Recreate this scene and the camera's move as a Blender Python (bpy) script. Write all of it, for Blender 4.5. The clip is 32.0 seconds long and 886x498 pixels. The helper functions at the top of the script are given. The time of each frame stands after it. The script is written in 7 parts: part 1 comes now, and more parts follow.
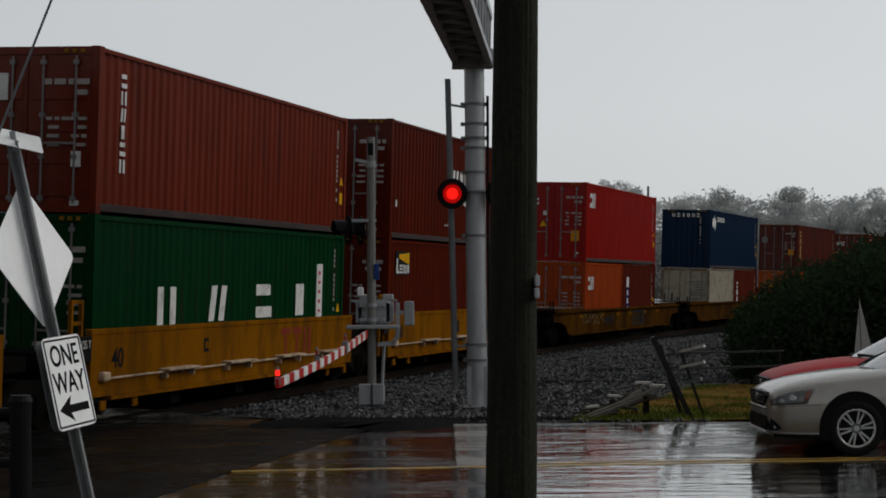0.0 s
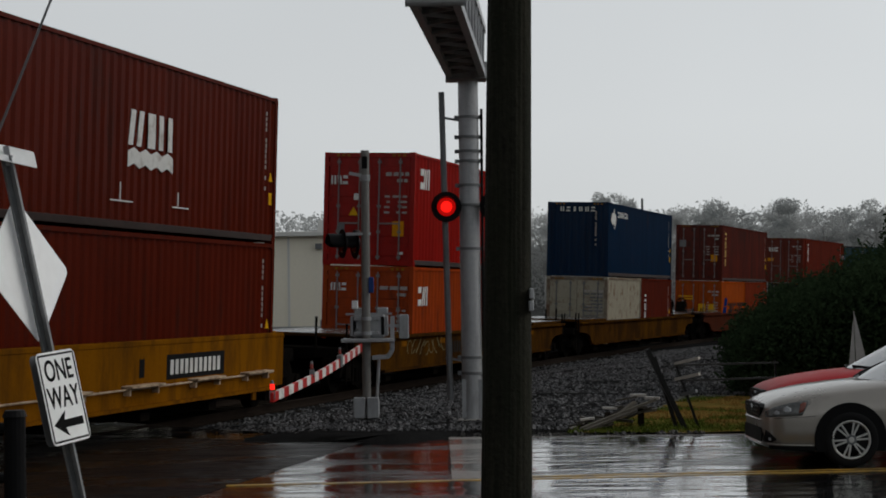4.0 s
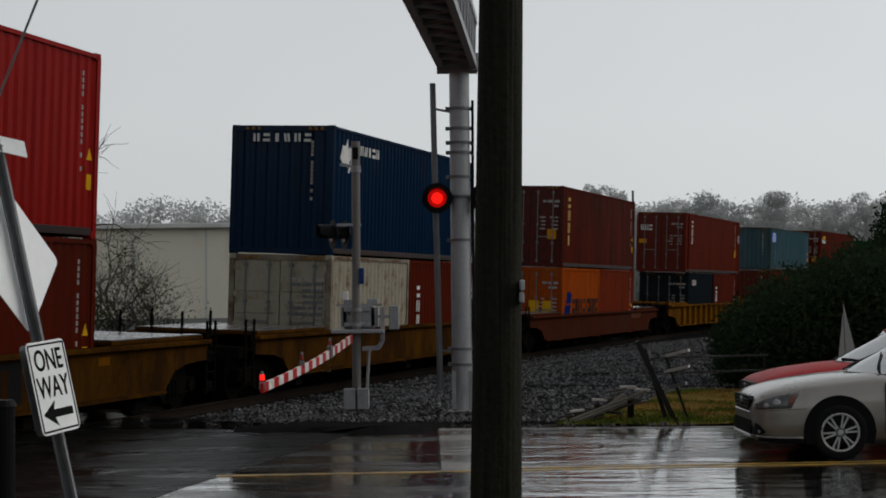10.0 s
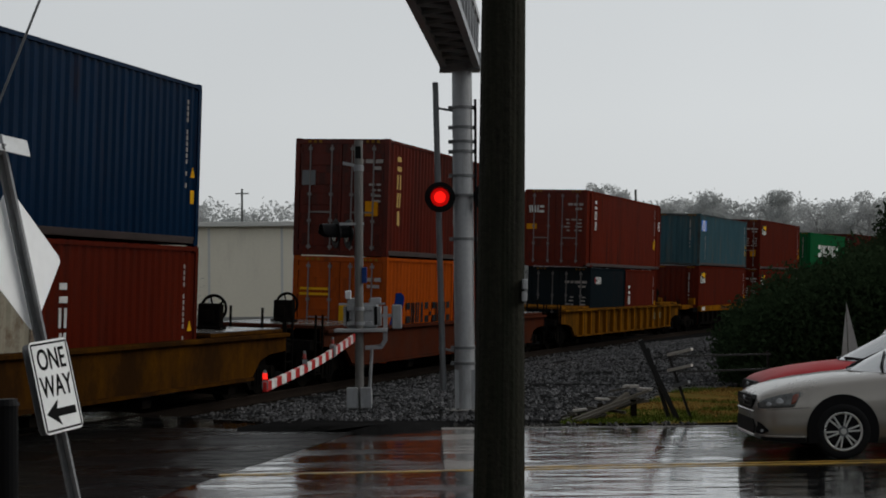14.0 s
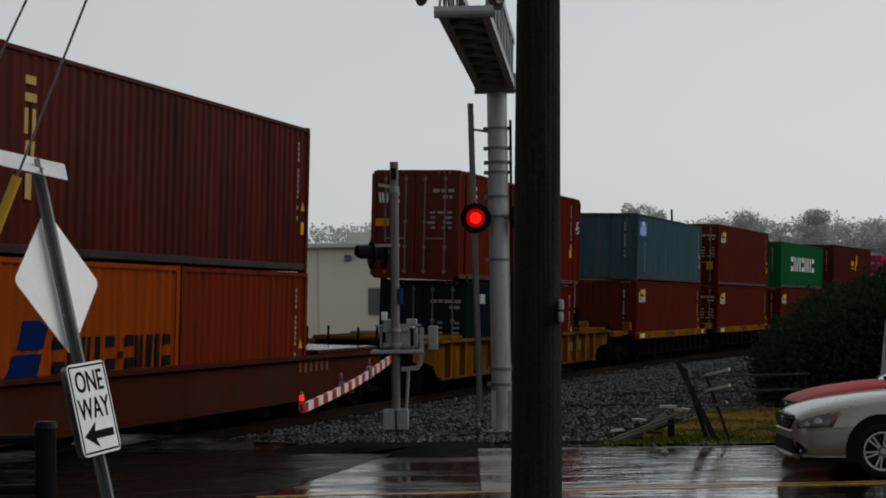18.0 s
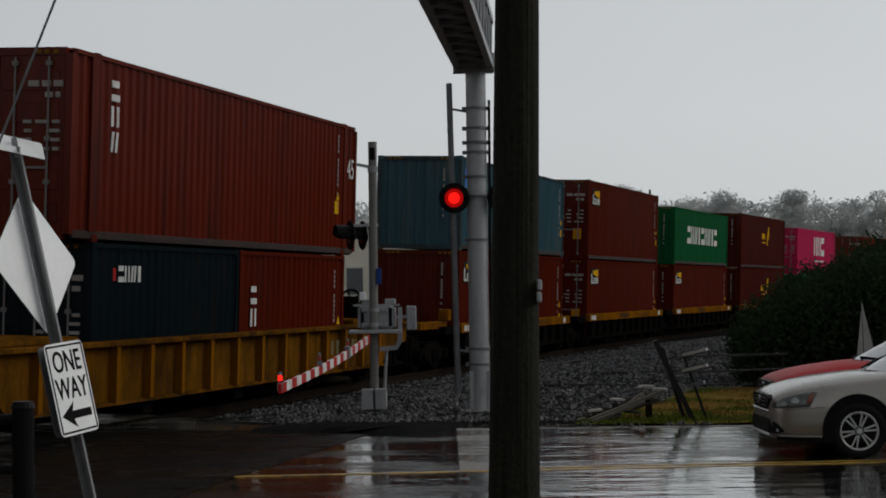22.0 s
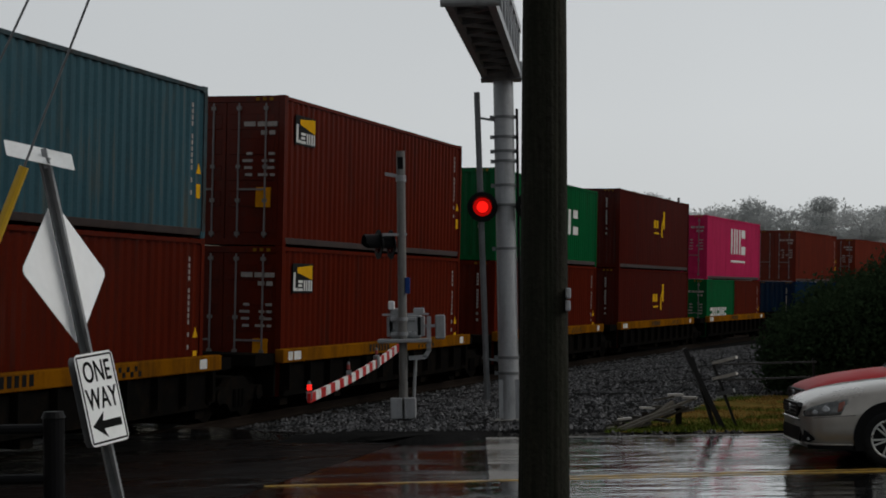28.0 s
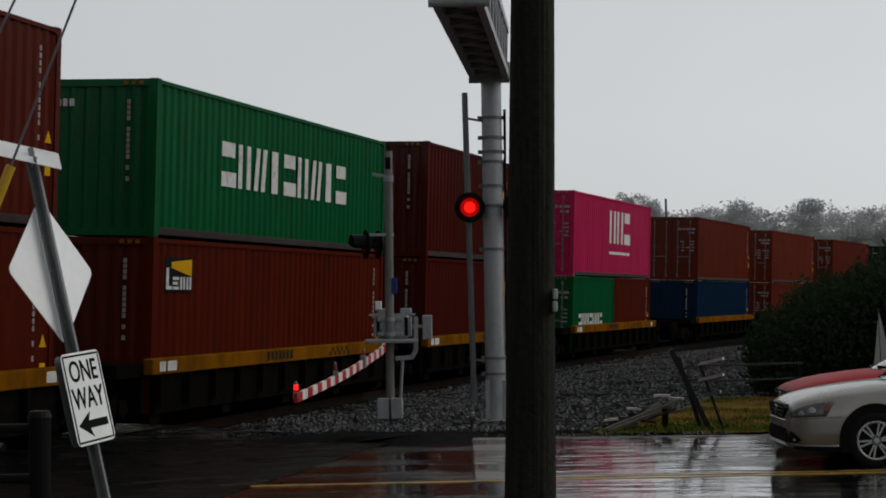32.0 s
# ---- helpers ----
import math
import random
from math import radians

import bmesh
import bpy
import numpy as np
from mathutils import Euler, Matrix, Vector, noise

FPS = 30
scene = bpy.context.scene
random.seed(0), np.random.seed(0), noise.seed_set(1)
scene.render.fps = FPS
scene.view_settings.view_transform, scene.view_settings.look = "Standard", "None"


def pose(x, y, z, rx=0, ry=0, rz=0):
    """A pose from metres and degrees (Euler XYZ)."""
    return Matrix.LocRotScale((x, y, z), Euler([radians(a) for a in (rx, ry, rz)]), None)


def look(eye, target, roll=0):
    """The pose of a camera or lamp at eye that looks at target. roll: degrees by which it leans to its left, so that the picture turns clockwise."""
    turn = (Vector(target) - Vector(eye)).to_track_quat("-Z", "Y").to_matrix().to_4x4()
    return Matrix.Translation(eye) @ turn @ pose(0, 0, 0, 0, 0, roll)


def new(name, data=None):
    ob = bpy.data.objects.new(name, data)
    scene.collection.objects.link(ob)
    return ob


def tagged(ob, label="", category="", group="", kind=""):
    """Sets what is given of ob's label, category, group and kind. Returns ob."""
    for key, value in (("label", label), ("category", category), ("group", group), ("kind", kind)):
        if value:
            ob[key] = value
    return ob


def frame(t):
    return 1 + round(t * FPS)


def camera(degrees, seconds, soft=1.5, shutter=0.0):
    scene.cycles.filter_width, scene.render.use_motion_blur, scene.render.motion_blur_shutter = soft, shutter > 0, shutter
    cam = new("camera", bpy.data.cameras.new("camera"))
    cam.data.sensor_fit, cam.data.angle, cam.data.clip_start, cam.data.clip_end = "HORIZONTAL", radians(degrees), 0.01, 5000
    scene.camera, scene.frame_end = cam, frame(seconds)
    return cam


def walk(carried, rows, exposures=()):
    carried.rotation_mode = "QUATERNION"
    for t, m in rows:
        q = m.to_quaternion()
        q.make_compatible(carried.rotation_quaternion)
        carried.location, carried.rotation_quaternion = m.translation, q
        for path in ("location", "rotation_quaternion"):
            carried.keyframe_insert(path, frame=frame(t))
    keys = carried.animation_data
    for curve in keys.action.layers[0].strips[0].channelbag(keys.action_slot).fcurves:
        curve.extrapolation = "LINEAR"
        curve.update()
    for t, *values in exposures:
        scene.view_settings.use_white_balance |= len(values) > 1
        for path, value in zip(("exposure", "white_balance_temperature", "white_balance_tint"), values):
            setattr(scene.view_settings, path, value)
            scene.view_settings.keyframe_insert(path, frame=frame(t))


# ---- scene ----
CAM_Z = 2.0
cam = camera(28.6, 32.0, soft=1.8)
# seconds, yaw, pitch, roll of the hand-held camera, which stands on one spot
PATH = [
    (0, 0.017, 1.309, 0.56), (0.5, 0.069, 1.301, 0.8), (1, 0.051, 1.437, 0.819),
    (1.5, -0.132, 1.49, 0.728), (2, 0.348, 1.4, 0.401), (2.5, -0.121, 1.71, 0.833),
    (3, -0.197, 1.825, 0.958), (3.5, -0.082, 1.683, 0.811), (4, -0.164, 1.738, 0.801),
    (4.5, -0.657, 1.808, 0.537), (6.5, -0.417, 1.887, 0.735), (7, 0.61, 1.826, 0.402),
    (7.5, -0.134, 1.797, 0.451), (8, -0.201, 1.512, 0.655), (8.5, -0.306, 1.681, 0.657),
    (9, -0.353, 1.582, 0.864), (9.5, -0.487, 1.438, 0.929), (10, -0.482, 1.449, 0.573),
    (10.5, -0.184, 1.366, 0.306), (11, -0.55, 1.511, 0.128), (11.5, -0.199, 1.295, 0.474),
    (12, 0.071, 1.247, 0.676), (12.5, 0.046, 1.264, 0.622), (13, -0.006, 1.388, 0.595),
    (13.5, -0.036, 1.251, 0.723), (14, -0.389, 1.417, 0.585), (14.5, -0.534, 1.285, 0.832),
    (16.5, 0.139, 1.444, 1.445), (17, 0.669, 1.328, 1.245), (17.5, 0.497, 1.241, 1.396),
    (18, 0.802, 2.125, 0.848), (18.5, 0.473, 1.88, 0.921), (19, -0.335, 1.482, 1.011),
    (19.5, -0.433, 1.596, 1.025), (20, 0.546, 1.438, 1.323), (20.5, 0.669, 1.511, 1.007),
    (21, 0.575, 1.443, 1.07), (21.5, 0.682, 1.426, 1.125), (22, 0.089, 1.455, 0.808),
    (22.5, 0.303, 1.509, 1.058), (23, 0.694, 1.307, 1.042), (23.5, 0.629, 1.283, 1.385),
    (24, 0.447, 1.343, 1.851), (24.5, 0.153, 2.044, 1.851), (26.5, 0.443, 2.504, 1.173),
    (27, 0.678, 2.174, 0.663), (27.5, 0.939, 1.618, 0.744), (28, 1.036, 1.765, 1.02),
    (28.5, 0.802, 1.996, 0.527), (29, 0.465, 1.809, 0.737), (29.5, 0.695, 1.706, 0.602),
    (30, 0.872, 1.632, 0.286), (30.5, 0.868, 1.644, 0.599), (31, 0.735, 1.637, 0.652),
    (31.5, 0.588, 1.754, 0.756), (32, 0.61, 1.771, 0.849),
]
walk(cam, [(t, pose(0, 0, CAM_Z, 90 + p, r, y)) for t, y, p, r in PATH],
     exposures=((0, 0.0), (4, 0.04), (17, 0.04), (19, -0.08), (24, -0.10), (28, -0.06), (32, -0.02)))
scene.view_settings.exposure = 0.0

# ---- light: a closed grey rain sky and a very soft sun ----
world = bpy.data.worlds.new("overcast")
scene.world = world
world.use_nodes = True
wn, wl = world.node_tree.nodes, world.node_tree.links
wn.clear()
w_out = wn.new("ShaderNodeOutputWorld")
sky = wn.new("ShaderNodeTexSky")
sky.sky_type, sky.sun_disc = "NISHITA", False
sky.sun_elevation, sky.sun_rotation = radians(38), radians(98)
bg_sky, bg_cloud, w_mix = wn.new("ShaderNodeBackground"), wn.new("ShaderNodeBackground"), wn.new("ShaderNodeMixShader")
bg_sky.inputs[1].default_value = 0.06
w_co, w_sep, w_ramp = wn.new("ShaderNodeTexCoord"), wn.new("ShaderNodeSeparateXYZ"), wn.new("ShaderNodeValToRGB")
wl.new(w_co.outputs["Generated"], w_sep.inputs[0])
wl.new(w_sep.outputs["Z"], w_ramp.inputs[0])
e = w_ramp.color_ramp.elements
e[0].position, e[0].color = 0.0, (0.595, 0.615, 0.625, 1)
e[1].position, e[1].color = 1.0, (0.29, 0.305, 0.32, 1)
for pos, c in ((0.10, (0.635, 0.658, 0.670, 1)), (0.20, (0.61, 0.635, 0.65, 1)), (0.5, (0.40, 0.418, 0.43, 1))):
    w_ramp.color_ramp.elements.new(pos).color = c
w_no = wn.new("ShaderNodeTexNoise")
w_no.inputs["Scale"].default_value, w_no.inputs["Detail"].default_value = 2.2, 3.0
wl.new(w_co.outputs["Generated"], w_no.inputs["Vector"])
w_mul = wn.new("ShaderNodeMapRange")
w_mul.inputs["To Min"].default_value, w_mul.inputs["To Max"].default_value = 0.88, 1.12
wl.new(w_no.outputs["Fac"], w_mul.inputs["Value"])
# the unseen sky behind the viewer is dimmed to darken what faces it
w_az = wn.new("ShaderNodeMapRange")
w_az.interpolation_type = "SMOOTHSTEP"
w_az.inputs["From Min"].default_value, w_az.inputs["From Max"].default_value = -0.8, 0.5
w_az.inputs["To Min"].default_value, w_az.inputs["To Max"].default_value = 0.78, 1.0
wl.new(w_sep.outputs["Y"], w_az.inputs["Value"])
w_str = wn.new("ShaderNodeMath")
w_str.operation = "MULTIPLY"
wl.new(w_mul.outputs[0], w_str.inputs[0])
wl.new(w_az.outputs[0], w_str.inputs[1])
w_side = wn.new("ShaderNodeMapRange")
w_side.inputs["From Min"].default_value, w_side.inputs["From Max"].default_value = -0.6, 0.6
w_side.inputs["To Min"].default_value, w_side.inputs["To Max"].default_value = 0.82, 1.18
wl.new(w_sep.outputs["X"], w_side.inputs["Value"])
w_str2 = wn.new("ShaderNodeMath")
w_str2.operation = "MULTIPLY"
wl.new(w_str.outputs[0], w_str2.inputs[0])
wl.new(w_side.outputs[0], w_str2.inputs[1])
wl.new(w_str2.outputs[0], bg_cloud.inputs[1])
wl.new(w_ramp.outputs[0], bg_cloud.inputs[0])
wl.new(sky.outputs[0], bg_sky.inputs[0])
w_mix.inputs[0].default_value = 0.94
wl.new(bg_sky.outputs[0], w_mix.inputs[1])
wl.new(bg_cloud.outputs[0], w_mix.inputs[2])
wl.new(w_mix.outputs[0], w_out.inputs[0])
sun = new("sun", bpy.data.lights.new("sun", "SUN"))
sun.data.energy, sun.data.angle, sun.data.color = 1.0, radians(40), (1.0, 0.96, 0.91)
sun.matrix_world = look((60, 6, 44), (0, 0, 0))


# ---- materials ----
MATS = {}


def mat(name, color, rough=0.6, metal=0.0, var=0.25, scale=3.0, fine=40.0, bump=0.15, dirt=None, dirt_amount=0.35,
        streak=(1, 1, 1), emit=None, power=0.0, spec=0.5, rand=0.0, shift=False):
    """A painted or raw surface: two scales of tone, fine relief, stains of the colour dirt."""
    if name in MATS:
        return MATS[name]
    m = bpy.data.materials.new(name)
    m.use_nodes = True
    nt = m.node_tree
    b = nt.nodes["Principled BSDF"]
    co = nt.nodes.new("ShaderNodeTexCoord")
    mp = nt.nodes.new("ShaderNodeMapping")
    mp.inputs["Scale"].default_value = streak
    nt.links.new(co.outputs["Object"], mp.inputs["Vector"])
    if shift:
        so = nt.nodes.new("ShaderNodeObjectInfo")
        sm = nt.nodes.new("ShaderNodeVectorMath")
        sm.operation = "SCALE"
        sm.inputs[0].default_value = (31.0, 17.0, 5.0)
        nt.links.new(so.outputs["Random"], sm.inputs["Scale"])
        nt.links.new(sm.outputs[0], mp.inputs["Location"])
    n1 = nt.nodes.new("ShaderNodeTexNoise")
    n1.inputs["Scale"].default_value, n1.inputs["Detail"].default_value, n1.inputs["Roughness"].default_value = scale, 6, 0.62
    n2 = nt.nodes.new("ShaderNodeTexNoise")
    n2.inputs["Scale"].default_value, n2.inputs["Detail"].default_value = fine, 4
    nt.links.new(mp.outputs[0], n1.inputs["Vector"])
    nt.links.new(co.outputs["Object"], n2.inputs["Vector"])
    mr = nt.nodes.new("ShaderNodeMapRange")
    mr.inputs["From Min"].default_value, mr.inputs["From Max"].default_value = 0.25, 0.75
    mr.inputs["To Min"].default_value, mr.inputs["To Max"].default_value = 1 - var, 1 + var
    add = nt.nodes.new("ShaderNodeMath")
    add.operation = "MULTIPLY_ADD"
    add.inputs[1].default_value, add.inputs[2].default_value = 0.35, 0.0
    nt.links.new(n2.outputs["Fac"], add.inputs[0])
    ad2 = nt.nodes.new("ShaderNodeMath")
    ad2.operation = "MULTIPLY_ADD"
    ad2.inputs[1].default_value = 0.65
    nt.links.new(n1.outputs["Fac"], ad2.inputs[0])
    nt.links.new(add.outputs[0], ad2.inputs[2])
    nt.links.new(ad2.outputs[0], mr.inputs["Value"])
    hs = nt.nodes.new("ShaderNodeHueSaturation")
    hs.inputs["Color"].default_value = (*color, 1)
    val = mr.outputs[0]
    if rand:
        oi = nt.nodes.new("ShaderNodeObjectInfo")
        rr = nt.nodes.new("ShaderNodeMapRange")
        rr.inputs["To Min"].default_value, rr.inputs["To Max"].default_value = 1 - rand, 1 + rand
        nt.links.new(oi.outputs["Random"], rr.inputs["Value"])
        mm = nt.nodes.new("ShaderNodeMath")
        mm.operation = "MULTIPLY"
        nt.links.new(rr.outputs[0], mm.inputs[0])
        nt.links.new(val, mm.inputs[1])
        val = mm.outputs[0]
    nt.links.new(val, hs.inputs["Value"])
    col = hs.outputs[0]
    if dirt:
        n3 = nt.nodes.new("ShaderNodeTexNoise")
        n3.inputs["Scale"].default_value, n3.inputs["Detail"].default_value, n3.inputs["Roughness"].default_value = scale * 0.8, 8, 0.7
        of = nt.nodes.new("ShaderNodeVectorMath")
        of.inputs[1].default_value = (7.3, 2.1, 4.4)
        nt.links.new(mp.outputs[0], of.inputs[0])
        nt.links.new(of.outputs[0], n3.inputs["Vector"])
        rp = nt.nodes.new("ShaderNodeMapRange")
        rp.inputs["From Min"].default_value, rp.inputs["From Max"].default_value = 0.62 - dirt_amount * 0.35, 0.82 - dirt_amount * 0.3
        rp.inputs["To Max"].default_value = 0.85
        nt.links.new(n3.outputs["Fac"], rp.inputs["Value"])
        mx = nt.nodes.new("ShaderNodeMix")
        mx.data_type = "RGBA"
        nt.links.new(rp.outputs[0], mx.inputs["Factor"])
        nt.links.new(col, mx.inputs["A"])
        mx.inputs["B"].default_value = (*dirt, 1)
        col = mx.outputs["Result"]
    nt.links.new(col, b.inputs["Base Color"])
    rg = nt.nodes.new("ShaderNodeMapRange")
    rg.inputs["To Min"].default_value, rg.inputs["To Max"].default_value = max(0.02, rough - 0.12), min(1, rough + 0.12)
    nt.links.new(n1.outputs["Fac"], rg.inputs["Value"])
    nt.links.new(rg.outputs[0], b.inputs["Roughness"])
    b.inputs["Metallic"].default_value = metal
    b.inputs["Specular IOR Level"].default_value = spec
    if bump:
        bp = nt.nodes.new("ShaderNodeBump")
        bp.inputs["Strength"].default_value, bp.inputs["Distance"].default_value = bump, 0.01
        nt.links.new(n2.outputs["Fac"], bp.inputs["Height"])
        nt.links.new(bp.outputs[0], b.inputs["Normal"])
    if emit:
        b.inputs["Emission Color"].default_value = (*emit, 1)
        b.inputs["Emission Strength"].default_value = power
    MATS[name] = m
    return m


def paint(name, color, dirt=(0.026, 0.011, 0.008), amount=0.25, rough=0.40):
    """Container paint: vertical runs of dirt and rust, sun-bleached patches, and a thin wet sheen."""
    known = name in MATS
    m = mat(name, color, rough=rough, var=0.32, scale=1.4, fine=26, bump=0.12, dirt=dirt, dirt_amount=amount, streak=(2.2, 2.2, 0.28), spec=0.0, shift=True)
    if not known:
        nt = m.node_tree
        b = nt.nodes["Principled BSDF"]
        gl_, mx = nt.nodes.new("ShaderNodeBsdfGlossy"), nt.nodes.new("ShaderNodeMixShader")
        gl_.inputs["Color"].default_value = (0.9, 0.9, 0.9, 1)
        gl_.inputs["Roughness"].default_value = 0.2
        nt.links.new(b.inputs["Normal"].links[0].from_socket, gl_.inputs["Normal"])
        mx.inputs[0].default_value = 0.014
        nt.links.new(b.outputs[0], mx.inputs[1])
        nt.links.new(gl_.outputs[0], mx.inputs[2])
        nt.links.new(mx.outputs[0], nt.nodes["Material Output"].inputs["Surface"])
    return m


def asphalt(name, color, wet, gloss=1.0, ripple=0.30, dry=0.24, wave=(0.40, 1.3, 1)):
    """Rain-wet asphalt: aggregate grain, films of standing water that mirror the sky."""
    m = bpy.data.materials.new(name)
    m.use_nodes = True
    nt = m.node_tree
    b = nt.nodes["Principled BSDF"]
    co = nt.nodes.new("ShaderNodeTexCoord")
    mp = nt.nodes.new("ShaderNodeMapping")
    mp.inputs["Scale"].default_value = (0.22, 0.75, 1)
    nt.links.new(co.outputs["Object"], mp.inputs["Vector"])
    big = nt.nodes.new("ShaderNodeTexNoise")
    big.inputs["Scale"].default_value, big.inputs["Detail"].default_value, big.inputs["Roughness"].default_value = 1.1, 7, 0.6
    nt.links.new(mp.outputs[0], big.inputs["Vector"])
    grain = nt.nodes.new("ShaderNodeTexNoise")
    grain.inputs["Scale"].default_value, grain.inputs["Detail"].default_value = 90, 3
    nt.links.new(co.outputs["Object"], grain.inputs["Vector"])
    pud = nt.nodes.new("ShaderNodeMapRange")
    pud.inputs["From Min"].default_value, pud.inputs["From Max"].default_value = 0.60 - wet * 0.3, 0.72 - wet * 0.3
    nt.links.new(big.outputs["Fac"], pud.inputs["Value"])
    tone = nt.nodes.new("ShaderNodeMapRange")
    tone.inputs["To Min"].default_value, tone.inputs["To Max"].default_value = 0.45, 1.5
    nt.links.new(grain.outputs["Fac"], tone.inputs["Value"])
    hs = nt.nodes.new("ShaderNodeHueSaturation")
    hs.inputs["Color"].default_value = (*color, 1)
    nt.links.new(tone.outputs[0], hs.inputs["Value"])
    nt.links.new(hs.outputs[0], b.inputs["Base Color"])
    rg = nt.nodes.new("ShaderNodeMapRange")
    rg.inputs["To Min"].default_value, rg.inputs["To Max"].default_value = dry, 0.035
    nt.links.new(pud.outputs[0], rg.inputs["Value"])
    nt.links.new(rg.outputs[0], b.inputs["Roughness"])
    b.inputs["IOR"].default_value = 1.0 + 0.36 * gloss
    cw = nt.nodes.new("ShaderNodeMath")
    cw.operation = "MULTIPLY"
    cw.inputs[1].default_value = 0.9 * min(1.0, wet * 2) * gloss
    nt.links.new(pud.outputs[0], cw.inputs[0])
    nt.links.new(cw.outputs[0], b.inputs["Coat Weight"])
    b.inputs["Coat Roughness"].default_value = 0.03
    wav = nt.nodes.new("ShaderNodeTexNoise")
    wav.inputs["Scale"].default_value, wav.inputs["Detail"].default_value = 2.6, 5
    mp2 = nt.nodes.new("ShaderNodeMapping")
    mp2.inputs["Scale"].default_value = wave
    nt.links.new(co.outputs["Object"], mp2.inputs["Vector"])
    nt.links.new(mp2.outputs[0], wav.inputs["Vector"])
    bs = nt.nodes.new("ShaderNodeMapRange")
    bs.inputs["To Min"].default_value, bs.inputs["To Max"].default_value = 0.35, 0.03
    nt.links.new(pud.outputs[0], bs.inputs["Value"])
    b1 = nt.nodes.new("ShaderNodeBump")
    b1.inputs["Distance"].default_value = 0.006
    nt.links.new(bs.outputs[0], b1.inputs["Strength"])
    nt.links.new(grain.outputs["Fac"], b1.inputs["Height"])
    b2 = nt.nodes.new("ShaderNodeBump")
    b2.inputs["Strength"].default_value, b2.inputs["Distance"].default_value = min(1.0, ripple), 0.026 * max(1.0, ripple)
    nt.links.new(wav.outputs["Fac"], b2.inputs["Height"])
    nt.links.new(b1.outputs[0], b2.inputs["Normal"])
    nt.links.new(b2.outputs[0], b.inputs["Normal"])
    nt.links.new(b2.outputs[0], b.inputs["Coat Normal"])
    return m


def glass(name, tint=(0.05, 0.06, 0.065), ior=1.5):
    m = bpy.data.materials.new(name)
    m.use_nodes = True
    b = m.node_tree.nodes["Principled BSDF"]
    b.inputs["Base Color"].default_value = (*tint, 1)
    b.inputs["Roughness"].default_value = 0.04
    b.inputs["Transmission Weight"].default_value = 0.2
    b.inputs["IOR"].default_value = ior
    b.inputs["Specular IOR Level"].default_value = 1.0
    return m


RUST = (0.12, 0.045, 0.02)
GRIME = (0.03, 0.025, 0.02)
M_ROAD = asphalt("wet_asphalt", (0.015, 0.015, 0.0155), 0.72, 1.1, 0.62)
M_ROAD_OLD = asphalt("old_wet_asphalt", (0.0075, 0.0073, 0.0071), 0.32, 0.24, 7.0, 0.34, (0.42, 0.62, 1))
M_YELLOW_LINE = mat("yellow_line", (0.45, 0.26, 0.03), 0.35, var=0.3, scale=6, fine=60, dirt=(0.05, 0.045, 0.04), dirt_amount=0.6)
M_WHITE_LINE = asphalt("worn_white_line", (0.26, 0.25, 0.235), 0.42, 0.8)
M_GROUND = mat("earth", (0.05, 0.045, 0.035), 0.85, var=0.35, scale=0.6, fine=14, bump=0.4)
M_GRASS_BED = mat("turf", (0.15, 0.10, 0.028), 0.9, spec=0.0, var=0.45, scale=0.8, fine=30, bump=0.5, dirt=(0.050, 0.055, 0.012), dirt_amount=0.55)
M_GRASS = mat("grass", (0.078, 0.108, 0.018), 0.8, spec=0.0, var=0.45, scale=1.5, fine=20, bump=0, dirt=(0.10, 0.075, 0.02), dirt_amount=0.35)
M_STRAW = mat("dry_grass", (0.25, 0.14, 0.04), 0.8, spec=0.0, var=0.45, scale=1.5, fine=20, bump=0, dirt=(0.06, 0.06, 0.015), dirt_amount=0.4)
# The train's shade over the stone bed is put into this near-black colour.
M_SHADED_BED = mat("shaded_ballast", (0.014, 0.014, 0.014), 0.8, spec=0.0, var=0.5, scale=3, fine=16, bump=0.8)
M_STEEL = mat("galvanised_steel", (0.33, 0.34, 0.35), 0.5, metal=0.35, var=0.18, scale=2, fine=18, bump=0.08, dirt=(0.16, 0.16, 0.16), dirt_amount=0.3, streak=(2, 2, 0.4))
M_STEEL_DARK = mat("weathered_steel", (0.13, 0.135, 0.14), 0.5, metal=0.4, var=0.3, scale=3, fine=20)
M_POST = mat("galvanised_post", (0.19, 0.195, 0.20), 0.5, metal=0.2, var=0.3, scale=4, fine=20)
M_RAIL = mat("rail_steel", (0.020, 0.015, 0.012), 0.6, spec=0.0, metal=0.1, var=0.3, scale=3)
M_TIE = mat("tie_timber", (0.022, 0.018, 0.014), 0.8, spec=0.0, var=0.4, scale=4, rand=0.3)
M_CONCRETE = mat("concrete", (0.17, 0.165, 0.155), 0.75, var=0.2, scale=2, dirt=(0.15, 0.14, 0.12))
M_BLACK = mat("black_paint", (0.0055, 0.0055, 0.006), 0.5, spec=0.08, var=0.3, scale=4)
# Near-black: the gloom under and between the cars is put into this colour.
M_NEAR_BLACK = mat("undergear", (0.006, 0.0055, 0.005), 0.8, spec=0.0, var=0.4, scale=4, dirt=(0.014, 0.010, 0.007))
M_RUBBER = mat("tyre_rubber", (0.010, 0.010, 0.0105), 0.8, spec=0.1, var=0.2, scale=10)
M_POLE = mat("pole_timber", (0.020, 0.019, 0.0135), 0.85, spec=0.1, var=0.85, scale=3.4, fine=34, bump=0.8, dirt=(0.010, 0.012, 0.007), dirt_amount=0.62, streak=(8, 8, 0.45))
M_WOOD = mat("grey_board", (0.085, 0.076, 0.062), 0.6, spec=0.12, rand=0.6, var=0.5, scale=4, fine=40, streak=(0.3, 4, 4))
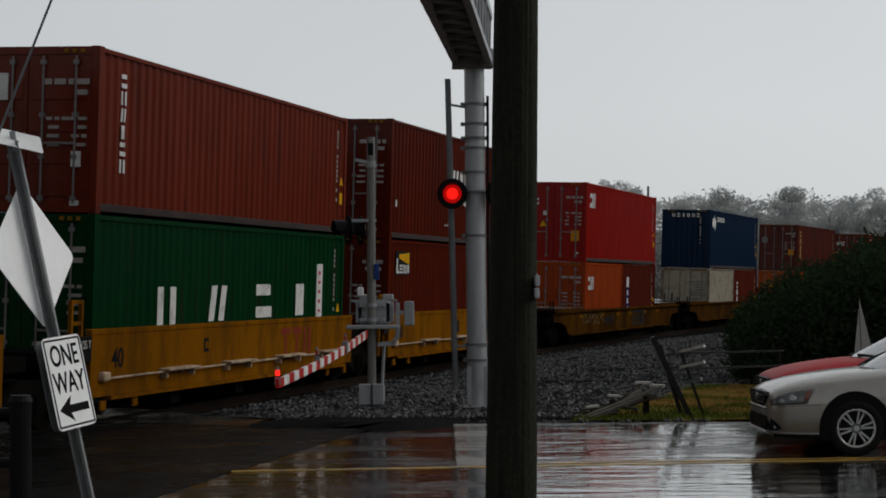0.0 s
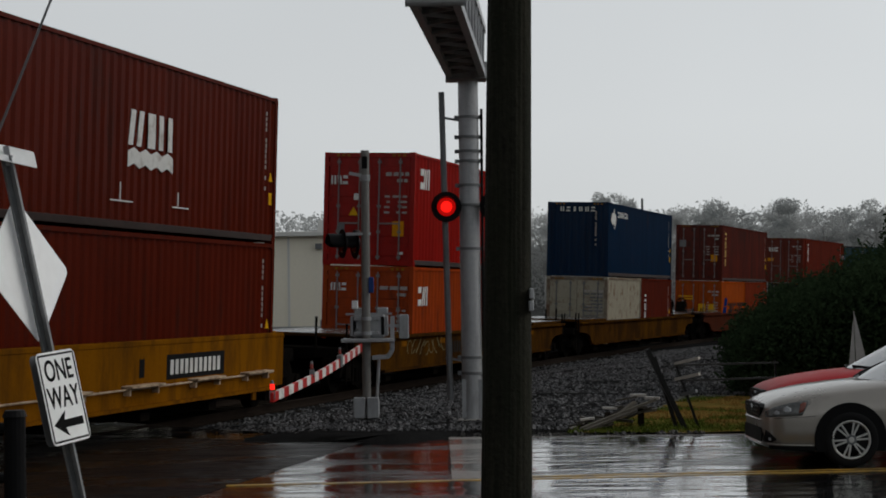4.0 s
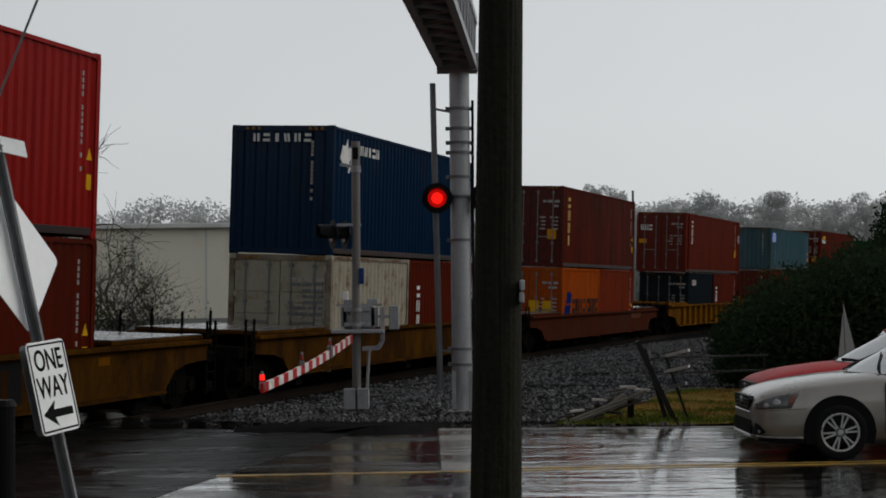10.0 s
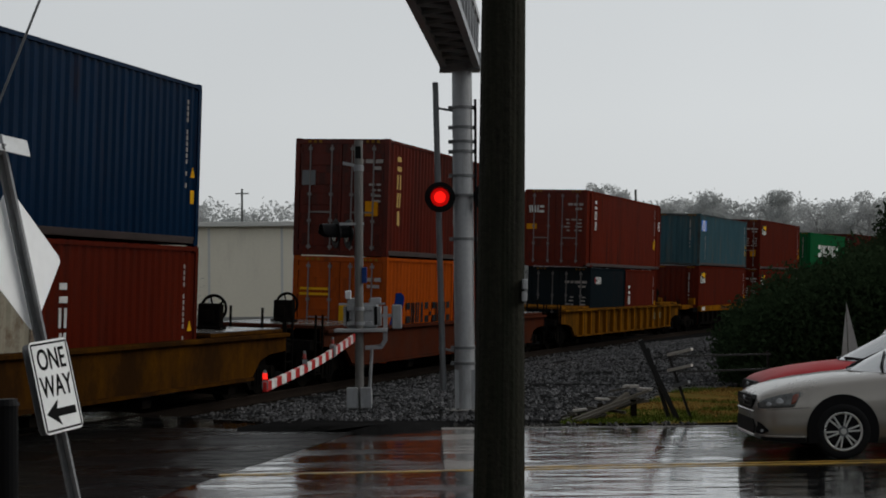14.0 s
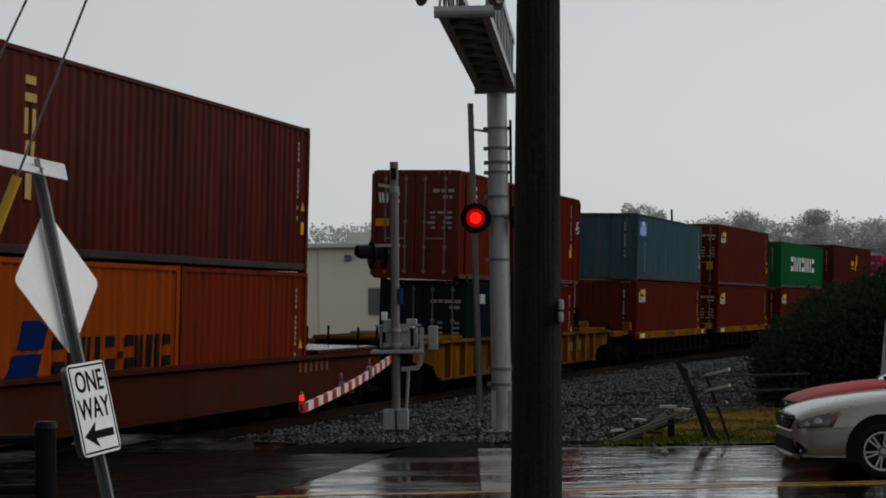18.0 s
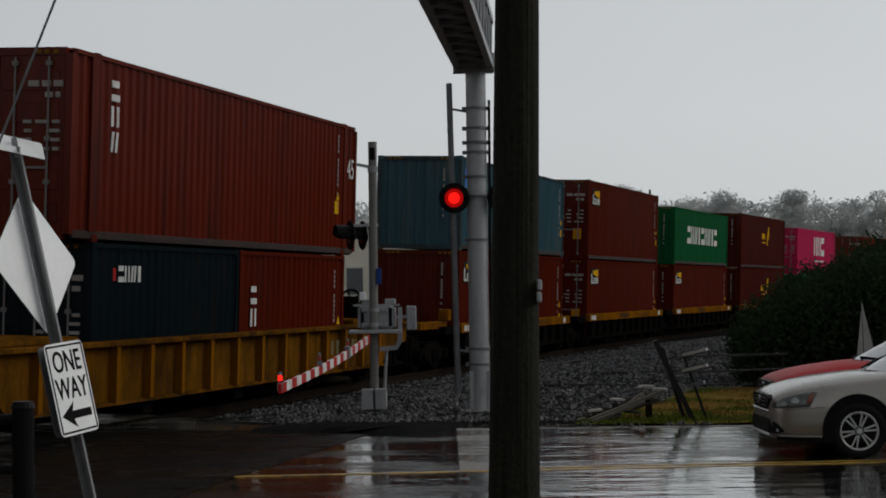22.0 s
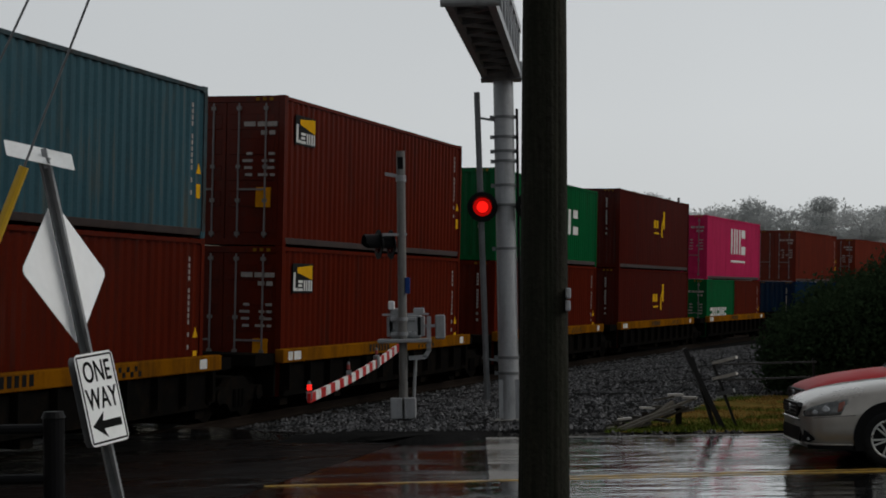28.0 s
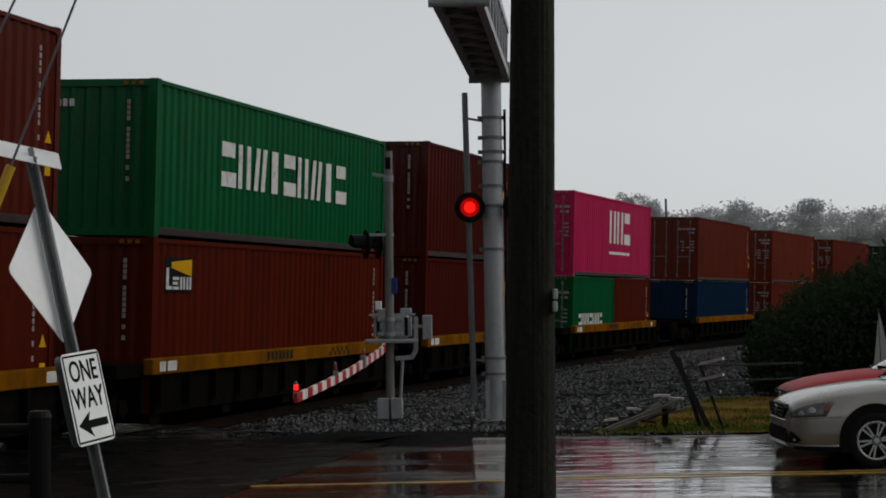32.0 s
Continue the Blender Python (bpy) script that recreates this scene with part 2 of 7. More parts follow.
M_SIGN = mat("sign_white", (0.88, 0.89, 0.88), 0.4, var=0.06, scale=2, fine=20, bump=0.02, dirt=(0.66, 0.66, 0.64), dirt_amount=0.3)
M_SIGN_BACK = mat("sign_aluminium", (0.90, 0.91, 0.91), 0.45, metal=0.05, var=0.07, scale=3, fine=18, bump=0.03)
M_INK = mat("sign_black", (0.008, 0.008, 0.008), 0.6, spec=0.03, var=0.1)
M_MARK = mat("faint_mark", (0.30, 0.27, 0.25), 0.6, var=0.35, scale=9, bump=0, spec=0.1)
M_WHITE = mat("white_paint", (0.60, 0.60, 0.58), 0.6, spec=0.05, var=0.15, scale=5, dirt=(0.25, 0.22, 0.19), dirt_amount=0.3)
M_RED = mat("red_stripe", (0.36, 0.016, 0.014), 0.5, var=0.15, spec=0.1)
M_YELLOW_OLD = mat("faded_yellow_mark", (0.20, 0.10, 0.010), 0.7, var=0.5, scale=5, spec=0.0)
M_YELLOW = mat("yellow_decal", (0.58, 0.31, 0.012), 0.6, var=0.2, scale=6, spec=0.0)
M_PLACARD = mat("orange_placard", (0.50, 0.20, 0.006), 0.6, var=0.25, scale=6, spec=0.0)
M_BLUE = mat("blue_decal", (0.004, 0.016, 0.085), 0.6, var=0.2, spec=0.0)
M_BLUE_PLATE = mat("blue_enamel", (0.010, 0.045, 0.20), 0.5, var=0.2, spec=0.2)
M_GUARD = mat("guy_guard", (0.6, 0.36, 0.02), 0.4, var=0.12, scale=3)
M_LAMP = mat("red_lamp", (0.3, 0.005, 0.005), 0.2, var=0.02, bump=0, emit=(1.0, 0.01, 0.006), power=1.25, spec=0.1)
M_LAMP_SMALL = mat("gate_lamp", (0.3, 0.01, 0.01), 0.2, var=0.02, bump=0, emit=(1.0, 0.02, 0.012), power=1.3, spec=0.1)
M_GLASS = glass("car_glass")
M_SCREEN = glass("windscreen_glass", (0.10, 0.115, 0.12), 4.0)
M_WALL = mat("beige_siding", (0.80, 0.75, 0.62), 0.6, var=0.07, scale=0.4, fine=8, dirt=(0.58, 0.53, 0.43), dirt_amount=0.25, streak=(1, 1, 0.3))
M_TRIM = mat("pale_trim", (0.6, 0.6, 0.57), 0.5, var=0.06)
M_ROOF = mat("grey_roof", (0.3, 0.3, 0.3), 0.6, var=0.1, scale=0.5)
M_BARK = mat("bark", (0.05, 0.043, 0.036), 0.85, var=0.35, scale=3, fine=18, bump=0.5)
M_FAR_DARK = mat("far_pine", (0.11, 0.115, 0.11), 0.9, var=0.3, scale=0.2, fine=2, bump=0)

# ---- mesh helpers ----


def box(bm, x0, x1, y0, y1, z0, z1, bevel=0.0):
    r = bmesh.ops.create_cube(bm, size=1.0, matrix=Matrix.Translation(((x0 + x1) / 2, (y0 + y1) / 2, (z0 + z1) / 2)) @ Matrix.Diagonal((x1 - x0, y1 - y0, z1 - z0, 1)))
    if bevel:
        edges = list({e for v in r["verts"] for e in v.link_edges})
        bmesh.ops.bevel(bm, geom=edges, offset=bevel, segments=1, affect="EDGES")
    return r


def rod(bm, a, b, r0, r1=None, n=8):
    """A round bar from a to b, radius r0 to r1."""
    a, b = Vector(a), Vector(b)
    m = Matrix.Translation((a + b) / 2) @ (b - a).to_track_quat("Z", "Y").to_matrix().to_4x4()
    bmesh.ops.create_cone(bm, cap_ends=True, segments=n, radius1=r0, radius2=r0 if r1 is None else r1, depth=(b - a).length, matrix=m)


def beam(bm, a, b, w, h):
    """A square-edged bar from a to b."""
    a, b = Vector(a), Vector(b)
    m = Matrix.Translation((a + b) / 2) @ (b - a).to_track_quat("X", "Z").to_matrix().to_4x4() @ Matrix.Diagonal(((b - a).length, w, h, 1))
    bmesh.ops.create_cube(bm, size=1.0, matrix=m)


def prism(bm, outline, lo, hi, axis="y"):
    """A flat outline of 2D points, thickened from lo to hi along axis (x: points are y, z; y: x, z; z: x, y)."""
    def at(p, d):
        return (d, p[0], p[1]) if axis == "x" else (p[0], d, p[1]) if axis == "y" else (p[0], p[1], d)
    va, vb = [bm.verts.new(at(p, lo)) for p in outline], [bm.verts.new(at(p, hi)) for p in outline]
    n = len(outline)
    bm.faces.new(va)
    bm.faces.new(vb[::-1])
    for i in range(n):
        bm.faces.new((va[i], vb[i], vb[(i + 1) % n], va[(i + 1) % n]))


CACHE = {}


def put(name, bm, material, parent=None, label="", smooth=False):
    me = bpy.data.meshes.new(name)
    bmesh.ops.recalc_face_normals(bm, faces=bm.faces)
    bm.to_mesh(me)
    bm.free()
    if smooth:
        for p in me.polygons:
            p.use_smooth = True
    me.materials.append(material)
    ob = new(name, me)
    ob.parent = parent
    if label:
        ob["label"] = label
    return ob


def part(name, bm, material, parent, label="", smooth=False):
    return put(name, bm, material, parent, label, smooth)


def shared(name, key, build, material, parent, label="", loc=None):
    """A part whose mesh is built once for a key and shared; the colour belongs to the object."""
    me = CACHE.get(key)
    if me is None:
        bm = bmesh.new()
        build(bm)
        me = bpy.data.meshes.new(name)
        bmesh.ops.recalc_face_normals(bm, faces=bm.faces)
        bm.to_mesh(me)
        bm.free()
        me.materials.append(material)
        CACHE[key] = me
    ob = new(name, me)
    ob.parent = parent
    ob.material_slots[0].link = "OBJECT"
    ob.material_slots[0].material = material
    if loc:
        ob.location = loc
    if label:
        ob["label"] = label
    return ob


def thing(name, label, category, group=""):
    return tagged(new(name), label, category, group)


def lettering(name, text, size, material, parent, m, label="", squeeze=1.0, bold=0.0):
    """Readable writing, as a thin mesh in the plane of m (x along the line, y up the letter)."""
    cu = bpy.data.curves.new(name, "FONT")
    cu.body, cu.size, cu.align_x, cu.align_y, cu.extrude, cu.offset = text, size, "CENTER", "CENTER", 0.001, bold
    tmp = new(name, cu)
    me = bpy.data.meshes.new_from_object(tmp.evaluated_get(bpy.context.evaluated_depsgraph_get()))
    bpy.data.objects.remove(tmp)
    me.transform(m @ Matrix.Diagonal((squeeze, 1, 1, 1)))
    me.materials.clear()
    me.materials.append(material)
    ob = new(name, me)
    ob.parent = parent
    if label:
        ob["label"] = label
    return ob


# ---- the plan: the railway curves gently to the right of the line of sight ----
TH, D0, CURVE, CANT, RAIL_Z = radians(11.931), 11.360, -0.001725, 2.21, -0.015
HALF = 1.219
U, N = Vector((math.sin(TH), math.cos(TH), 0)), Vector((-math.cos(TH), math.sin(TH), 0))


def track_pose(s, h=0.0):
    """The pose at s metres along the track, h over the rails: x along the track, y to its far side."""
    p = N * (D0 + HALF + CURVE / 2 * s * s) + U * s
    return pose(p.x, p.y, RAIL_Z, CANT, 0, 90 - math.degrees(TH) + math.degrees(math.atan(CURVE * s))) @ Matrix.Translation((0, 0, h))


def off_track(x, y):
    """How far a place lies from the centre line, towards the viewer, and how far along."""
    s = U.x * x + U.y * y
    return D0 + HALF + CURVE / 2 * s * s - (N.x * x + N.y * y), s


def travelled(t):
    return 0.0687 + 4.84594 * t + 0.0049346 * t * t + 0.0000142545 * t ** 3


TIMES = [i * 0.5 for i in range(65)]
MOVING = []  # thing, place along the track at the start, height over the rails
SPIN = []  # wheelset, its place in its thing


def rides(ob, s, h=0.0):
    MOVING.append((ob, s, h))
    ob.matrix_world = track_pose(s, h)
    return ob


def motions():
    for ob, s, h in MOVING:
        walk(ob, [(t, track_pose(s - travelled(t), h)) for t in TIMES])
    for ob, loc in SPIN:
        walk(ob, [(i * 0.125, pose(*loc, 0, -math.degrees(travelled(i * 0.125) / 0.457), 0)) for i in range(257)])


# ---- ground, road, ballast, rails ----
def smooth_step(a, b, v):
    v = min(1, max(0, (v - a) / (b - a)))
    return v * v * (3 - 2 * v)


def ground_z(x, y):
    q, s = off_track(x, y)
    return -0.36 + 0.33 * smooth_step(2.6, 4.4, abs(q))


def sheet(name, xs, ys, zfun, material, label, category, kind="structure"):
    bm = bmesh.new()
    g = [[bm.verts.new((x, y, zfun(x, y))) for x in xs] for y in ys]
    for j in range(len(ys) - 1):
        for i in range(len(xs) - 1):
            bm.faces.new((g[j][i], g[j][i + 1], g[j + 1][i + 1], g[j + 1][i]))
    return tagged(put(name, bm, material, smooth=True), label, category, kind=kind)


far = [60, 90, 140, 220, 400, 800, 1600, 3000]
gx = [-v for v in far[::-1]] + [i * 1.0 for i in range(-50, 51)] + far
gy = [-v for v in far[::-1]] + [-40, -30, -20, -10, 0, 8] + [10 + i * 1.0 for i in range(0, 141)] + [170, 220, 400, 800, 1600, 3000]
sheet("ground", gx, gy, lambda x, y: ground_z(x, y) - 0.004, M_GROUND, "bare damp earth and weeds around the railway", "ground")


def road_z(x, y):
    q, s = off_track(x, y)
    return 0.012 - 0.075 * (1 - smooth_step(1.5, 5.5, abs(q))) + 0.004 * noise.noise(Vector((x * 0.35, y * 0.6, 3)))


def far_edge(x):
    """The road's far edge; it widens to the crossing."""
    return 25.75 - 0.06 * (x - 1) if x > -1.2 else 25.9 + min(13.0, (-1.2 - x) * 1.15)


def centre_y(x):
    return 19.4 + 0.085 * (x - 1)


xs = [-60, -45] + [-32 + i * 0.5 for i in range(105)] + [24, 30, 40, 60, 100]
bm = bmesh.new()
rows_ = []
for x in xs:
    y0, y1 = 12.6, far_edge(x)
    ys_ = [y0 + (y1 - y0) * j / 26 for j in range(27)]
    rows_.append([bm.verts.new((x, y, road_z(x, y))) for y in ys_])
low = [[bm.verts.new((r[k].co.x, r[k].co.y + (0.02 if k else -0.02), -0.5)) for k in (0, 26)] for r in rows_]
for i in range(len(xs) - 1):
    for j in range(26):
        bm.faces.new((rows_[i][j], rows_[i + 1][j], rows_[i + 1][j + 1], rows_[i][j + 1]))
    bm.faces.new((low[i][0], low[i + 1][0], rows_[i + 1][0], rows_[i][0]))
    bm.faces.new((rows_[i][26], rows_[i + 1][26], low[i + 1][1], low[i][1]))
road = tagged(put("road", bm, M_ROAD, smooth=True), "rain-wet dark asphalt street that crosses the railway", "road", kind="structure")


def strip(name, outline_fun, x0, x1, step, material, label, lift=0.006, cat="road marking"):
    bm = bmesh.new()
    x, prev = x0, None
    while x <= x1 + 1e-6:
        a, b = outline_fun(x)
        cur = [bm.verts.new((x, y, road_z(x, y) + dz)) for y, dz in ((a, -0.01), (a, lift), (b, lift), (b, -0.01))]
        if prev:
            for k in range(3):
                bm.faces.new((prev[k], cur[k], cur[k + 1], prev[k + 1]))
        prev, x = cur, x + step
    return tagged(put(name, bm, material), label, cat, kind="structure")


strip("centre_line_1", lambda x: (centre_y(x) - 0.02, centre_y(x) + 0.11), -2.35, 60, 0.5, M_YELLOW_LINE, "worn yellow centre line on wet asphalt")
strip("centre_line_2", lambda x: (centre_y(x) + 0.24, centre_y(x) + 0.34), 0.9, 60, 0.5, M_YELLOW_LINE, "second worn yellow centre line on wet asphalt")
strip("edge_line", lambda x: (far_edge(x) - 0.34, far_edge(x) - 0.22), 1.2, 60, 0.5, M_WHITE_LINE, "worn white edge line along the wet street")
strip("stop_line", lambda x: (centre_y(x) + 0.14, far_edge(x) - 0.3), 0.13, 0.73, 0.1, M_WHITE_LINE, "worn white stop line before the gate", lift=0.008)

# the older, rougher pavement towards the rails
bm = bmesh.new()
prev = None
for j in range(34):
    y = 12.7 + j * 0.37
    xb = -2.35 + (y - 18.95) * 0.215 + 0.03 * noise.noise(Vector((0, y * 3, 0)))
    cur = []
    for i in range(29):
        x = xb - 0.0011 * (i / 28) * 25000 if i else xb
        yy = min(y + max(0.0, (y - 23.5) * (far_edge(x) - 25.9) * 0.42), far_edge(x) - 0.04)
        cur.append(bm.verts.new((x, yy, road_z(x, yy) + (0.004 if i else 0.0035))))
    if prev:
        for i in range(28):
            bm.faces.new((prev[i], cur[i], cur[i + 1], prev[i + 1]))
    prev = cur
tagged(put("old_pavement", bm, M_ROAD_OLD, smooth=True), "older rough asphalt up to the rails", "road", kind="structure")


# the bed of broken stone under the rails, and its shoulder towards the road
def bed_z(q):
    a = abs(q)
    return -0.235 if a < 1.75 else -0.235 - 0.05 * (a - 1.75)


def ballast_edge(s):
    """Where the shoulder ends, in metres from the centre line."""
    return 5.4 + 0.3 * math.sin(s * 0.31) + min(5.0, max(0.0, (s - 23.5) * 1.1)) if s > 24 else 2.6


bm = bmesh.new()
prev = None
ss = [-60 + i * 3.0 for i in range(27)] + [21.5 + i * 0.6 for i in range(150)] + [115 + i * 4 for i in range(45)]
for s in ss:
    m = Matrix.Translation((0, 0, 0))
    p = N * (D0 + HALF + CURVE / 2 * s * s) + U * s
    side_dir = -(N - U * (CURVE * s)).normalized()
    e = ballast_edge(s)
    cur = []
    for q in (-4.2, -3.0, -1.75, 0, 1.75, 2.4, 3.2, 4.0, 4.8, 4.8 + (e - 4.8) * 0.33, 4.8 + (e - 4.8) * 0.66, e, e + 0.5):
        c = p + side_dir * q
        rough = 0.05 * noise.noise(Vector((c.x * 0.9, c.y * 0.9, 0))) + 0.03 * noise.noise(Vector((c.x * 3, c.y * 3, 5)))
        z = max(bed_z(q), -0.235 + 0.10 * max(0, abs(q) - 1.75)) + rough if q < e else -0.5
        if s < 24 and abs(q) < 3:
            z = -0.30
        if abs(q) > 3 and s < 23:
            z = -0.6
        if q > 1.8 and s > 23:
            z = min(z, 0.10 + rough)
        cur.append(bm.verts.new((c.x, c.y, z)))
    if prev:
        for k in range(len(cur) - 1):
            bm.faces.new((prev[k], cur[k], cur[k + 1], prev[k + 1]))
    prev = cur
tagged(put("track_bed", bm, M_SHADED_BED, smooth=True), "wet bed of crushed stone under the rails, darkened for the train's shade", "ballast", kind="structure")

# rails: one curved bar each, in lengths
for side_name, q in (("rail", 0.76), ("rail", -0.76)):
    bm = bmesh.new()
    prof = [(-0.075, -0.17), (0.075, -0.17), (0.075, -0.155), (0.012, -0.13), (0.012, -0.045), (0.036, -0.035), (0.036, 0.0), (-0.036, 0.0), (-0.036, -0.035), (-0.012, -0.045), (-0.012, -0.13), (-0.075, -0.155)]
    prev = None
    for i in range(0, 111):
        s = -60 + i * 2.5
        m = track_pose(s)
        cur = [bm.verts.new(m @ Vector((0, -q + a, b - 0.004))) for a, b in prof]
        if prev:
            for k in range(12):
                bm.faces.new((prev[k], cur[k], cur[(k + 1) % 12], prev[(k + 1) % 12]))
        prev = cur
    tagged(put(side_name, bm, M_RAIL), "worn steel rail on timber ties", "rail", kind="structure")

# ---- containers ----
RIB = 0.278
M_WETDECK = mat("wet_deck", (0.10, 0.095, 0.09), 0.25, metal=0.2, var=0.4, scale=3, fine=20)
M_LOWRAIL = mat("grimy_rail", (0.036, 0.024, 0.021), 0.6, var=0.4, scale=2, fine=24, bump=0.15, dirt=(0.018, 0.012, 0.010), dirt_amount=0.5, spec=0.1, shift=True)


def corrugated(bm, length, y, z0, z1, out, depth=0.036, pitch=RIB):
    """A trapezoid-ribbed wall along x, from -length/2 to length/2, its crests at y; out is the side that it faces."""
    n = int(length / pitch)
    p = length / n
    pts = []
    for i in range(n):
        x = -length / 2 + i * p
        pts += [(x, y), (x + p * 0.26, y), (x + p * 0.5, y - out * depth), (x + p * 0.76, y - out * depth)]
    pts.append((length / 2, y))
    lo, hi = [bm.verts.new((a, b, z0)) for a, b in pts], [bm.verts.new((a, b, z1)) for a, b in pts]
    for i in range(len(pts) - 1):
        bm.faces.new((lo[i], lo[i + 1], hi[i + 1], hi[i]))


def crosswise(bm, build):
    """Build along x, then turn what was built by a right angle."""
    tmp = bmesh.new()
    build(tmp)
    me = bpy.data.meshes.new("tmp")
    tmp.transform(Matrix.Rotation(radians(90), 4, "Z"))
    tmp.to_mesh(me)
    tmp.free()
    bm.from_mesh(me)
    bpy.data.meshes.remove(me)


W2 = HALF


def container(label, length, height, col, doors_near=True, group="containers on the train", ends="doors", post40=False, name="shipping_container", frame_col=None):
    """An ISO container on its base, x along the train. doors_near: the doors face the viewer's end (-x)."""
    ob = thing(name, label, "shipping container", group)
    lx, k = length / 2, (length, height)
    inset = 0.77 if post40 else 0.0

    def frame_(bm):
        for sx in (-1, 1):
            for sy in (-1, 1):
                box(bm, sx * lx - (0.0 if sx < 0 else 0.13), sx * lx + (0.13 if sx < 0 else 0.0), sy * W2 - (0.0 if sy < 0 else 0.12), sy * W2 + (0.12 if sy < 0 else 0.0), 0.1, height - 0.1)
                if inset:
                    xx = sx * (lx - inset)
                    box(bm, xx - 0.12, xx + 0.12, sy * (W2 - 0.05) - 0.052, sy * (W2 - 0.05) + 0.052, 0.16, height - 0.08)
        for sy in (-1, 1):
            y0, y1 = sorted((sy * W2 - sy * 0.003, sy * W2 - sy * 0.07))
            box(bm, -lx + 0.13, lx - 0.13, y0, y1, height - 0.085, height - 0.02)
        for sx in (-1, 1):
            x0, x1 = sorted((sx * lx - sx * 0.003, sx * lx - sx * 0.12))
            box(bm, x0, x1, -W2 + 0.12, W2 - 0.12, 0.02, 0.14)
            box(bm, x0, x1, -W2 + 0.12, W2 - 0.12, height - 0.13, height - 0.01)
    shared("frame", ("frame", *k, inset), frame_, frame_col or col, ob)

    def low_rail(bm):
        box(bm, -lx + 0.13, lx - 0.13, -W2 + 0.018, -W2 + 0.075, 0.045, 0.168, 0.008)
        box(bm, -lx + 0.13, lx - 0.13, W2 - 0.075, W2 - 0.018, 0.045, 0.168, 0.008)
    shared("bottom_rail", ("low_rail", length), low_rail, M_LOWRAIL, ob, "grimy bottom rail")

    def castings(bm):
        box(bm, -0.089, 0.089, -0.081, 0.081, -0.059, 0.059, 0.012)
        for a in (-1, 1):
            rod(bm, (0, a * 0.0815, 0), (0, a * 0.0835, 0), 0.035, n=8)
            rod(bm, (a * 0.0895, 0, 0), (a * 0.0915, 0, 0), 0.032, n=8)
    for sx in (-1, 1):
        for sy in (-1, 1):
            for z in (0.059, height - 0.059):
                shared("corner_casting", "casting", castings, col, ob, loc=(sx * (lx - inset - 0.0885), sy * (W2 - 0.080), z))

    for sy in (-1, 1):
        shared("side_panel", ("side", *k, inset, sy), lambda bm: corrugated(bm, length - 0.26, sy * (W2 - 0.022), 0.165, height - 0.083, sy), col, ob)

    def roof(bm):
        n = int((length - 0.2) / 0.42)
        p = (length - 0.2) / n
        line = [(-lx + 0.1, height - 0.05)]
        for i in range(n):
            x = -lx + 0.1 + i * p
            line += [(x + 0.05, height - 0.022), (x + 0.07, height - 0.006), (x + p - 0.07, height - 0.006), (x + p - 0.05, height - 0.022)]
        line.append((lx - 0.1, height - 0.05))
        prism(bm, line, -W2 + 0.06, W2 - 0.06)
    shared("roof", ("roof", *k), roof, col, ob)
    shared("floor", ("floor", *k), lambda bm: box(bm, -lx + 0.1, lx - 0.1, -W2 + 0.06, W2 - 0.06, 0.05, 0.15), M_NEAR_BLACK, ob)
    door_x, blank_x = (-1, 1) if doors_near else (1, -1)
    shared("end_panel", ("end", height, length, blank_x), lambda bm: crosswise(bm, lambda b: corrugated(b, 2 * W2 - 0.24, -blank_x * (lx - 0.03), 0.14, height - 0.13, -blank_x, 0.045, 0.25)), col, ob)

    def leaf(bm):
        box(bm, -0.02, 0.02, -0.535, 0.535, 0.0, height - 0.27)
    for sy in (-1, 1):
        d = shared("door", ("leaf", height), leaf, col, ob, loc=(door_x * (lx - 0.045), sy * 0.545, 0.135))
        if door_x > 0:
            d.rotation_euler.z = math.pi

        for z0 in (0.12, 0.62, 1.12, 1.62, 2.1):
            if z0 + 0.32 < height - 0.3:
                shared("door_panel", "door_panel", lambda bm: box(bm, -0.036, -0.018, -0.46, 0.46, 0, 0.3, 0.008), col, d, loc=(0, 0, z0))

        def bars(bm):
            rod(bm, (-0.06, 0, 0.02), (-0.06, 0, height - 0.29), 0.019, n=6)
            for z in (0.06, 0.7, 1.35, height - 0.42):
                box(bm, -0.085, -0.03, -0.045, 0.045, z, z + 0.07)
        gear = M_STEEL_DARK if col is C_WHITE else M_ROD
        for yy in (-0.29, 0.27):
            shared("lock_rod", ("bar", height), bars, gear, d, loc=(0, yy, 0))
        shared("handle", "doorhandle", lambda bm: box(bm, -0.085, -0.06, -0.3, 0.28, 0.93, 0.965), gear, d)
        for z in (0.15, 0.8, 1.5, height - 0.5):
            shared("hinge", "hinge", lambda bm: box(bm, -0.045, 0.005, -0.03, 0.03, 0, 0.12), col, d, loc=(0, 0.52 if (sy > 0) == (door_x < 0) else -0.52, z))
    return ob


M_ROD = mat("door_bar", (0.15, 0.135, 0.13), 0.5, metal=0.1, var=0.25, scale=5)


def decal(parent, name, shapes, material, face, length, height, label=""):
    """Flat painted shapes, thin and just proud. shapes: (u, v, w, h) boxes or lists of (u, v) points, in metres.
    face 'side': u from the near end along the visible side; 'end': u from the visible side's corner across the near end. v up."""
    bm = bmesh.new()
    for sh in shapes:
        pts = sh if isinstance(sh, list) else [(sh[0], sh[1]), (sh[0] + sh[2], sh[1]), (sh[0] + sh[2], sh[1] + sh[3]), (sh[0], sh[1] + sh[3])]
        if face == "side":
            prism(bm, [(-length / 2 + a, b) for a, b in pts], -W2 + 0.014, -W2 + 0.024, "y")
        else:
            prism(bm, [(-W2 + a, b) for a, b in pts], -length / 2 - 0.014, -length / 2 + 0.03, "x")
    o = part(name, bm, material, parent, label)
    if len(shapes) > 3:
        o["kind"] = "stuff"
    return o


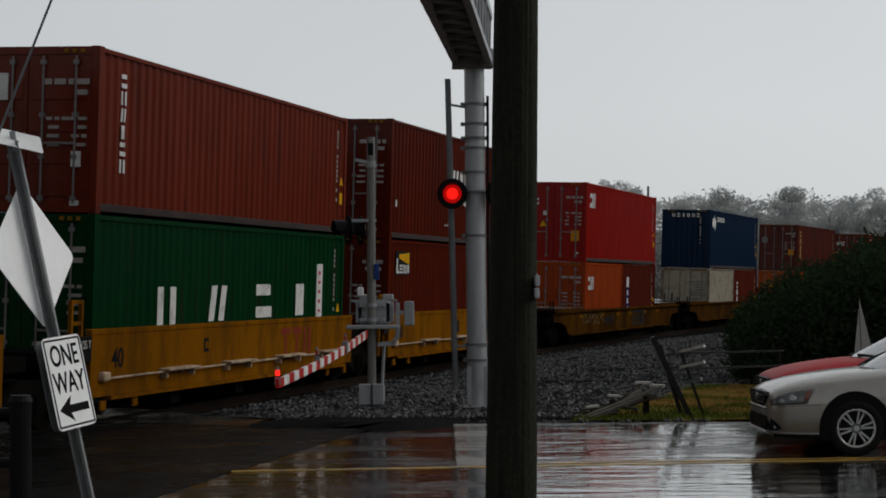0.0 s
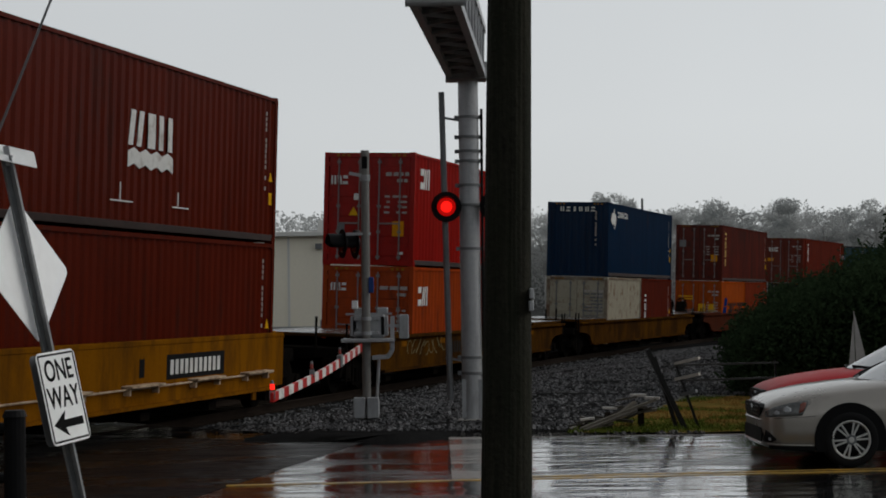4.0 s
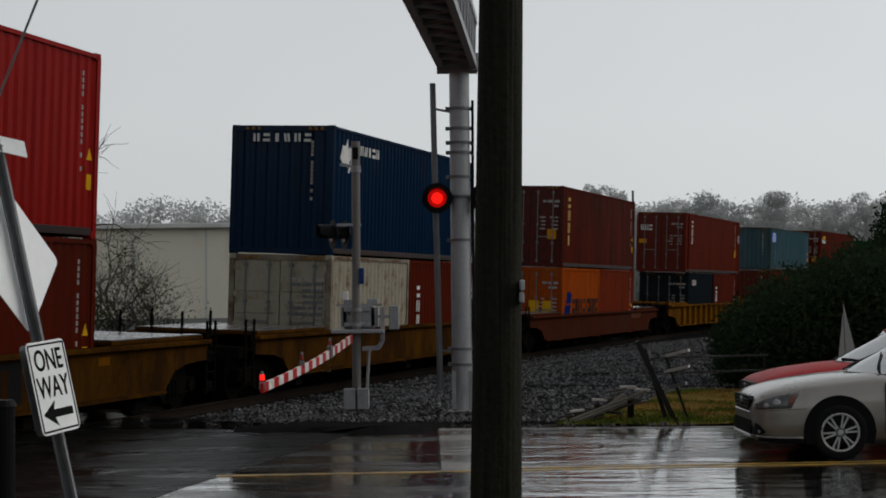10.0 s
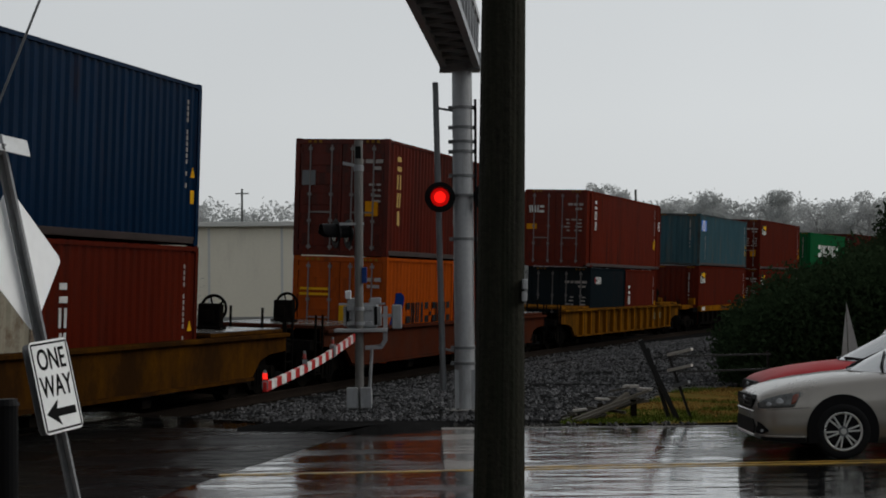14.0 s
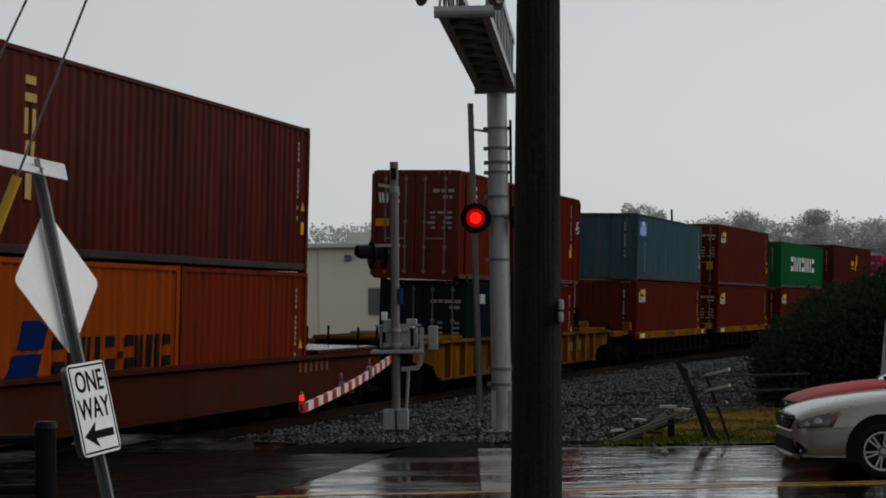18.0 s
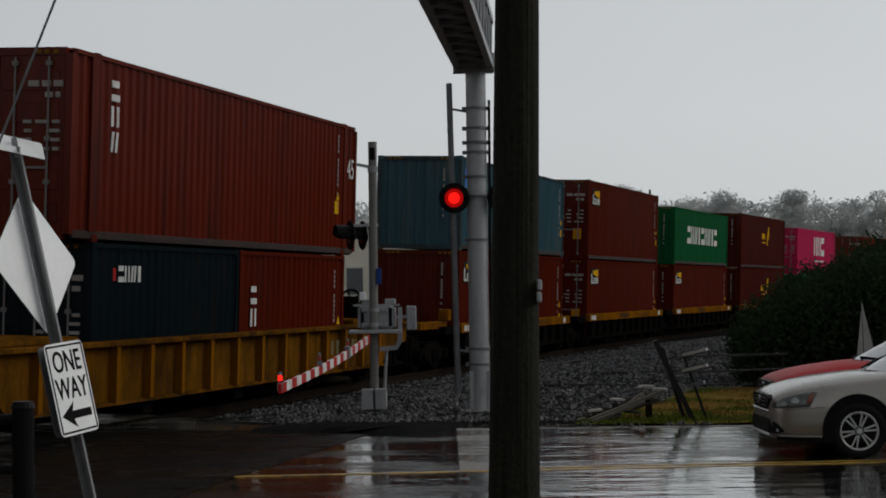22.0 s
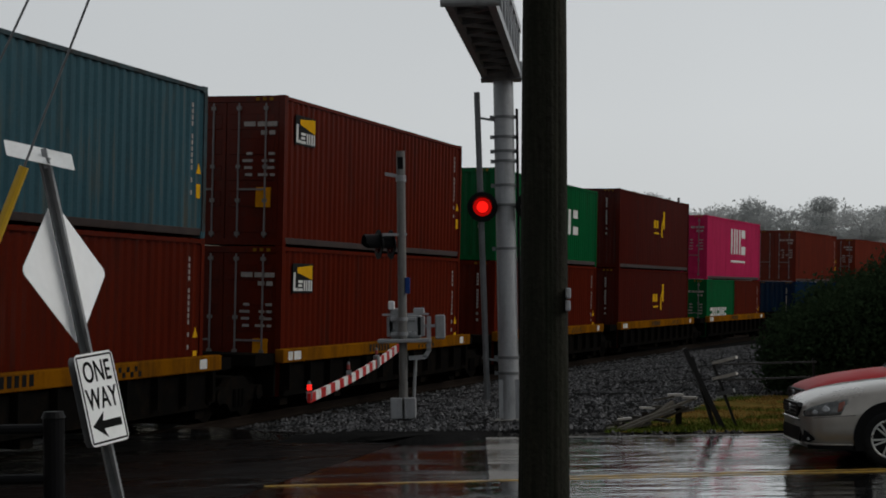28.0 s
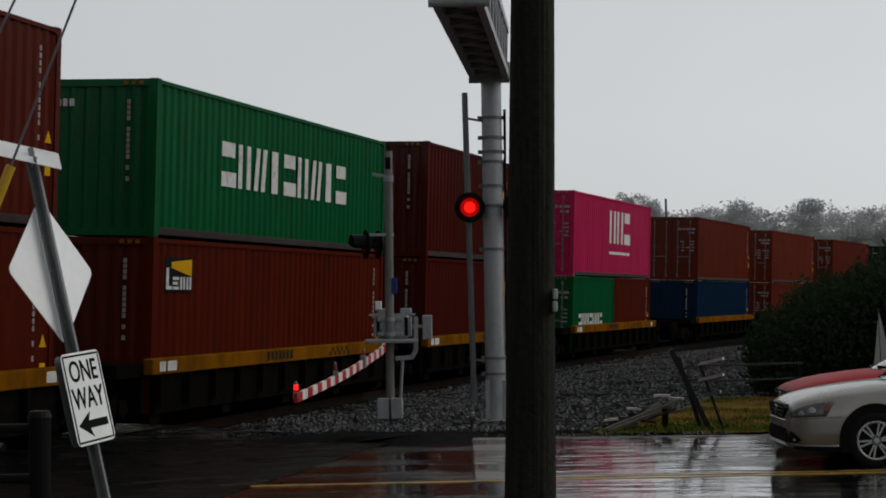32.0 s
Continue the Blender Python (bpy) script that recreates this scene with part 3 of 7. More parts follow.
def number_bars(rng, u, v, w, rows, h=0.085, gap=0.075):
    """Unreadable writing: rows of small bars."""
    out = []
    for i in range(rows):
        x = u
        while x < u + w * (0.75 + 0.25 * rng.random()):
            ww = 0.07 + 0.16 * rng.random()
            out.append((x, v - i * (h + gap), ww, h))
            x += ww + 0.05
    return out


def markings(ob, length, height, doors, seed, place="far", vertical=True):
    """Codes, tare table and warning placard that every box carries, as bars."""
    rng = random.Random(seed)
    if doors:
        decal(ob, "code", number_bars(rng, 0.16, height - 0.60, 0.72, 1, 0.09, 0.09) + number_bars(rng, 0.2, height - 0.76, 0.25, 1, 0.08), M_MARK, "end", length, height)
        decal(ob, "weight_table", number_bars(rng, 0.2, height - 1.15, 0.2, 4, 0.05, 0.085) + number_bars(rng, 0.66, height - 1.15, 0.16, 4, 0.05, 0.085), M_MARK, "end", length, height)
    else:
        decal(ob, "code", [(0.48, height - 0.42 - i * 0.09, 0.045, 0.072) for i in range(15) if i not in (4, 11, 13)], M_MARK, "end", length, height)
    if vertical:
        decal(ob, "code", [(length - 0.62, height - 0.4 - i * 0.105, 0.055, 0.075) for i in range(15) if i not in (4, 11, 13)], M_MARK, "side", length, height)
        decal(ob, "warning_mark", [[(length - 0.40, height * 0.42), (length - 0.2, height * 0.42), (length - 0.30, height * 0.42 + 0.18)]], M_YELLOW, "side", length, height)
        decal(ob, "warning_label", [(length - 0.38, height * 0.26, 0.16, 0.24)], M_YELLOW, "side", length, height)
    decal(ob, "height_mark", [(0.25 + i * 0.14, height - 0.105, 0.07, 0.06) for i in range(3)] + [(1.75 + i * 0.14, height - 0.105, 0.07, 0.06) for i in range(3)], M_YELLOW_OLD, "end", length, height)


HC, STD, L40, L20, L45 = 2.896, 2.591, 12.192, 6.058, 13.716
DECK = 0.33  # floor of a well over the rails

C_BROWN = paint("oxide_brown", (0.074, 0.0087, 0.0032), amount=0.22)
C_PALERUST = paint("rust_brown", (0.115, 0.0175, 0.008), amount=0.18)
C_RED = paint("bright_red", (0.225, 0.0080, 0.0055), amount=0.1)
C_GREEN = paint("deep_green", (0.0018, 0.029, 0.0085), amount=0.15)
C_LEAFGREEN = paint("leaf_green", (0.0030, 0.080, 0.024), amount=0.15)
C_ORANGE = paint("orange", (0.27, 0.048, 0.004), amount=0.2)
C_CORAL = paint("coral_orange", (0.25, 0.036, 0.006), amount=0.25)
C_ORANGE2 = paint("burnt_orange", (0.135, 0.0185, 0.005), amount=0.25)
C_BLUE = paint("navy_blue", (0.0012, 0.0125, 0.036), amount=0.12)
C_GREYBLUE = paint("grey_blue", (0.03, 0.074, 0.092), dirt=(0.10, 0.085, 0.06), amount=0.3)
C_NAVY = paint("dark_navy", (0.0040, 0.0085, 0.0115), amount=0.15)
C_WHITE = mat("dirty_white", (0.29, 0.265, 0.205), 0.6, var=0.16, scale=2.2, fine=24, bump=0.12, dirt=(0.10, 0.036, 0.012), dirt_amount=0.30, streak=(1.5, 1.5, 1.3), spec=0.0, shift=True)
C_RUSTFRAME = mat("rusted_frame", (0.21, 0.18, 0.14), 0.7, var=0.3, scale=2.5, fine=30, bump=0.2, dirt=(0.075, 0.026, 0.010), dirt_amount=0.62, streak=(1.0, 1.0, 1.0), spec=0.05, shift=True)
C_GREYFRAME = mat("rust_stained_grey", (0.045, 0.065, 0.072), 0.6, var=0.3, scale=2.5, fine=30, bump=0.15, dirt=(0.040, 0.026, 0.018), dirt_amount=0.5, spec=0.0, shift=True)
C_PINK = paint("magenta_pink", (0.43, 0.02, 0.085), amount=0.06)
C_DARKRUST = paint("dark_rust_brown", (0.093, 0.0114, 0.0048), amount=0.3)
C_GOLD = paint("stained_oxide", (0.078, 0.0122, 0.0072), dirt=(0.018, 0.010, 0.008), amount=0.5)
C_DEEP = paint("dark_oxide", (0.055, 0.0068, 0.0042), amount=0.25)
C_RUSTY = paint("orange_brown", (0.100, 0.0140, 0.0062), amount=0.2)


M_BLUE_BRIGHT = mat("bright_blue_decal", (0.02, 0.15, 0.62), 0.5, var=0.1, spec=0.1)


def logo_square(ob, u, v, length, height):
    """A yellow and black square logo with pale bars."""
    w, h = 1.08, 0.58
    v += 0.06
    q_ = decal(ob, "logo", [(u, v, w, h)], M_INK, "side", length, height)
    q_ = decal(ob, "logo_wedge", [[(u + 0.24, v + 0.40), (u + w - 0.03, v + 0.26), (u + w - 0.03, v + 0.55), (u + 0.24, v + 0.50)]], M_YELLOW, "side", length, height)
    q_.location.y = -0.003
    b = decal(ob, "logo_mark", [(u + 0.04, v + 0.04, 0.10, 0.36), (u + 0.15, v + 0.04, 0.12, 0.06), (u + 0.30, v + 0.04, 0.24, 0.05), (u + 0.30, v + 0.12, 0.2, 0.05), (u + 0.30, v + 0.20, 0.24, 0.05), (u + 0.60, v + 0.04, 0.07, 0.21), (u + 0.72, v + 0.04, 0.07, 0.21), (u + 0.85, v + 0.04, 0.07, 0.21), (u + 0.97, v + 0.04, 0.07, 0.21)], M_WHITE, "side", length, height)
    b.location.y = -0.003
    return b


def vertical_word(ob, n, u, top, size, length, height, material=None):
    """A wordmark that runs down the side, as plain blocks."""
    decal(ob, "wordmark", [q for i in range(n) for q in stack(u, top - (i + 1) * size * 1.25, size * 0.9, size, (0, 1, 3, 2)[i % 4])], material or M_WHITE, "side", length, height)


def stack(u, v, w, h, kind=0):
    """A plain mark, no letter: two level bars (0), two uprights (1), one block (2), two slanting bars side by side (3)."""
    if kind == 0:
        return [(u, v, w, h * 0.33), (u, v + h * 0.67, w * 0.9, h * 0.33)]
    if kind == 1:
        return [(u, v, w * 0.3, h), (u + w * 0.66, v, w * 0.3, h)]
    if kind == 2:
        return [(u + w * 0.2, v, w * 0.52, h)]
    return [[(u + w * d, v), (u + w * (d + 0.28), v), (u + w * (d + 0.44), v + h), (u + w * (d + 0.16), v + h)] for d in (0.0, 0.52)]


def blocks(n, u, v, w, h, gap=0.22, kinds=(0, 1, 3, 2)):
    """A wordmark of n plain marks, no letters."""
    out = []
    for i in range(n):
        out += stack(u + i * w * (1 + gap), v, w * (0.92 if i % 2 else 1.0), h, kinds[i % len(kinds)])
    return out


def load(s_near, length, height, h, label, col, doors=True, **kw):
    """A container whose near end is at s_near at the clip's start, h over the rails."""
    ob = container(label, length, height, col, doors, **kw)
    rides(ob, s_near + length / 2, h)
    return ob


# ---- well cars ----
def wheelset(bm):
    rod(bm, (0, -0.9, 0), (0, 0.9, 0), 0.08, n=10)
    for sy in (-1, 1):
        rod(bm, (0, sy * 0.70, 0), (0, sy * 0.83, 0), 0.457, n=28)
        rod(bm, (0, sy * 0.66, 0), (0, sy * 0.70, 0), 0.485, n=28)
        rod(bm, (0, sy * 0.83, 0), (0, sy * 0.86, 0), 0.20, n=14)
        for k in range(5):
            a = k * 2 * math.pi / 5
            rod(bm, (0.31 * math.cos(a), sy * 0.83, 0.31 * math.sin(a)), (0.31 * math.cos(a), sy * 0.845, 0.31 * math.sin(a)), 0.05, n=6)


def bogie(parent, x):
    def sideframe(bm):
        prism(bm, [(-1.2, 0.36), (-1.12, 0.58), (-0.55, 0.62), (-0.3, 0.78), (0.3, 0.78), (0.55, 0.62), (1.12, 0.58), (1.2, 0.36), (0.95, 0.38), (0.45, 0.30), (0.3, 0.16), (-0.3, 0.16), (-0.45, 0.30), (-0.95, 0.38)], -0.07, 0.07, "y")
        for k in (-0.16, 0, 0.16):
            rod(bm, (k, -0.09, 0.24), (k, -0.09, 0.56), 0.055, n=8)
        for k in (-0.88, 0.88):
            rod(bm, (k, -0.13, 0.457), (k, 0.05, 0.457), 0.14, n=12)
    for sy in (-1, 1):
        o = shared("truck_sideframe", "sideframe", sideframe, M_NEAR_BLACK, parent, loc=(x, sy * 1.0, 0))
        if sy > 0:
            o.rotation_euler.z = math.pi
    shared("truck_bolster", "bolster", lambda bm: box(bm, -0.25, 0.25, -0.98, 0.98, 0.5, 0.78, 0.03), M_NEAR_BLACK, parent, loc=(x, 0, 0))
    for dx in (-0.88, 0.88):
        w = shared("wheelset", "wheelset", wheelset, M_NEAR_BLACK, parent, loc=(x + dx, 0, 0.457))
        SPIN.append((w, (x + dx, 0, 0.457)))


def well_car(label, centre, sill, length, col, style, bogies, seed, ends=True, group="well cars of the train", stands=()):
    """A double-stack well car. sill: length of the well's sides; length over the platforms; bogies: their x."""
    ob = thing("well_car", label, "railway car", group)
    rng = random.Random(seed)
    half, top = sill / 2, 1.50 if sill < 14 else 1.40 if style == "ribbed" else 1.27
    low = style == "low"
    end = 10.7  # where the shallow end sills of the long cars stop
    if low:
        top = 1.24
    for sy in (-1, 1):
        def span(a_, b_):
            return (a_, b_) if sy > 0 else (-b_, -a_)
        y_in, y_out = W2 + 0.03, W2 + 0.13
        if low:
            shared("side_sill", ("sill", style, sill, sy), lambda bm: box(bm, -half, half, *span(y_in, y_out + 0.08), top - 0.26, top, 0.015), col, ob)
        else:
            shared("side_sill", ("sill", style, sill, sy), lambda bm: prism(bm, [(-end, top - 0.084), (-end, 0.90), (-9.75, 0.86), (-9.2, 0.76), (-8.8, 0.46), (8.8, 0.46), (9.2, 0.76), (9.75, 0.86), (end, 0.90), (end, top - 0.084)], *span(y_in, y_out)) if ends else box(bm, -half, half, *span(y_in, y_out), 0.46, top - 0.084), col, ob)
            shared("top_flange", ("flange", style, sill, sy), lambda bm: box(bm, -end, end, *span(y_in - 0.01, y_out + (0.16 if style == "ribbed" else 0.10)), top - 0.08, top, 0.012) if ends else box(bm, -half, half, *span(y_in - 0.01, y_out + 0.012), top - 0.08, top, 0.006), col, ob)
            shared("lower_flange", ("flange_low", sill, sy), lambda bm: box(bm, *((-8.7, 8.7) if ends else (-half + 0.6, half - 0.6)), *span(y_in, y_out + 0.07), 0.40, 0.456), col, ob)
        if low:
            shared("side_web", ("web", sill, sy), lambda bm: box(bm, -half + 0.3, half - 0.3, W2 + 0.02 if sy > 0 else -W2 - 0.10, W2 + 0.10 if sy > 0 else -W2 - 0.02, 0.34, top - 0.262), M_NEAR_BLACK, ob)
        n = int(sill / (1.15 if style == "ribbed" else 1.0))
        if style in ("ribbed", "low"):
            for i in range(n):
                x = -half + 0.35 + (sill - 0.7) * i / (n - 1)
                # Ribbed car: the light its ribs catch is put into their lighter yellow.
                shared("rib", ("rib", style, sy), lambda bm: box(bm, -0.06, 0.06, W2 + 0.10 if sy > 0 else -W2 - (0.225 if low else 0.27), (W2 + (0.225 if low else 0.27)) if sy > 0 else -W2 - 0.10, 0.46, (top - 0.27) if low else top - 0.08), M_NEAR_BLACK if low else C_YCAR, ob, loc=(x, 0, 0))
    # well floor beams
    for i in range(5):
        x = -half + 0.5 + (sill - 1) * i / 4
        shared("cross_beam", "cross_beam", lambda bm: box(bm, -0.18, 0.18, -W2 - 0.03, W2 + 0.03, 0.17, 0.325), M_NEAR_BLACK, ob, loc=(x, 0, 0))
    # end platforms over the trucks, with their railings
    for sx in (-1, 1):
        e = length / 2
        if e > half + 0.25:
            def deck(bm):
                x0, x1 = sorted((sx * half, sx * (e - 0.35)))
                box(bm, x0, x1, -0.62, 0.62, 0.82, 1.06)
                xa, xb = sorted((sx * half, sx * (half + min(0.9, e - half - 0.3))))
                box(bm, xa, xb, -W2 - 0.02, W2 + 0.02, 0.95, 1.16)
                # near-black plate in place of the dark void behind the sill end
                xc, xd = sorted((sx * half - sx * 0.08, sx * half))
                box(bm, xc, xd, -W2 - 0.02, W2 + 0.02, 0.36, 1.16)
                if ends:
                    xe, xf = sorted((sx * (e - 0.75), sx * (e - 0.35)))
                    box(bm, xe, xf, -W2 - 0.05, W2 + 0.05, 0.84, 1.05)
            shared("end_platform", ("deck", sill, length, sx, ends), deck, M_NEAR_BLACK, ob)
            shared("coupler", ("coupler", length, sx), lambda bm: (box(bm, *sorted((sx * (e - 0.4), sx * (e + 0.0))), -0.12, 0.12, 0.72, 0.98, 0.02), rod(bm, (sx * (e - 0.02), 0, 0.6), (sx * (e - 0.02), 0, 1.02), 0.16, n=8)), M_NEAR_BLACK, ob)
            if ends:
                xg, xh = sorted((sx * 6.6, sx * (end - 0.12)))
                shared("end_deck", ("end_deck", style, sill, sx), lambda bm: box(bm, xg, xh, -W2 - 0.10, W2 + 0.10, top + 0.003, top + 0.075, 0.012), col, ob)
                shared("brake_gear", ("gear", sill, sx), lambda bm: (box(bm, *sorted((sx * (half + 0.3), sx * (half + 0.85))), -0.8, -0.1, 1.06, 1.24, 0.03), rod(bm, (sx * (half + 0.5), 0.25, 1.12), (sx * (half + 0.5), 1.0, 1.12), 0.13, n=12)), M_NEAR_BLACK, ob)
                for y in (-0.62, 0.62):
                    shared("stanchion", "stanchion", lambda bm: rod(bm, (0, 0, 1.0), (0, 0, 1.75), 0.03, n=6), M_NEAR_BLACK, ob, loc=(sx * (e - 0.42), y, 0))
                def ladder(bm):
                    for xx in (0, 0.42):
                        box(bm, xx - 0.02, xx + 0.02, -0.02, 0.02, 0.25, 1.6)
                    for k in range(4):
                        rod(bm, (0, 0, 0.32 + 0.34 * k), (0.42, 0, 0.32 + 0.34 * k), 0.014, n=6)
                shared("ladder", "ladder", ladder, M_NEAR_BLACK, ob, loc=(sx * (end + 0.27) - 0.21, -W2 - 0.10, 0))
    if ends:
        for sx in (-1, 1):
            x0, x1 = sorted((sx * 6.64, sx * (end - 0.16)))
            dz = top + 0.079
            shared("deck_plate", ("deck_plate", style, sill, sx), lambda bm: (box(bm, x0, x1, -W2 - 0.08, -W2 + 0.22, dz, dz + 0.016), box(bm, x0, x1, W2 - 0.22, W2 + 0.08, dz, dz + 0.016), box(bm, x0 + 0.1, x1 - 0.1, -W2 + 0.24, W2 - 0.24, dz, dz + 0.010)), col if style == "ribbed" else M_WETDECK, ob, "" if style == "ribbed" else "wet steel deck plate")
            if sx not in stands:
                continue
            x, y_ = (8.35, -0.62) if sx > 0 else (-9.3, 0.15)

            def stand(bm):
                box(bm, -0.09, 0.09, -0.24, 0.24, dz + 0.02, dz + 0.52, 0.03)
                box(bm, -0.17, 0.17, -0.27, 0.27, dz + 0.02, dz + 0.08, 0.01)
                box(bm, -0.13, -0.09, -0.12, 0.12, dz + 0.14, dz + 0.40, 0.02)
            shared("brake_stand", ("brake_stand", style), stand, M_NEAR_BLACK, ob, loc=(x, y_, 0))

            def wheel_(bm):
                ring = [[(0.03 * math.cos(c), (0.25 + 0.03 * math.sin(c)) * math.cos(a), (0.25 + 0.03 * math.sin(c)) * math.sin(a)) for c in (0, 1.57, 3.14, 4.71)] for a in [k * math.pi / 12 for k in range(24)]]
                vs = [[bm.verts.new(p) for p in r_] for r_ in ring]
                for k in range(24):
                    for q in range(4):
                        bm.faces.new((vs[k][q], vs[(k + 1) % 24][q], vs[(k + 1) % 24][(q + 1) % 4], vs[k][(q + 1) % 4]))
                for k in range(5):
                    a = k * 1.2566
                    rod(bm, (0, 0, 0), (0, 0.25 * math.cos(a), 0.25 * math.sin(a)), 0.018, n=6)
                rod(bm, (-0.06, 0, 0), (0.12, 0, 0), 0.05, n=10)
            shared("brake_wheel", "brake_wheel", wheel_, M_NEAR_BLACK, ob, loc=(x + 0.16, y_, dz + 0.42))
    for b in bogies:
        bogie(ob, b)
    rides(ob, centre, 0.0)
    return ob


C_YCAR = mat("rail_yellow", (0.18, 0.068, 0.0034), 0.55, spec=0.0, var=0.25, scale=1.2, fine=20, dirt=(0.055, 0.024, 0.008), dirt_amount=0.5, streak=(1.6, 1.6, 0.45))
M_SCRAWL = mat("faded_spray", (0.14, 0.13, 0.07), 0.7, var=0.5, scale=6, bump=0, spec=0.05)
C_YOLD = mat("old_yellow_brown", (0.074, 0.030, 0.0032), 0.6, spec=0.0, var=0.5, scale=1.3, fine=18, dirt=(0.020, 0.010, 0.005), dirt_amount=0.8, streak=(0.9, 1, 0.5), shift=True)
C_YRIB = mat("rusty_yellow", (0.145, 0.060, 0.006), 0.6, spec=0.0, var=0.45, scale=1.4, fine=18, dirt=(0.022, 0.012, 0.006), dirt_amount=0.65, streak=(1.3, 1.3, 0.4))
C_RCAR = mat("rust_red_car", (0.050, 0.014, 0.0075), 0.6, spec=0.0, var=0.35, scale=1.0, fine=18, dirt=(0.04, 0.02, 0.014), dirt_amount=0.5)


def car_plate(car, shapes, material, centre_x=0.0, label="", name="car_marking", y=W2 + 0.134):
    bm = bmesh.new()
    for a, b, w, h in shapes:
        box(bm, centre_x + a, centre_x + a + w, -y, -y + 0.02, b, b + h)
    o = part(name, bm, material, car, label)
    if len(shapes) > 1:
        o["kind"] = "stuff"
    return o


M_BOARD = mat("worn_footboard", (0.46, 0.34, 0.23), 0.6, var=0.35, scale=5, fine=30, spec=0.1, dirt=(0.08, 0.05, 0.03), dirt_amount=0.5)


def grab_bars(car, half):
    """Pale footboards and the long grab rail on the side."""
    bm = bmesh.new()
    rod(bm, (-half + 0.5, -W2 - 0.20, 0.74), (half - 0.8, -W2 - 0.20, 0.74), 0.018, n=6)
    for i in range(9):
        x = -half + 0.6 + (2 * half - 1.6) * i / 8
        rod(bm, (x, -W2 - 0.2, 0.74), (x, -W2 - 0.12, 0.74), 0.014, n=5)
    part("grab_rail", bm, M_BOARD, car)
    for x in (-3.2, -0.5, 2.2, 4.7):
        bm = bmesh.new()
        box(bm, x - 0.66, x + 0.66, -W2 - 0.32, -W2 - 0.11, 0.76, 0.80, 0.008)
        for a in (-0.55, 0.55):
            box(bm, x + a - 0.03, x + a + 0.03, -W2 - 0.24, -W2 - 0.11, 0.64, 0.757)
        part("footboard", bm, M_BOARD, car, "pale worn footboard on brackets")
    bm = bmesh.new()
    box(bm, -half + 0.28, -half + 0.5, -W2 - 0.24, -W2 - 0.12, 0.70, 0.84, 0.02)
    part("rail_bracket", bm, M_BOARD, car)
    for x in (-half + 0.45, -half + 1.6, half - 1.6, half - 0.45):
        bm = bmesh.new()
        box(bm, x - 0.09, x + 0.09, -W2 - 0.15, -W2 - 0.10, 0.24, 0.39, 0.01)
        part("jacking_pad", bm, C_YCAR, car)


# the train, near end first
yellow_a = "yellow steel well car with a plain side and pale footboards"
a0 = well_car(yellow_a, 25.11 + 6.1 - 15.48, 12.75, 15.4, C_YCAR, "plain", (-7.74,), 1, ends=False)
a1 = well_car("yellow steel well car marked 40, with pale footboards", 25.11 + 6.1, 12.75, 15.4, C_YCAR, "plain", (-7.74,), 2, ends=False)
a2 = well_car("yellow steel well car with a black number plate", 40.59 + 6.1, 12.75, 15.4, C_YCAR, "plain", (-7.74, 7.1), 3, ends=False)
for c in (a0, a1, a2):
    grab_bars(c, 6.375)
lettering("car_number", "40", 0.42, M_INK, a1, Matrix.Translation((-5.45, -W2 - 0.135, 1.02)) @ Matrix.Rotation(radians(90), 4, "X"), bold=0.01)
lettering("car_number", "40", 0.42, M_INK, a2, Matrix.Translation((-5.45, -W2 - 0.135, 1.02)) @ Matrix.Rotation(radians(90), 4, "X"), bold=0.01)
car_plate(a1, [(1.9, 1.18, 0.5, 0.14), (2.08, 0.76, 0.14, 0.40), (2.55, 1.18, 0.5, 0.14), (2.73, 0.76, 0.14, 0.40), (3.2, 0.76, 0.14, 0.56), (3.5, 0.76, 0.14, 0.56)], mat("faded_red_mark", (0.17, 0.022, 0.008), 0.6, var=0.4, scale=5, spec=0.05), label="faded red owner mark", name="owner_mark")
car_plate(a1, [(-2.0, 1.0, 0.07, 0.24), (-1.92, 1.0, 0.14, 0.06), (-1.92, 1.18, 0.14, 0.06)], M_INK)
car_plate(a2, [(0.6, 0.82, 2.6, 0.42)], M_INK, label="black number plate", name="number_plate")
car_plate(a2, [(0.75 + i * 0.21, 0.9, 0.13, 0.25) for i in range(11)], M_WHITE, name="number_mark", y=W2 + 0.138)
car_plate(a2, [(-0.5, 0.9, 0.2, 0.3)], M_INK)
b1 = well_car("weathered yellow-brown well car with a black owner panel", 68.555, 16.9, 23.4, C_YOLD, "plain", (-9.7, 9.7), 4)
b2 = well_car("weathered yellow-brown well car with a stained side", 92.486, 16.9, 23.4, C_YOLD, "plain", (-9.7, 9.7), 5, stands=(1,))
c1 = well_car("rust-red well car with faded markings", 116.313, 16.9, 23.4, C_RCAR, "plain", (-9.7, 9.7), 6, stands=(-1,))
d1 = well_car("yellow well car with upright ribs along the side", 140.19, 16.9, 23.4, C_YRIB, "ribbed", (-9.7, 9.7), 7, stands=(1,))
for c, sd in ((b1, 1),):
    rng = random.Random(sd)
    car_plate(c, [(-7.4 + i * 2.6 + rng.random(), 0.98, 0.42, 0.13) for i in range(6)], C_YCAR, name="reflector", label="yellow reflective patch")
car_plate(b1, [(1.4, 0.55, 2.1, 0.60)], M_INK, name="owner_panel", label="black panel with faded owner mark")
car_plate(b1, blocks(3, 1.65, 0.63, 0.42, 0.42, 0.35, (0, 1, 2)), C_YOLD, name="owner_mark", y=W2 + 0.138)
car_plate(b1, [(-3.4 + i * 0.25, 0.7, 0.16, 0.3) for i in range(6)], M_INK, name="number_mark")
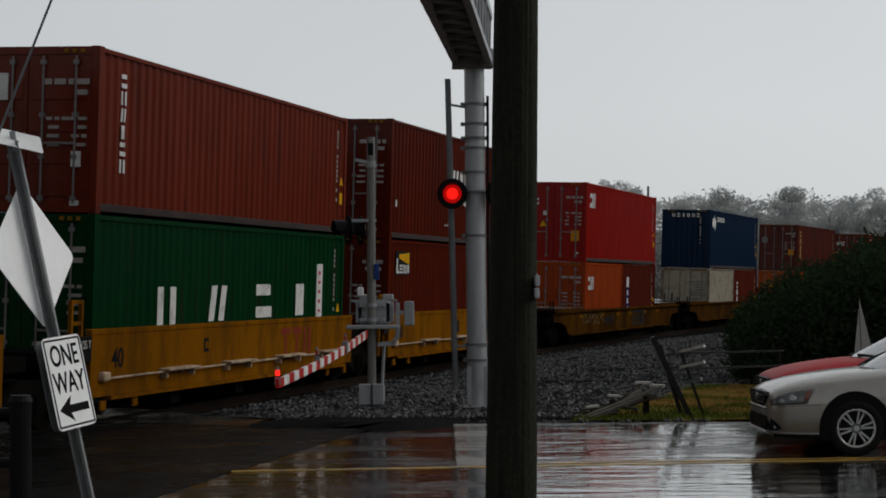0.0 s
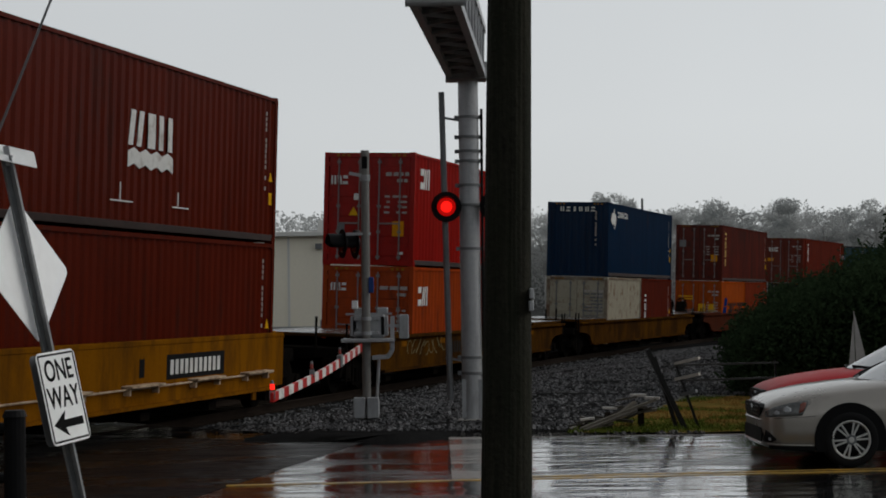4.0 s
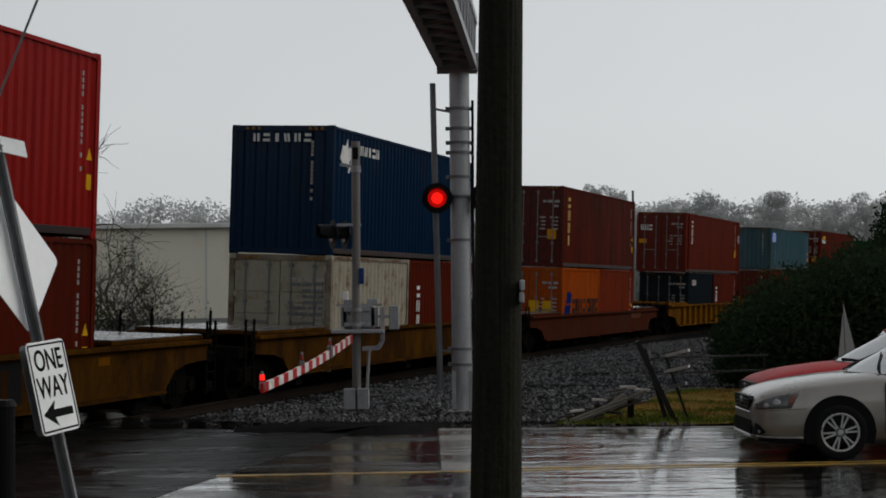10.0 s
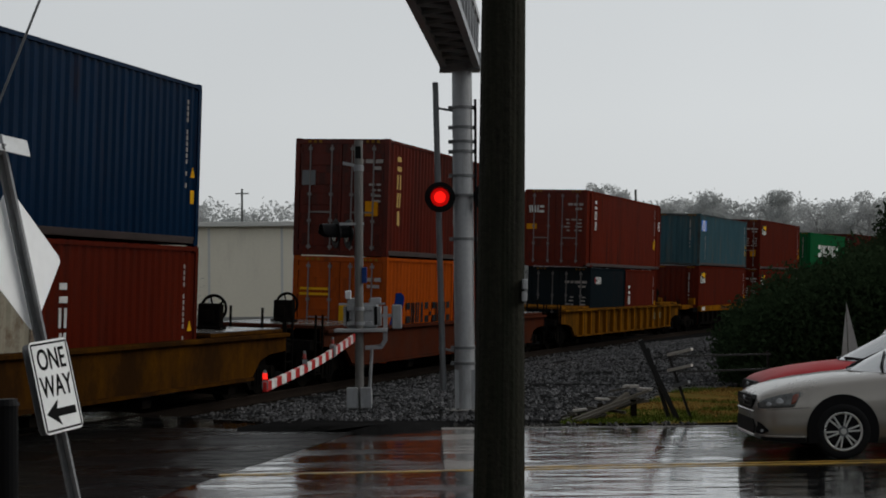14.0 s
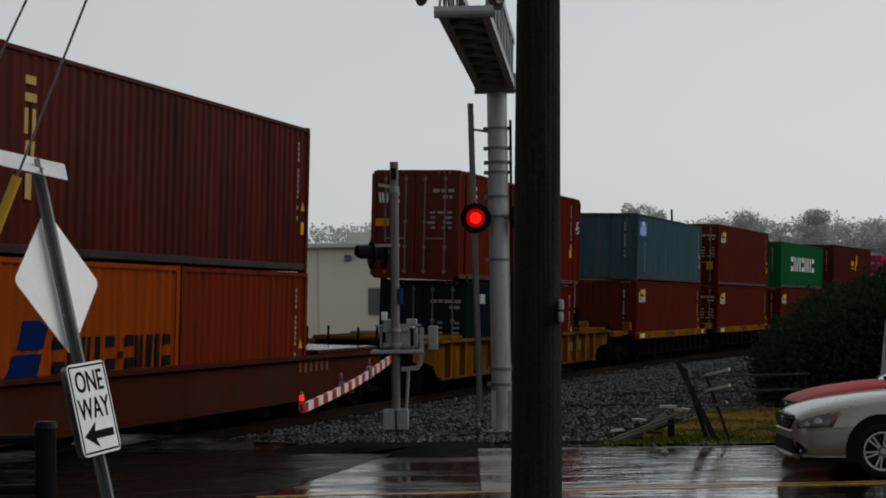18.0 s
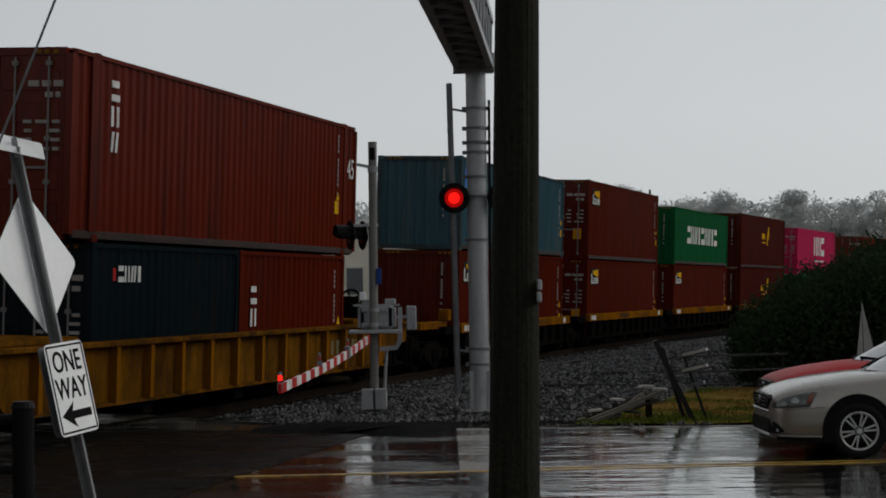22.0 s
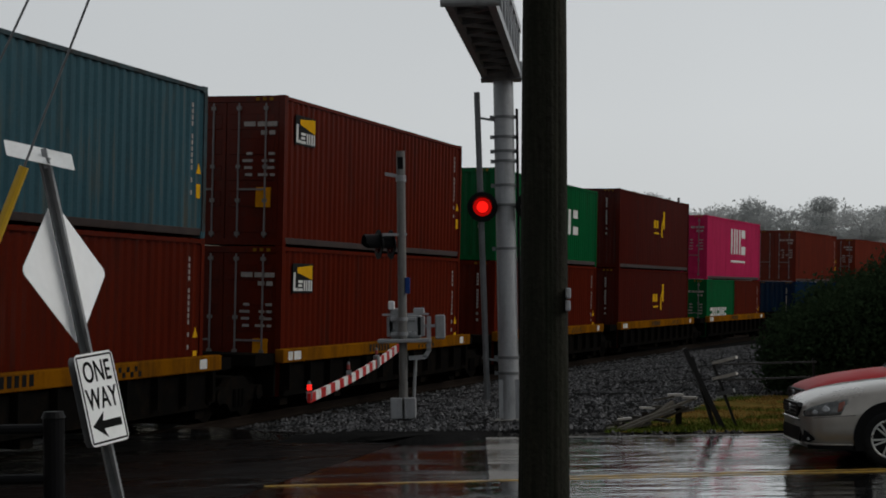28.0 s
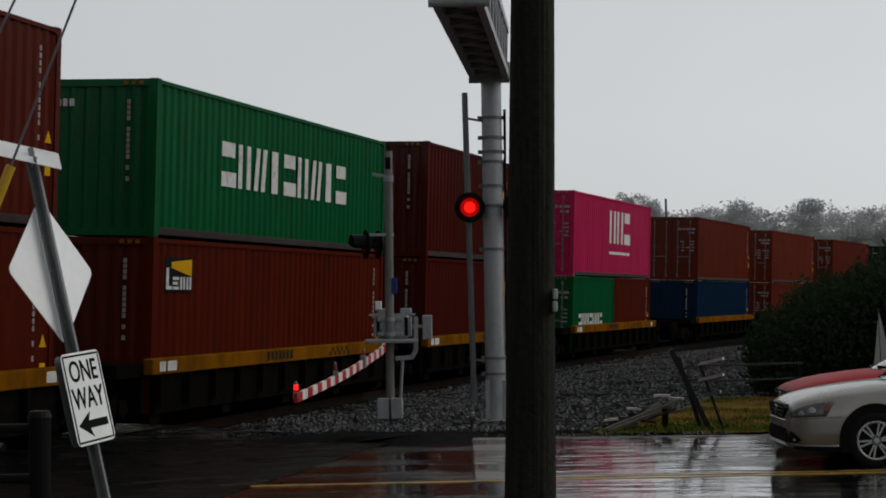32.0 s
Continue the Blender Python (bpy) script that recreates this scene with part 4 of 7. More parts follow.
car_plate(c1, [(5.4 + i * 0.32, 0.95, 0.13, 0.3) for i in range(6)], mat("faded_mark", (0.16, 0.07, 0.04), 0.6, spec=0.0), name="faded_mark")
pack_c = [155.78, 171.63, 187.175, 202.725, 218.635]
for i, s in enumerate(pack_c):
    c = well_car("yellow articulated well unit with a dark ribbed side", s + 6.1, 12.9, 15.4 if i else 16.2, C_YCAR, "low", (-7.75, 7.6) if i == 4 else (-7.75,), 10 + i, ends=False)
    pack_first = c if i == 0 else pack_first
    car_plate(c, [(-6.2, 1.03, 0.22, 0.16), (-5.9, 1.03, 0.35, 0.16), (5.5, 1.03, 0.3, 0.16)], M_WHITE, name="edge_patch", y=W2 + 0.214)
    car_plate(c, [(-1.5 + k * 0.2, 1.04, 0.12, 0.16) for k in range(7)] + [(2.0 + k * 0.14, 1.02 + 0.08 * (k % 2), 0.1, 0.08) for k in range(9)], M_INK, name="edge_mark", y=W2 + 0.214)
for i, s in enumerate((240.2, 258.1, 276.0, 293.9)):
    well_car("yellow well car with a dark ribbed side, far down the train", s + 6.1, 12.9, 17.6, C_YCAR, "low", (-7.6, 7.6), 20 + i, ends=False)

# end frames and load plates of the yellow units
for c, plate_text in ((a0, ""), (a1, "125 T"), (a2, "125 T")):
    for x in (-6.95, -6.62):
        bm = bmesh.new()
        box(bm, x - 0.03, x + 0.03, -W2 - 0.1, -W2 - 0.04, 0.5, 1.95)
        part("grab_post", bm, C_YCAR, c)
    for z in (1.25, 1.6, 1.92):
        bm = bmesh.new()
        box(bm, -6.92, -6.65, -W2 - 0.09, -W2 - 0.05, z - 0.03, z + 0.03)
        part("grab_rung", bm, C_YCAR, c)
    if plate_text:
        bm = bmesh.new()
        box(bm, -6.78, -6.39, -W2 - 0.15, -W2 - 0.12, 1.02, 1.40)
        pl = part("load_plate", bm, M_INK, c, "black load plate")
        lettering("load_limit", plate_text, 0.17, M_WHITE, pl, Matrix.Translation((-6.585, -W2 - 0.152, 1.27)) @ Matrix.Rotation(radians(90), 4, "X"), squeeze=0.85)
for i in range(3):
    bm = bmesh.new()
    box(bm, 6.5, 7.3, -0.9 + i * 0.6, -0.5 + i * 0.6, 1.06, 1.5 - 0.12 * i, 0.04)
    part("brake_box", bm, M_NEAR_BLACK if i else C_YCAR, a2)

car_plate(d1, [(5.0 + i * 0.34, 0.78, 0.14 + 0.05 * (i % 2), 0.30) for i in range(3)] + [(6.4 + i * 0.3, 0.8, 0.16, 0.28) for i in range(2)], M_SCRAWL, name="faint_mark", label="faint pale owner marks")
for nm, a in (("platform_beam", (-8.9, -6.6, -1.05, -0.82, 1.10, 1.30)), ("platform_beam", (-8.9, -6.6, 0.82, 1.05, 1.10, 1.30)), ("cross_plate", (-7.6, -7.1, -0.8, 0.8, 1.08, 1.24)), ("valve_box", (-6.95, -6.72, -1.2, -0.9, 1.32, 1.62))):
    bm = bmesh.new()
    box(bm, *a, 0.015)
    part(nm, bm, C_YCAR, pack_first)
bm = bmesh.new()
rod(bm, (-7.9, 0.2, 1.46), (-7.9, 1.05, 1.46), 0.17, n=16)
part("air_reservoir", bm, C_YCAR, pack_first, "yellow brake air reservoir")
# a pale sprayed scrawl on the first old car
rng = random.Random(12)
for i in range(9):
    bm = bmesh.new()
    x0, z0 = -6.6 + i * 0.36, 0.72 + 0.12 * rng.random()
    pts = [(x0 + 0.20 * math.cos(a * 0.7 + i) , z0 + 0.16 + 0.18 * math.sin(a * 0.7 + i * 1.7)) for a in range(7)]
    for (xa, za), (xb, zb) in zip(pts, pts[1:]):
        beam(bm, (xa, -W2 - 0.1335, za), (xb, -W2 - 0.1335, zb), 0.004, 0.022)
    part("sprayed_stroke", bm, M_SCRAWL, b1, "pale sprayed stroke")["kind"] = "stuff"

h0 = 0.37  # these cars ride a little higher
# preceding pair, only its tail in view
load(9.6, L40, HC, h0, "green steel container in a well car", C_GREEN)
load(9.6, L40, STD, h0 + HC, "brown steel container on top of a green one", C_BROWN)
# first pair
o = load(25.11, L40, HC, h0, "deep green steel container with big white block marks", C_GREEN)
markings(o, L40, HC, True, 1)
decal(o, "wordmark", stack(2.42, 1.13, 0.78, 0.64, 1) + stack(4.62, 1.15, 0.88, 0.64, 3) + stack(6.95, 1.17, 0.84, 0.64, 0) + stack(9.0, 1.18, 0.9, 0.64, 2), M_WHITE, "side", L40, HC, "four large white painted blocks")
decal(o, "white_panel", [(10.45, 1.12, 0.36, 1.12)], M_WHITE, "side", L40, HC)
w = decal(o, "panel_mark", [(10.55, 1.22 + i * 0.2, 0.14, 0.07) for i in range(5)], M_RED, "side", L40, HC)
w.location.y = -0.003
o = load(25.11, L40, STD, h0 + HC, "rust-brown steel container with white vertical blocks", C_PALERUST)
markings(o, L40, STD, True, 2)
vertical_word(o, 6, 0.82, 2.30, 0.216, L40, STD)
decal(o, "white_panel", [(1.55, 1.75, 0.42, 0.42)], M_WHITE, "end", L40, STD)
decal(o, "paper_label", [(0.28, 0.72, 0.16, 0.24), (0.3, 0.12, 0.14, 0.08)], M_WHITE, "end", L40, STD)
# second pair
o = load(40.59, L40, HC, h0, "oxide-brown steel container with a square yellow and black logo", C_BROWN)
markings(o, L40, HC, True, 3)
logo_square(o, 0.60, 1.98, L40, HC)
o = load(40.59, L40, HC, h0 + HC, "oxide-brown steel container with a white wave emblem", C_BROWN)
markings(o, L40, HC, True, 4)
waves = [[(5.27 + i * 0.225, z + 0.07 * (i % 2)), (5.495 + i * 0.225, z + 0.07 * ((i + 1) % 2)), (5.495 + i * 0.225, z + 0.13 + 0.07 * ((i + 1) % 2)), (5.27 + i * 0.225, z + 0.13 + 0.07 * (i % 2))] for i in range(8) for z in (1.04, 1.17)]
decal(o, "emblem", stack(5.27, 1.40, 0.62, 0.58, 3) + stack(5.92, 1.40, 0.56, 0.58, 2) + stack(6.48, 1.40, 0.56, 0.58, 1) + waves, M_WHITE, "side", L40, HC, "white bars over a white wave")
decal(o, "paper_label", [(4.65, 0.47, 0.85, 0.022), (5.0, 0.50, 0.035, 0.28), (7.1, 0.47, 0.7, 0.022), (7.32, 0.50, 0.035, 0.24), (0.45, 0.8, 0.1, 0.16)], M_WHITE, "side", L40, HC)
# third pair: a red box over two short ones
gap20 = L40 - 2 * L20
o = load(62.465, L20, STD, h0, "orange short steel container", C_CORAL)
markings(o, L20, STD, True, 5, vertical=False)
decal(o, "wordmark", stack(0.5, 1.60, 0.3, 0.48, 0) + stack(0.86, 1.60, 0.3, 0.48, 3) + [(1.22, 1.60, 0.09, 0.48)], M_WHITE, "side", L20, STD)
decal(o, "wordmark", blocks(3, 1.8, 1.95, 0.12, 0.20, kinds=(0, 3, 1)), M_WHITE, "end", L20, STD)
o = load(62.465 + L20 + gap20, L20, STD, h0, "oxide-brown short steel container with a blue and white strip", C_BROWN)
markings(o, L20, STD, False, 6)
decal(o, "strip", [(0.78, 0.3, 0.34, 1.35)], M_BLUE, "side", L20, STD, "blue strip")
decal(o, "strip_top", [(0.78, 1.68, 0.34, 0.4)], M_WHITE, "side", L20, STD)
q = decal(o, "strip_mark", [(0.85, 0.4 + i * 0.32, 0.2, 0.2) for i in range(4)], M_WHITE, "side", L20, STD)
q.location.y = -0.003
o = load(62.465, L40, HC, h0 + STD, "bright red steel container with white marks", C_RED)
markings(o, L40, HC, True, 7)
decal(o, "wordmark", stack(0.55, 2.0, 0.3, 0.52, 0) + stack(0.84, 2.0, 0.32, 0.52, 3) + [(1.22, 2.0, 0.1, 0.54)], M_WHITE, "side", L40, HC)
decal(o, "wordmark", blocks(3, 1.80, 2.08, 0.13, 0.22, kinds=(0, 3, 1)), M_WHITE, "end", L40, HC)
decal(o, "placard", [(0.27, 0.76, 0.30, 0.38)], M_PLACARD, "end", L40, HC)
decal(o, "grey_plate", [(1.86, 0.76, 0.2, 0.3)], M_STEEL_DARK, "end", L40, HC)
decal(o, "paper_label", [(0.28, 0.30, 0.13, 0.06), (1.46, 1.68, 0.16, 0.16)], M_WHITE, "end", L40, HC)
decal(o, "warning_mark", [[(1.5, 1.28), (1.75, 1.28), (1.62, 1.5)]], M_YELLOW, "end", L40, HC)
h0 = DECK
# fourth pair: blue over white and brown
o = load(86.396, L20, STD, h0, "dirty white short steel container streaked with rust", C_WHITE, frame_col=C_RUSTFRAME)
markings(o, L20, STD, True, 8, vertical=False)
decal(o, "dark_mark", number_bars(random.Random(5), 0.2, 1.9, 0.6, 6, 0.06, 0.07), M_STEEL_DARK, "end", L20, STD)
o = load(86.396 + L20 + gap20, L20, STD, h0, "oxide-brown short steel container with white vertical blocks", C_BROWN)
markings(o, L20, STD, False, 9)
vertical_word(o, 4, 0.7, 2.0, 0.3, L20, STD)
o = load(86.396, L40, HC, h0 + STD, "navy blue steel container with a white emblem", C_BLUE, doors=False)
markings(o, L40, HC, False, 10)
decal(o, "wordmark", blocks(6, 0.55, HC - 0.37, 0.154, 0.18, 0.6), M_WHITE, "end", L40, HC)
decal(o, "emblem", [[(0.5, 2.2), (0.75, 2.02), (0.9, 2.1), (1.05, 2.0), (1.2, 2.25), (1.3, 2.05), (1.35, 2.35), (1.2, 2.5), (1.05, 2.42), (1.0, 2.66), (0.88, 2.5), (0.65, 2.5)], [(1.05, 1.9), (1.15, 1.9), (1.3, 2.12), (1.2, 2.12)]] + blocks(6, 1.62, 2.36, 0.23, 0.22, 0.3), M_WHITE, "side", L40, HC, "white emblem and block marks")
# fifth pair: brown over orange
o = load(110.213, L20, STD, h0, "orange short steel container with a blue emblem", C_ORANGE)
markings(o, L20, STD, True, 11, vertical=False)
decal(o, "emblem", [[(0.35, 0.9), (1.25, 0.9), (1.4, 1.25), (0.62, 1.25)], [(0.68, 1.31), (1.42, 1.31), (1.55, 1.62), (1.3, 1.72), (0.85, 1.72)]], M_BLUE, "side", L20, STD, "blue leaning emblem")
decal(o, "wordmark", blocks(5, 1.75, 0.95, 0.34, 0.52, 0.2) + [(3.85, 1.12, 0.14, 0.1)] + blocks(5, 4.1, 0.95, 0.3, 0.52, 0.15), M_INK, "side", L20, STD, "dark block marks")
decal(o, "placard", [(0.35, 1.0, 0.36, 0.4), (0.85, 1.0, 0.36, 0.4), (0.35, 0.45, 0.36, 0.3), (0.85, 0.45, 0.36, 0.3), (1.5, 1.75, 0.75, 0.06), (1.5, 1.62, 0.75, 0.06)], M_YELLOW, "end", L20, STD)
o = load(110.213 + L20 + gap20, L20, STD, h0, "burnt-orange short steel container", C_ORANGE2)
markings(o, L20, STD, False, 12)
o = load(110.213, L40, HC, h0 + STD, "rust-brown steel container with ochre vertical blocks", C_GOLD)
markings(o, L40, HC, True, 13)
vertical_word(o, 4, 0.75, 2.6, 0.36, L40, HC, mat("pale_ochre_mark", (0.46, 0.31, 0.11), 0.6, var=0.25, scale=6, spec=0.0))
decal(o, "placard", [(0.26, 1.0, 0.32, 0.36)], M_PLACARD, "end", L40, HC)
decal(o, "emblem", [(1.9, 1.75, 0.34, 0.36)], M_STEEL_DARK, "end", L40, HC)
# sixth pair: a long box over two short ones
o = load(133.33 + 0.76, L20, STD, h0, "dark navy short steel container", C_NAVY)
markings(o, L20, STD, True, 14, vertical=False)
decal(o, "wordmark", [(0.75, 2.0, 0.1, 0.2)], M_RED, "side", L20, STD)
decal(o, "wordmark", blocks(4, 0.95, 1.98, 0.2, 0.26, 0.15), M_WHITE, "side", L20, STD)
o = load(133.33 + 0.76 + L20 + gap20, L20, STD, h0, "oxide-brown short steel container with white vertical blocks", C_BROWN)
markings(o, L20, STD, False, 15)
vertical_word(o, 3, 0.6, 2.0, 0.34, L20, STD)
o = load(133.33, L45, HC, h0 + STD, "long rust-brown steel container with white marks", C_DARKRUST, post40=True)
markings(o, L45, HC, True, 16, vertical=False)
vertical_word(o, 3, 1.35, 2.62, 0.32, L45, HC)
decal(o, "wordmark", blocks(3, 1.66, 2.02, 0.17, 0.27), M_WHITE, "end", L45, HC)
decal(o, "placard", [(1.93, 1.40, 0.38, 0.2)], M_PLACARD, "end", L45, HC)
lettering("length_mark", "45", 0.62, M_WHITE, o, Matrix.Translation((L45 / 2 - 0.42, -W2 - 0.004 + 0.004, 1.9)) @ Matrix.Rotation(radians(90), 4, "X"), squeeze=0.8)
decal(o, "warning_mark", [[(12.4, 1.2), (12.6, 1.2), (12.5, 1.38)], (12.3, 0.9, 0.25, 0.28)], M_YELLOW, "side", L45, HC)
decal(o, "code", [(12.45, 2.55 - i * 0.105, 0.055, 0.075) for i in range(15) if i not in (4, 11, 13)], M_MARK, "side", L45, HC)
# the five close units
o = load(155.78, L40, HC, h0, "oxide-brown steel container with a square yellow and black logo", C_BROWN, doors=False)
markings(o, L40, HC, False, 17)
logo_square(o, 0.45, 1.96, L40, HC)
o = load(155.78, L40, STD, h0 + HC, "grey-blue steel container with a blue and white square", C_GREYBLUE, doors=False, frame_col=C_GREYFRAME)
markings(o, L40, STD, False, 18)
decal(o, "emblem", [(0.42, 1.74, 1.15, 0.54)], M_WHITE, "side", L40, STD, "blue and white oblong emblem")
q = decal(o, "emblem_mark", [(0.42, 1.74, 0.36, 0.54), (1.21, 1.74, 0.36, 0.54), [(0.88, 1.99), (0.94, 2.17), (1.05, 2.17), (1.11, 1.99), (1.05, 1.81), (0.94, 1.81)]], M_BLUE_BRIGHT, "side", L40, STD)
q.location.y = -0.003
q = decal(o, "emblem_mark", [(0.56, 1.78, 0.10, 0.28), (1.30, 1.84, 0.09, 0.3), (0.965, 1.90, 0.06, 0.18)], M_WHITE, "side", L40, STD)
q.location.y = -0.006
decal(o, "scrape", [(1.35, 0.35, 0.03, 1.15)], M_MARK, "side", L40, STD)
h0 = 0.30
for z, nm in ((h0, "lower"), (h0 + HC, "upper")):
    o = load(171.63, L40, HC, z, "oxide-brown steel container with a square yellow and black logo", C_BROWN)
    markings(o, L40, HC, True, 19)
    logo_square(o, 0.60, 1.94, L40, HC)
    decal(o, "placard", [(0.27, 0.74, 0.30, 0.38)], M_PLACARD, "end", L40, HC)
o = load(187.175, L40, HC, h0, "oxide-brown steel container with a square yellow and black logo", C_BROWN, doors=False)
markings(o, L40, HC, False, 20)
logo_square(o, 0.50, 1.95, L40, HC)
o = load(187.175, L40, STD, h0 + HC, "leaf green steel container with large white block marks", C_LEAFGREEN, doors=False)
markings(o, L40, STD, False, 21, vertical=False)
decal(o, "wordmark", blocks(9, 2.75, 1.0, 0.66, 0.80, 0.16), M_WHITE, "side", L40, STD, "row of large white block marks")
decal(o, "code", [(1.5 + i * 0.12, STD - 0.45, 0.07, 0.12) for i in range(7)], M_WHITE, "end", L40, STD)
for z in (h0, h0 + HC):
    o = load(202.725, L40, HC, z, "dark oxide steel container with a yellow swirl emblem", C_DEEP, doors=False)
    markings(o, L40, HC, False, 22, vertical=False)
    decal(o, "emblem", [[(6.9, 1.35), (7.15, 1.3), (7.1, 1.75), (7.5, 2.1), (7.3, 2.15), (6.95, 1.8)], (5.6, 1.65, 0.35, 0.3), (6.05, 1.65, 0.3, 0.3), (5.7, 1.42, 0.8, 0.07), (7.25, 1.65, 0.25, 0.7)], M_YELLOW, "side", L40, HC, "yellow swirl emblem")
o = load(218.635, L20, STD, h0, "leaf green short steel container with white block marks", C_LEAFGREEN)
markings(o, L20, STD, True, 23, vertical=False)
decal(o, "wordmark", blocks(9, 0.9, 0.9, 0.34, 0.42, 0.13), M_WHITE, "side", L20, STD)
o = load(218.635 + L20 + gap20, L20, STD, h0, "oxide-brown short steel container", C_BROWN)
markings(o, L20, STD, False, 24)
o = load(218.635, L40, HC, h0 + STD, "magenta pink steel container with tall white block marks", C_PINK)
markings(o, L40, HC, True, 25, vertical=False)
decal(o, "wordmark", stack(5.2, 1.25, 1.0, 1.2, 1) + stack(6.4, 1.25, 1.0, 1.2, 1) + stack(7.6, 1.25, 0.95, 1.2, 0) + [(5.2, 0.85, 3.3, 0.1)], M_WHITE, "side", L40, HC, "tall white block marks")
# far boxes
for s, lo_c, lo_h, up_c, up_h in ((240.2, C_BLUE, STD, C_RUSTY, HC), (258.1, C_RUSTY, STD, C_PALERUST, HC), (276.0, C_BROWN, STD, C_RUSTY, HC), (293.9, C_NAVY, STD, C_NAVY, HC)):
    o = load(s, L40, lo_h, h0, "steel container low in a far well car", lo_c, doors=s > 250)
    markings(o, L40, lo_h, s > 250, int(s))
    o = load(s, L40, up_h, h0 + lo_h, "orange-brown steel container far down the train" if up_c is not C_NAVY else "dark navy steel container far down the train", up_c)
    markings(o, L40, up_h, True, int(s) + 1)


# ---- loose stone, ties, grass ----
def scatter_stones(name, count, seed, where, size, material, label):
    rng = np.random.default_rng(seed)
    base = np.array([(-1, -1, -1), (1, -1, -1), (1, 1, -1), (-1, 1, -1), (-1, -1, 1), (1, -1, 1), (1, 1, 1), (-1, 1, 1)], float) * 0.58
    quads = np.array([(0, 3, 2, 1), (4, 5, 6, 7), (0, 1, 5, 4), (1, 2, 6, 5), (2, 3, 7, 6), (3, 0, 4, 7)])
    verts, faces = [], []
    for i in range(count):
        x, y, z = where(rng)
        r = size[0] + (size[1] - size[0]) * rng.random() ** 2
        a = rng.normal(size=(3, 3))
        qm, _ = np.linalg.qr(a)
        v = (base * (0.6 + 0.5 * rng.random(3)) + rng.normal(scale=0.13, size=(8, 3))) @ qm * r + (x, y, z + r * 0.25)
        faces += (quads + len(verts) * 8).tolist()
        verts.append(v)
    me = bpy.data.meshes.new(name)
    me.from_pydata(np.concatenate(verts).tolist(), [], faces)
    me.materials.append(material)
    return tagged(new(name, me), label, "gravel", kind="stuff")


def m_island(name, color, lo, hi, rough=0.6, spec=0.05, thin=0.0):
    """Loose pieces whose tone differs from piece to piece."""
    m = mat(name, color, rough, var=0.3, scale=6, fine=30, bump=0.3, spec=spec)
    nt = m.node_tree
    geo, mr = nt.nodes.new("ShaderNodeNewGeometry"), nt.nodes.new("ShaderNodeMapRange")
    mr.inputs["To Min"].default_value, mr.inputs["To Max"].default_value = lo, hi
    nt.links.new(geo.outputs["Random Per Island"], mr.inputs["Value"])
    hs = nt.nodes.new("ShaderNodeHueSaturation")
    b = nt.nodes["Principled BSDF"]
    old = b.inputs["Base Color"].links[0].from_socket
    nt.links.new(old, hs.inputs["Color"])
    nt.links.new(mr.outputs[0], hs.inputs["Value"])
    nt.links.new(hs.outputs[0], b.inputs["Base Color"])
    if thin:
        tr, mx = nt.nodes.new("ShaderNodeBsdfTranslucent"), nt.nodes.new("ShaderNodeMixShader")
        nt.links.new(hs.outputs[0], tr.inputs["Color"])
        mx.inputs[0].default_value = thin
        nt.links.new(b.outputs[0], mx.inputs[1])
        nt.links.new(tr.outputs[0], mx.inputs[2])
        nt.links.new(mx.outputs[0], nt.nodes["Material Output"].inputs["Surface"])
    return m


def in_verge(x, y):
    return y > far_edge(x) + 0.03 and x > 1.9 and y < 26.3 + (x - 1.9) * 2.5 + 0.4 * math.sin(x * 3) and y < 34.5


def shoulder(rng):
    while True:
        s = 22.5 + 52 * rng.random() ** 1.5
        q = 0.92 + (ballast_edge(max(s, 24.1)) + 0.5 - 0.92) * rng.random()
        c = N * (D0 + HALF + CURVE / 2 * s * s - q) + U * s
        if c.y > far_edge(c.x) + 0.02 and not in_verge(c.x, c.y):
            z = -0.235 + 0.10 * max(0, q - 1.75)
            return c.x, c.y, min(z, 0.10) - 0.015


scatter_stones("ballast_stones", 29000, 3, shoulder, (0.022, 0.058), m_island("broken_stone", (0.060, 0.060, 0.062), 0.4, 2.0, 0.5, 0.10), "wet grey crushed stone heaped beside the rails")


def verge(rng):
    x = -3.6 + 7.5 * rng.random()
    return x, far_edge(x) - 0.25 + 0.5 * rng.random() ** 1.5 - (0.5 * rng.random() if x < -1 else 0), 0.02


scatter_stones("spilled_gravel", 260, 4, verge, (0.015, 0.05), m_island("loose_grit", (0.06, 0.058, 0.056), 0.4, 1.6), "stray gravel along the edge of the street")

bed = bpy.data.objects["track_bed"]
for i in range(110):
    s = 8 + i * 0.6
    t_ = shared("tie", "tie", lambda bm: box(bm, -0.11, 0.11, -1.3, 1.3, -0.36, -0.175, 0.01), M_TIE, bed)
    t_.matrix_world = track_pose(s)

# the verge of grass by the broken rail
rng = np.random.default_rng(8)
bm = bmesh.new()
cells = {}
for i in range(0, 46):
    for j in range(0, 33):
        x, y = 1.4 + i * 0.3, 25.2 + j * 0.3
        if in_verge(x + 0.15, y + 0.15):
            for a, b in ((0, 0), (1, 0), (1, 1), (0, 1)):
                k = (i + a, j + b)
                if k not in cells:
                    xx, yy = 1.4 + k[0] * 0.3, 25.2 + k[1] * 0.3
                    cells[k] = bm.verts.new((xx, max(yy, far_edge(xx) + 0.012), 0.035 + 0.03 * noise.noise(Vector((xx, yy, 1)))))
            bm.faces.new([cells[(i + a, j + b)] for a, b in ((0, 0), (1, 0), (1, 1), (0, 1))])
tagged(put("grass_verge", bm, M_GRASS_BED, smooth=True), "patchy winter turf beside the street", "grass", kind="structure")
tufts = {"green": ([], []), "dry": ([], [])}
n = 0
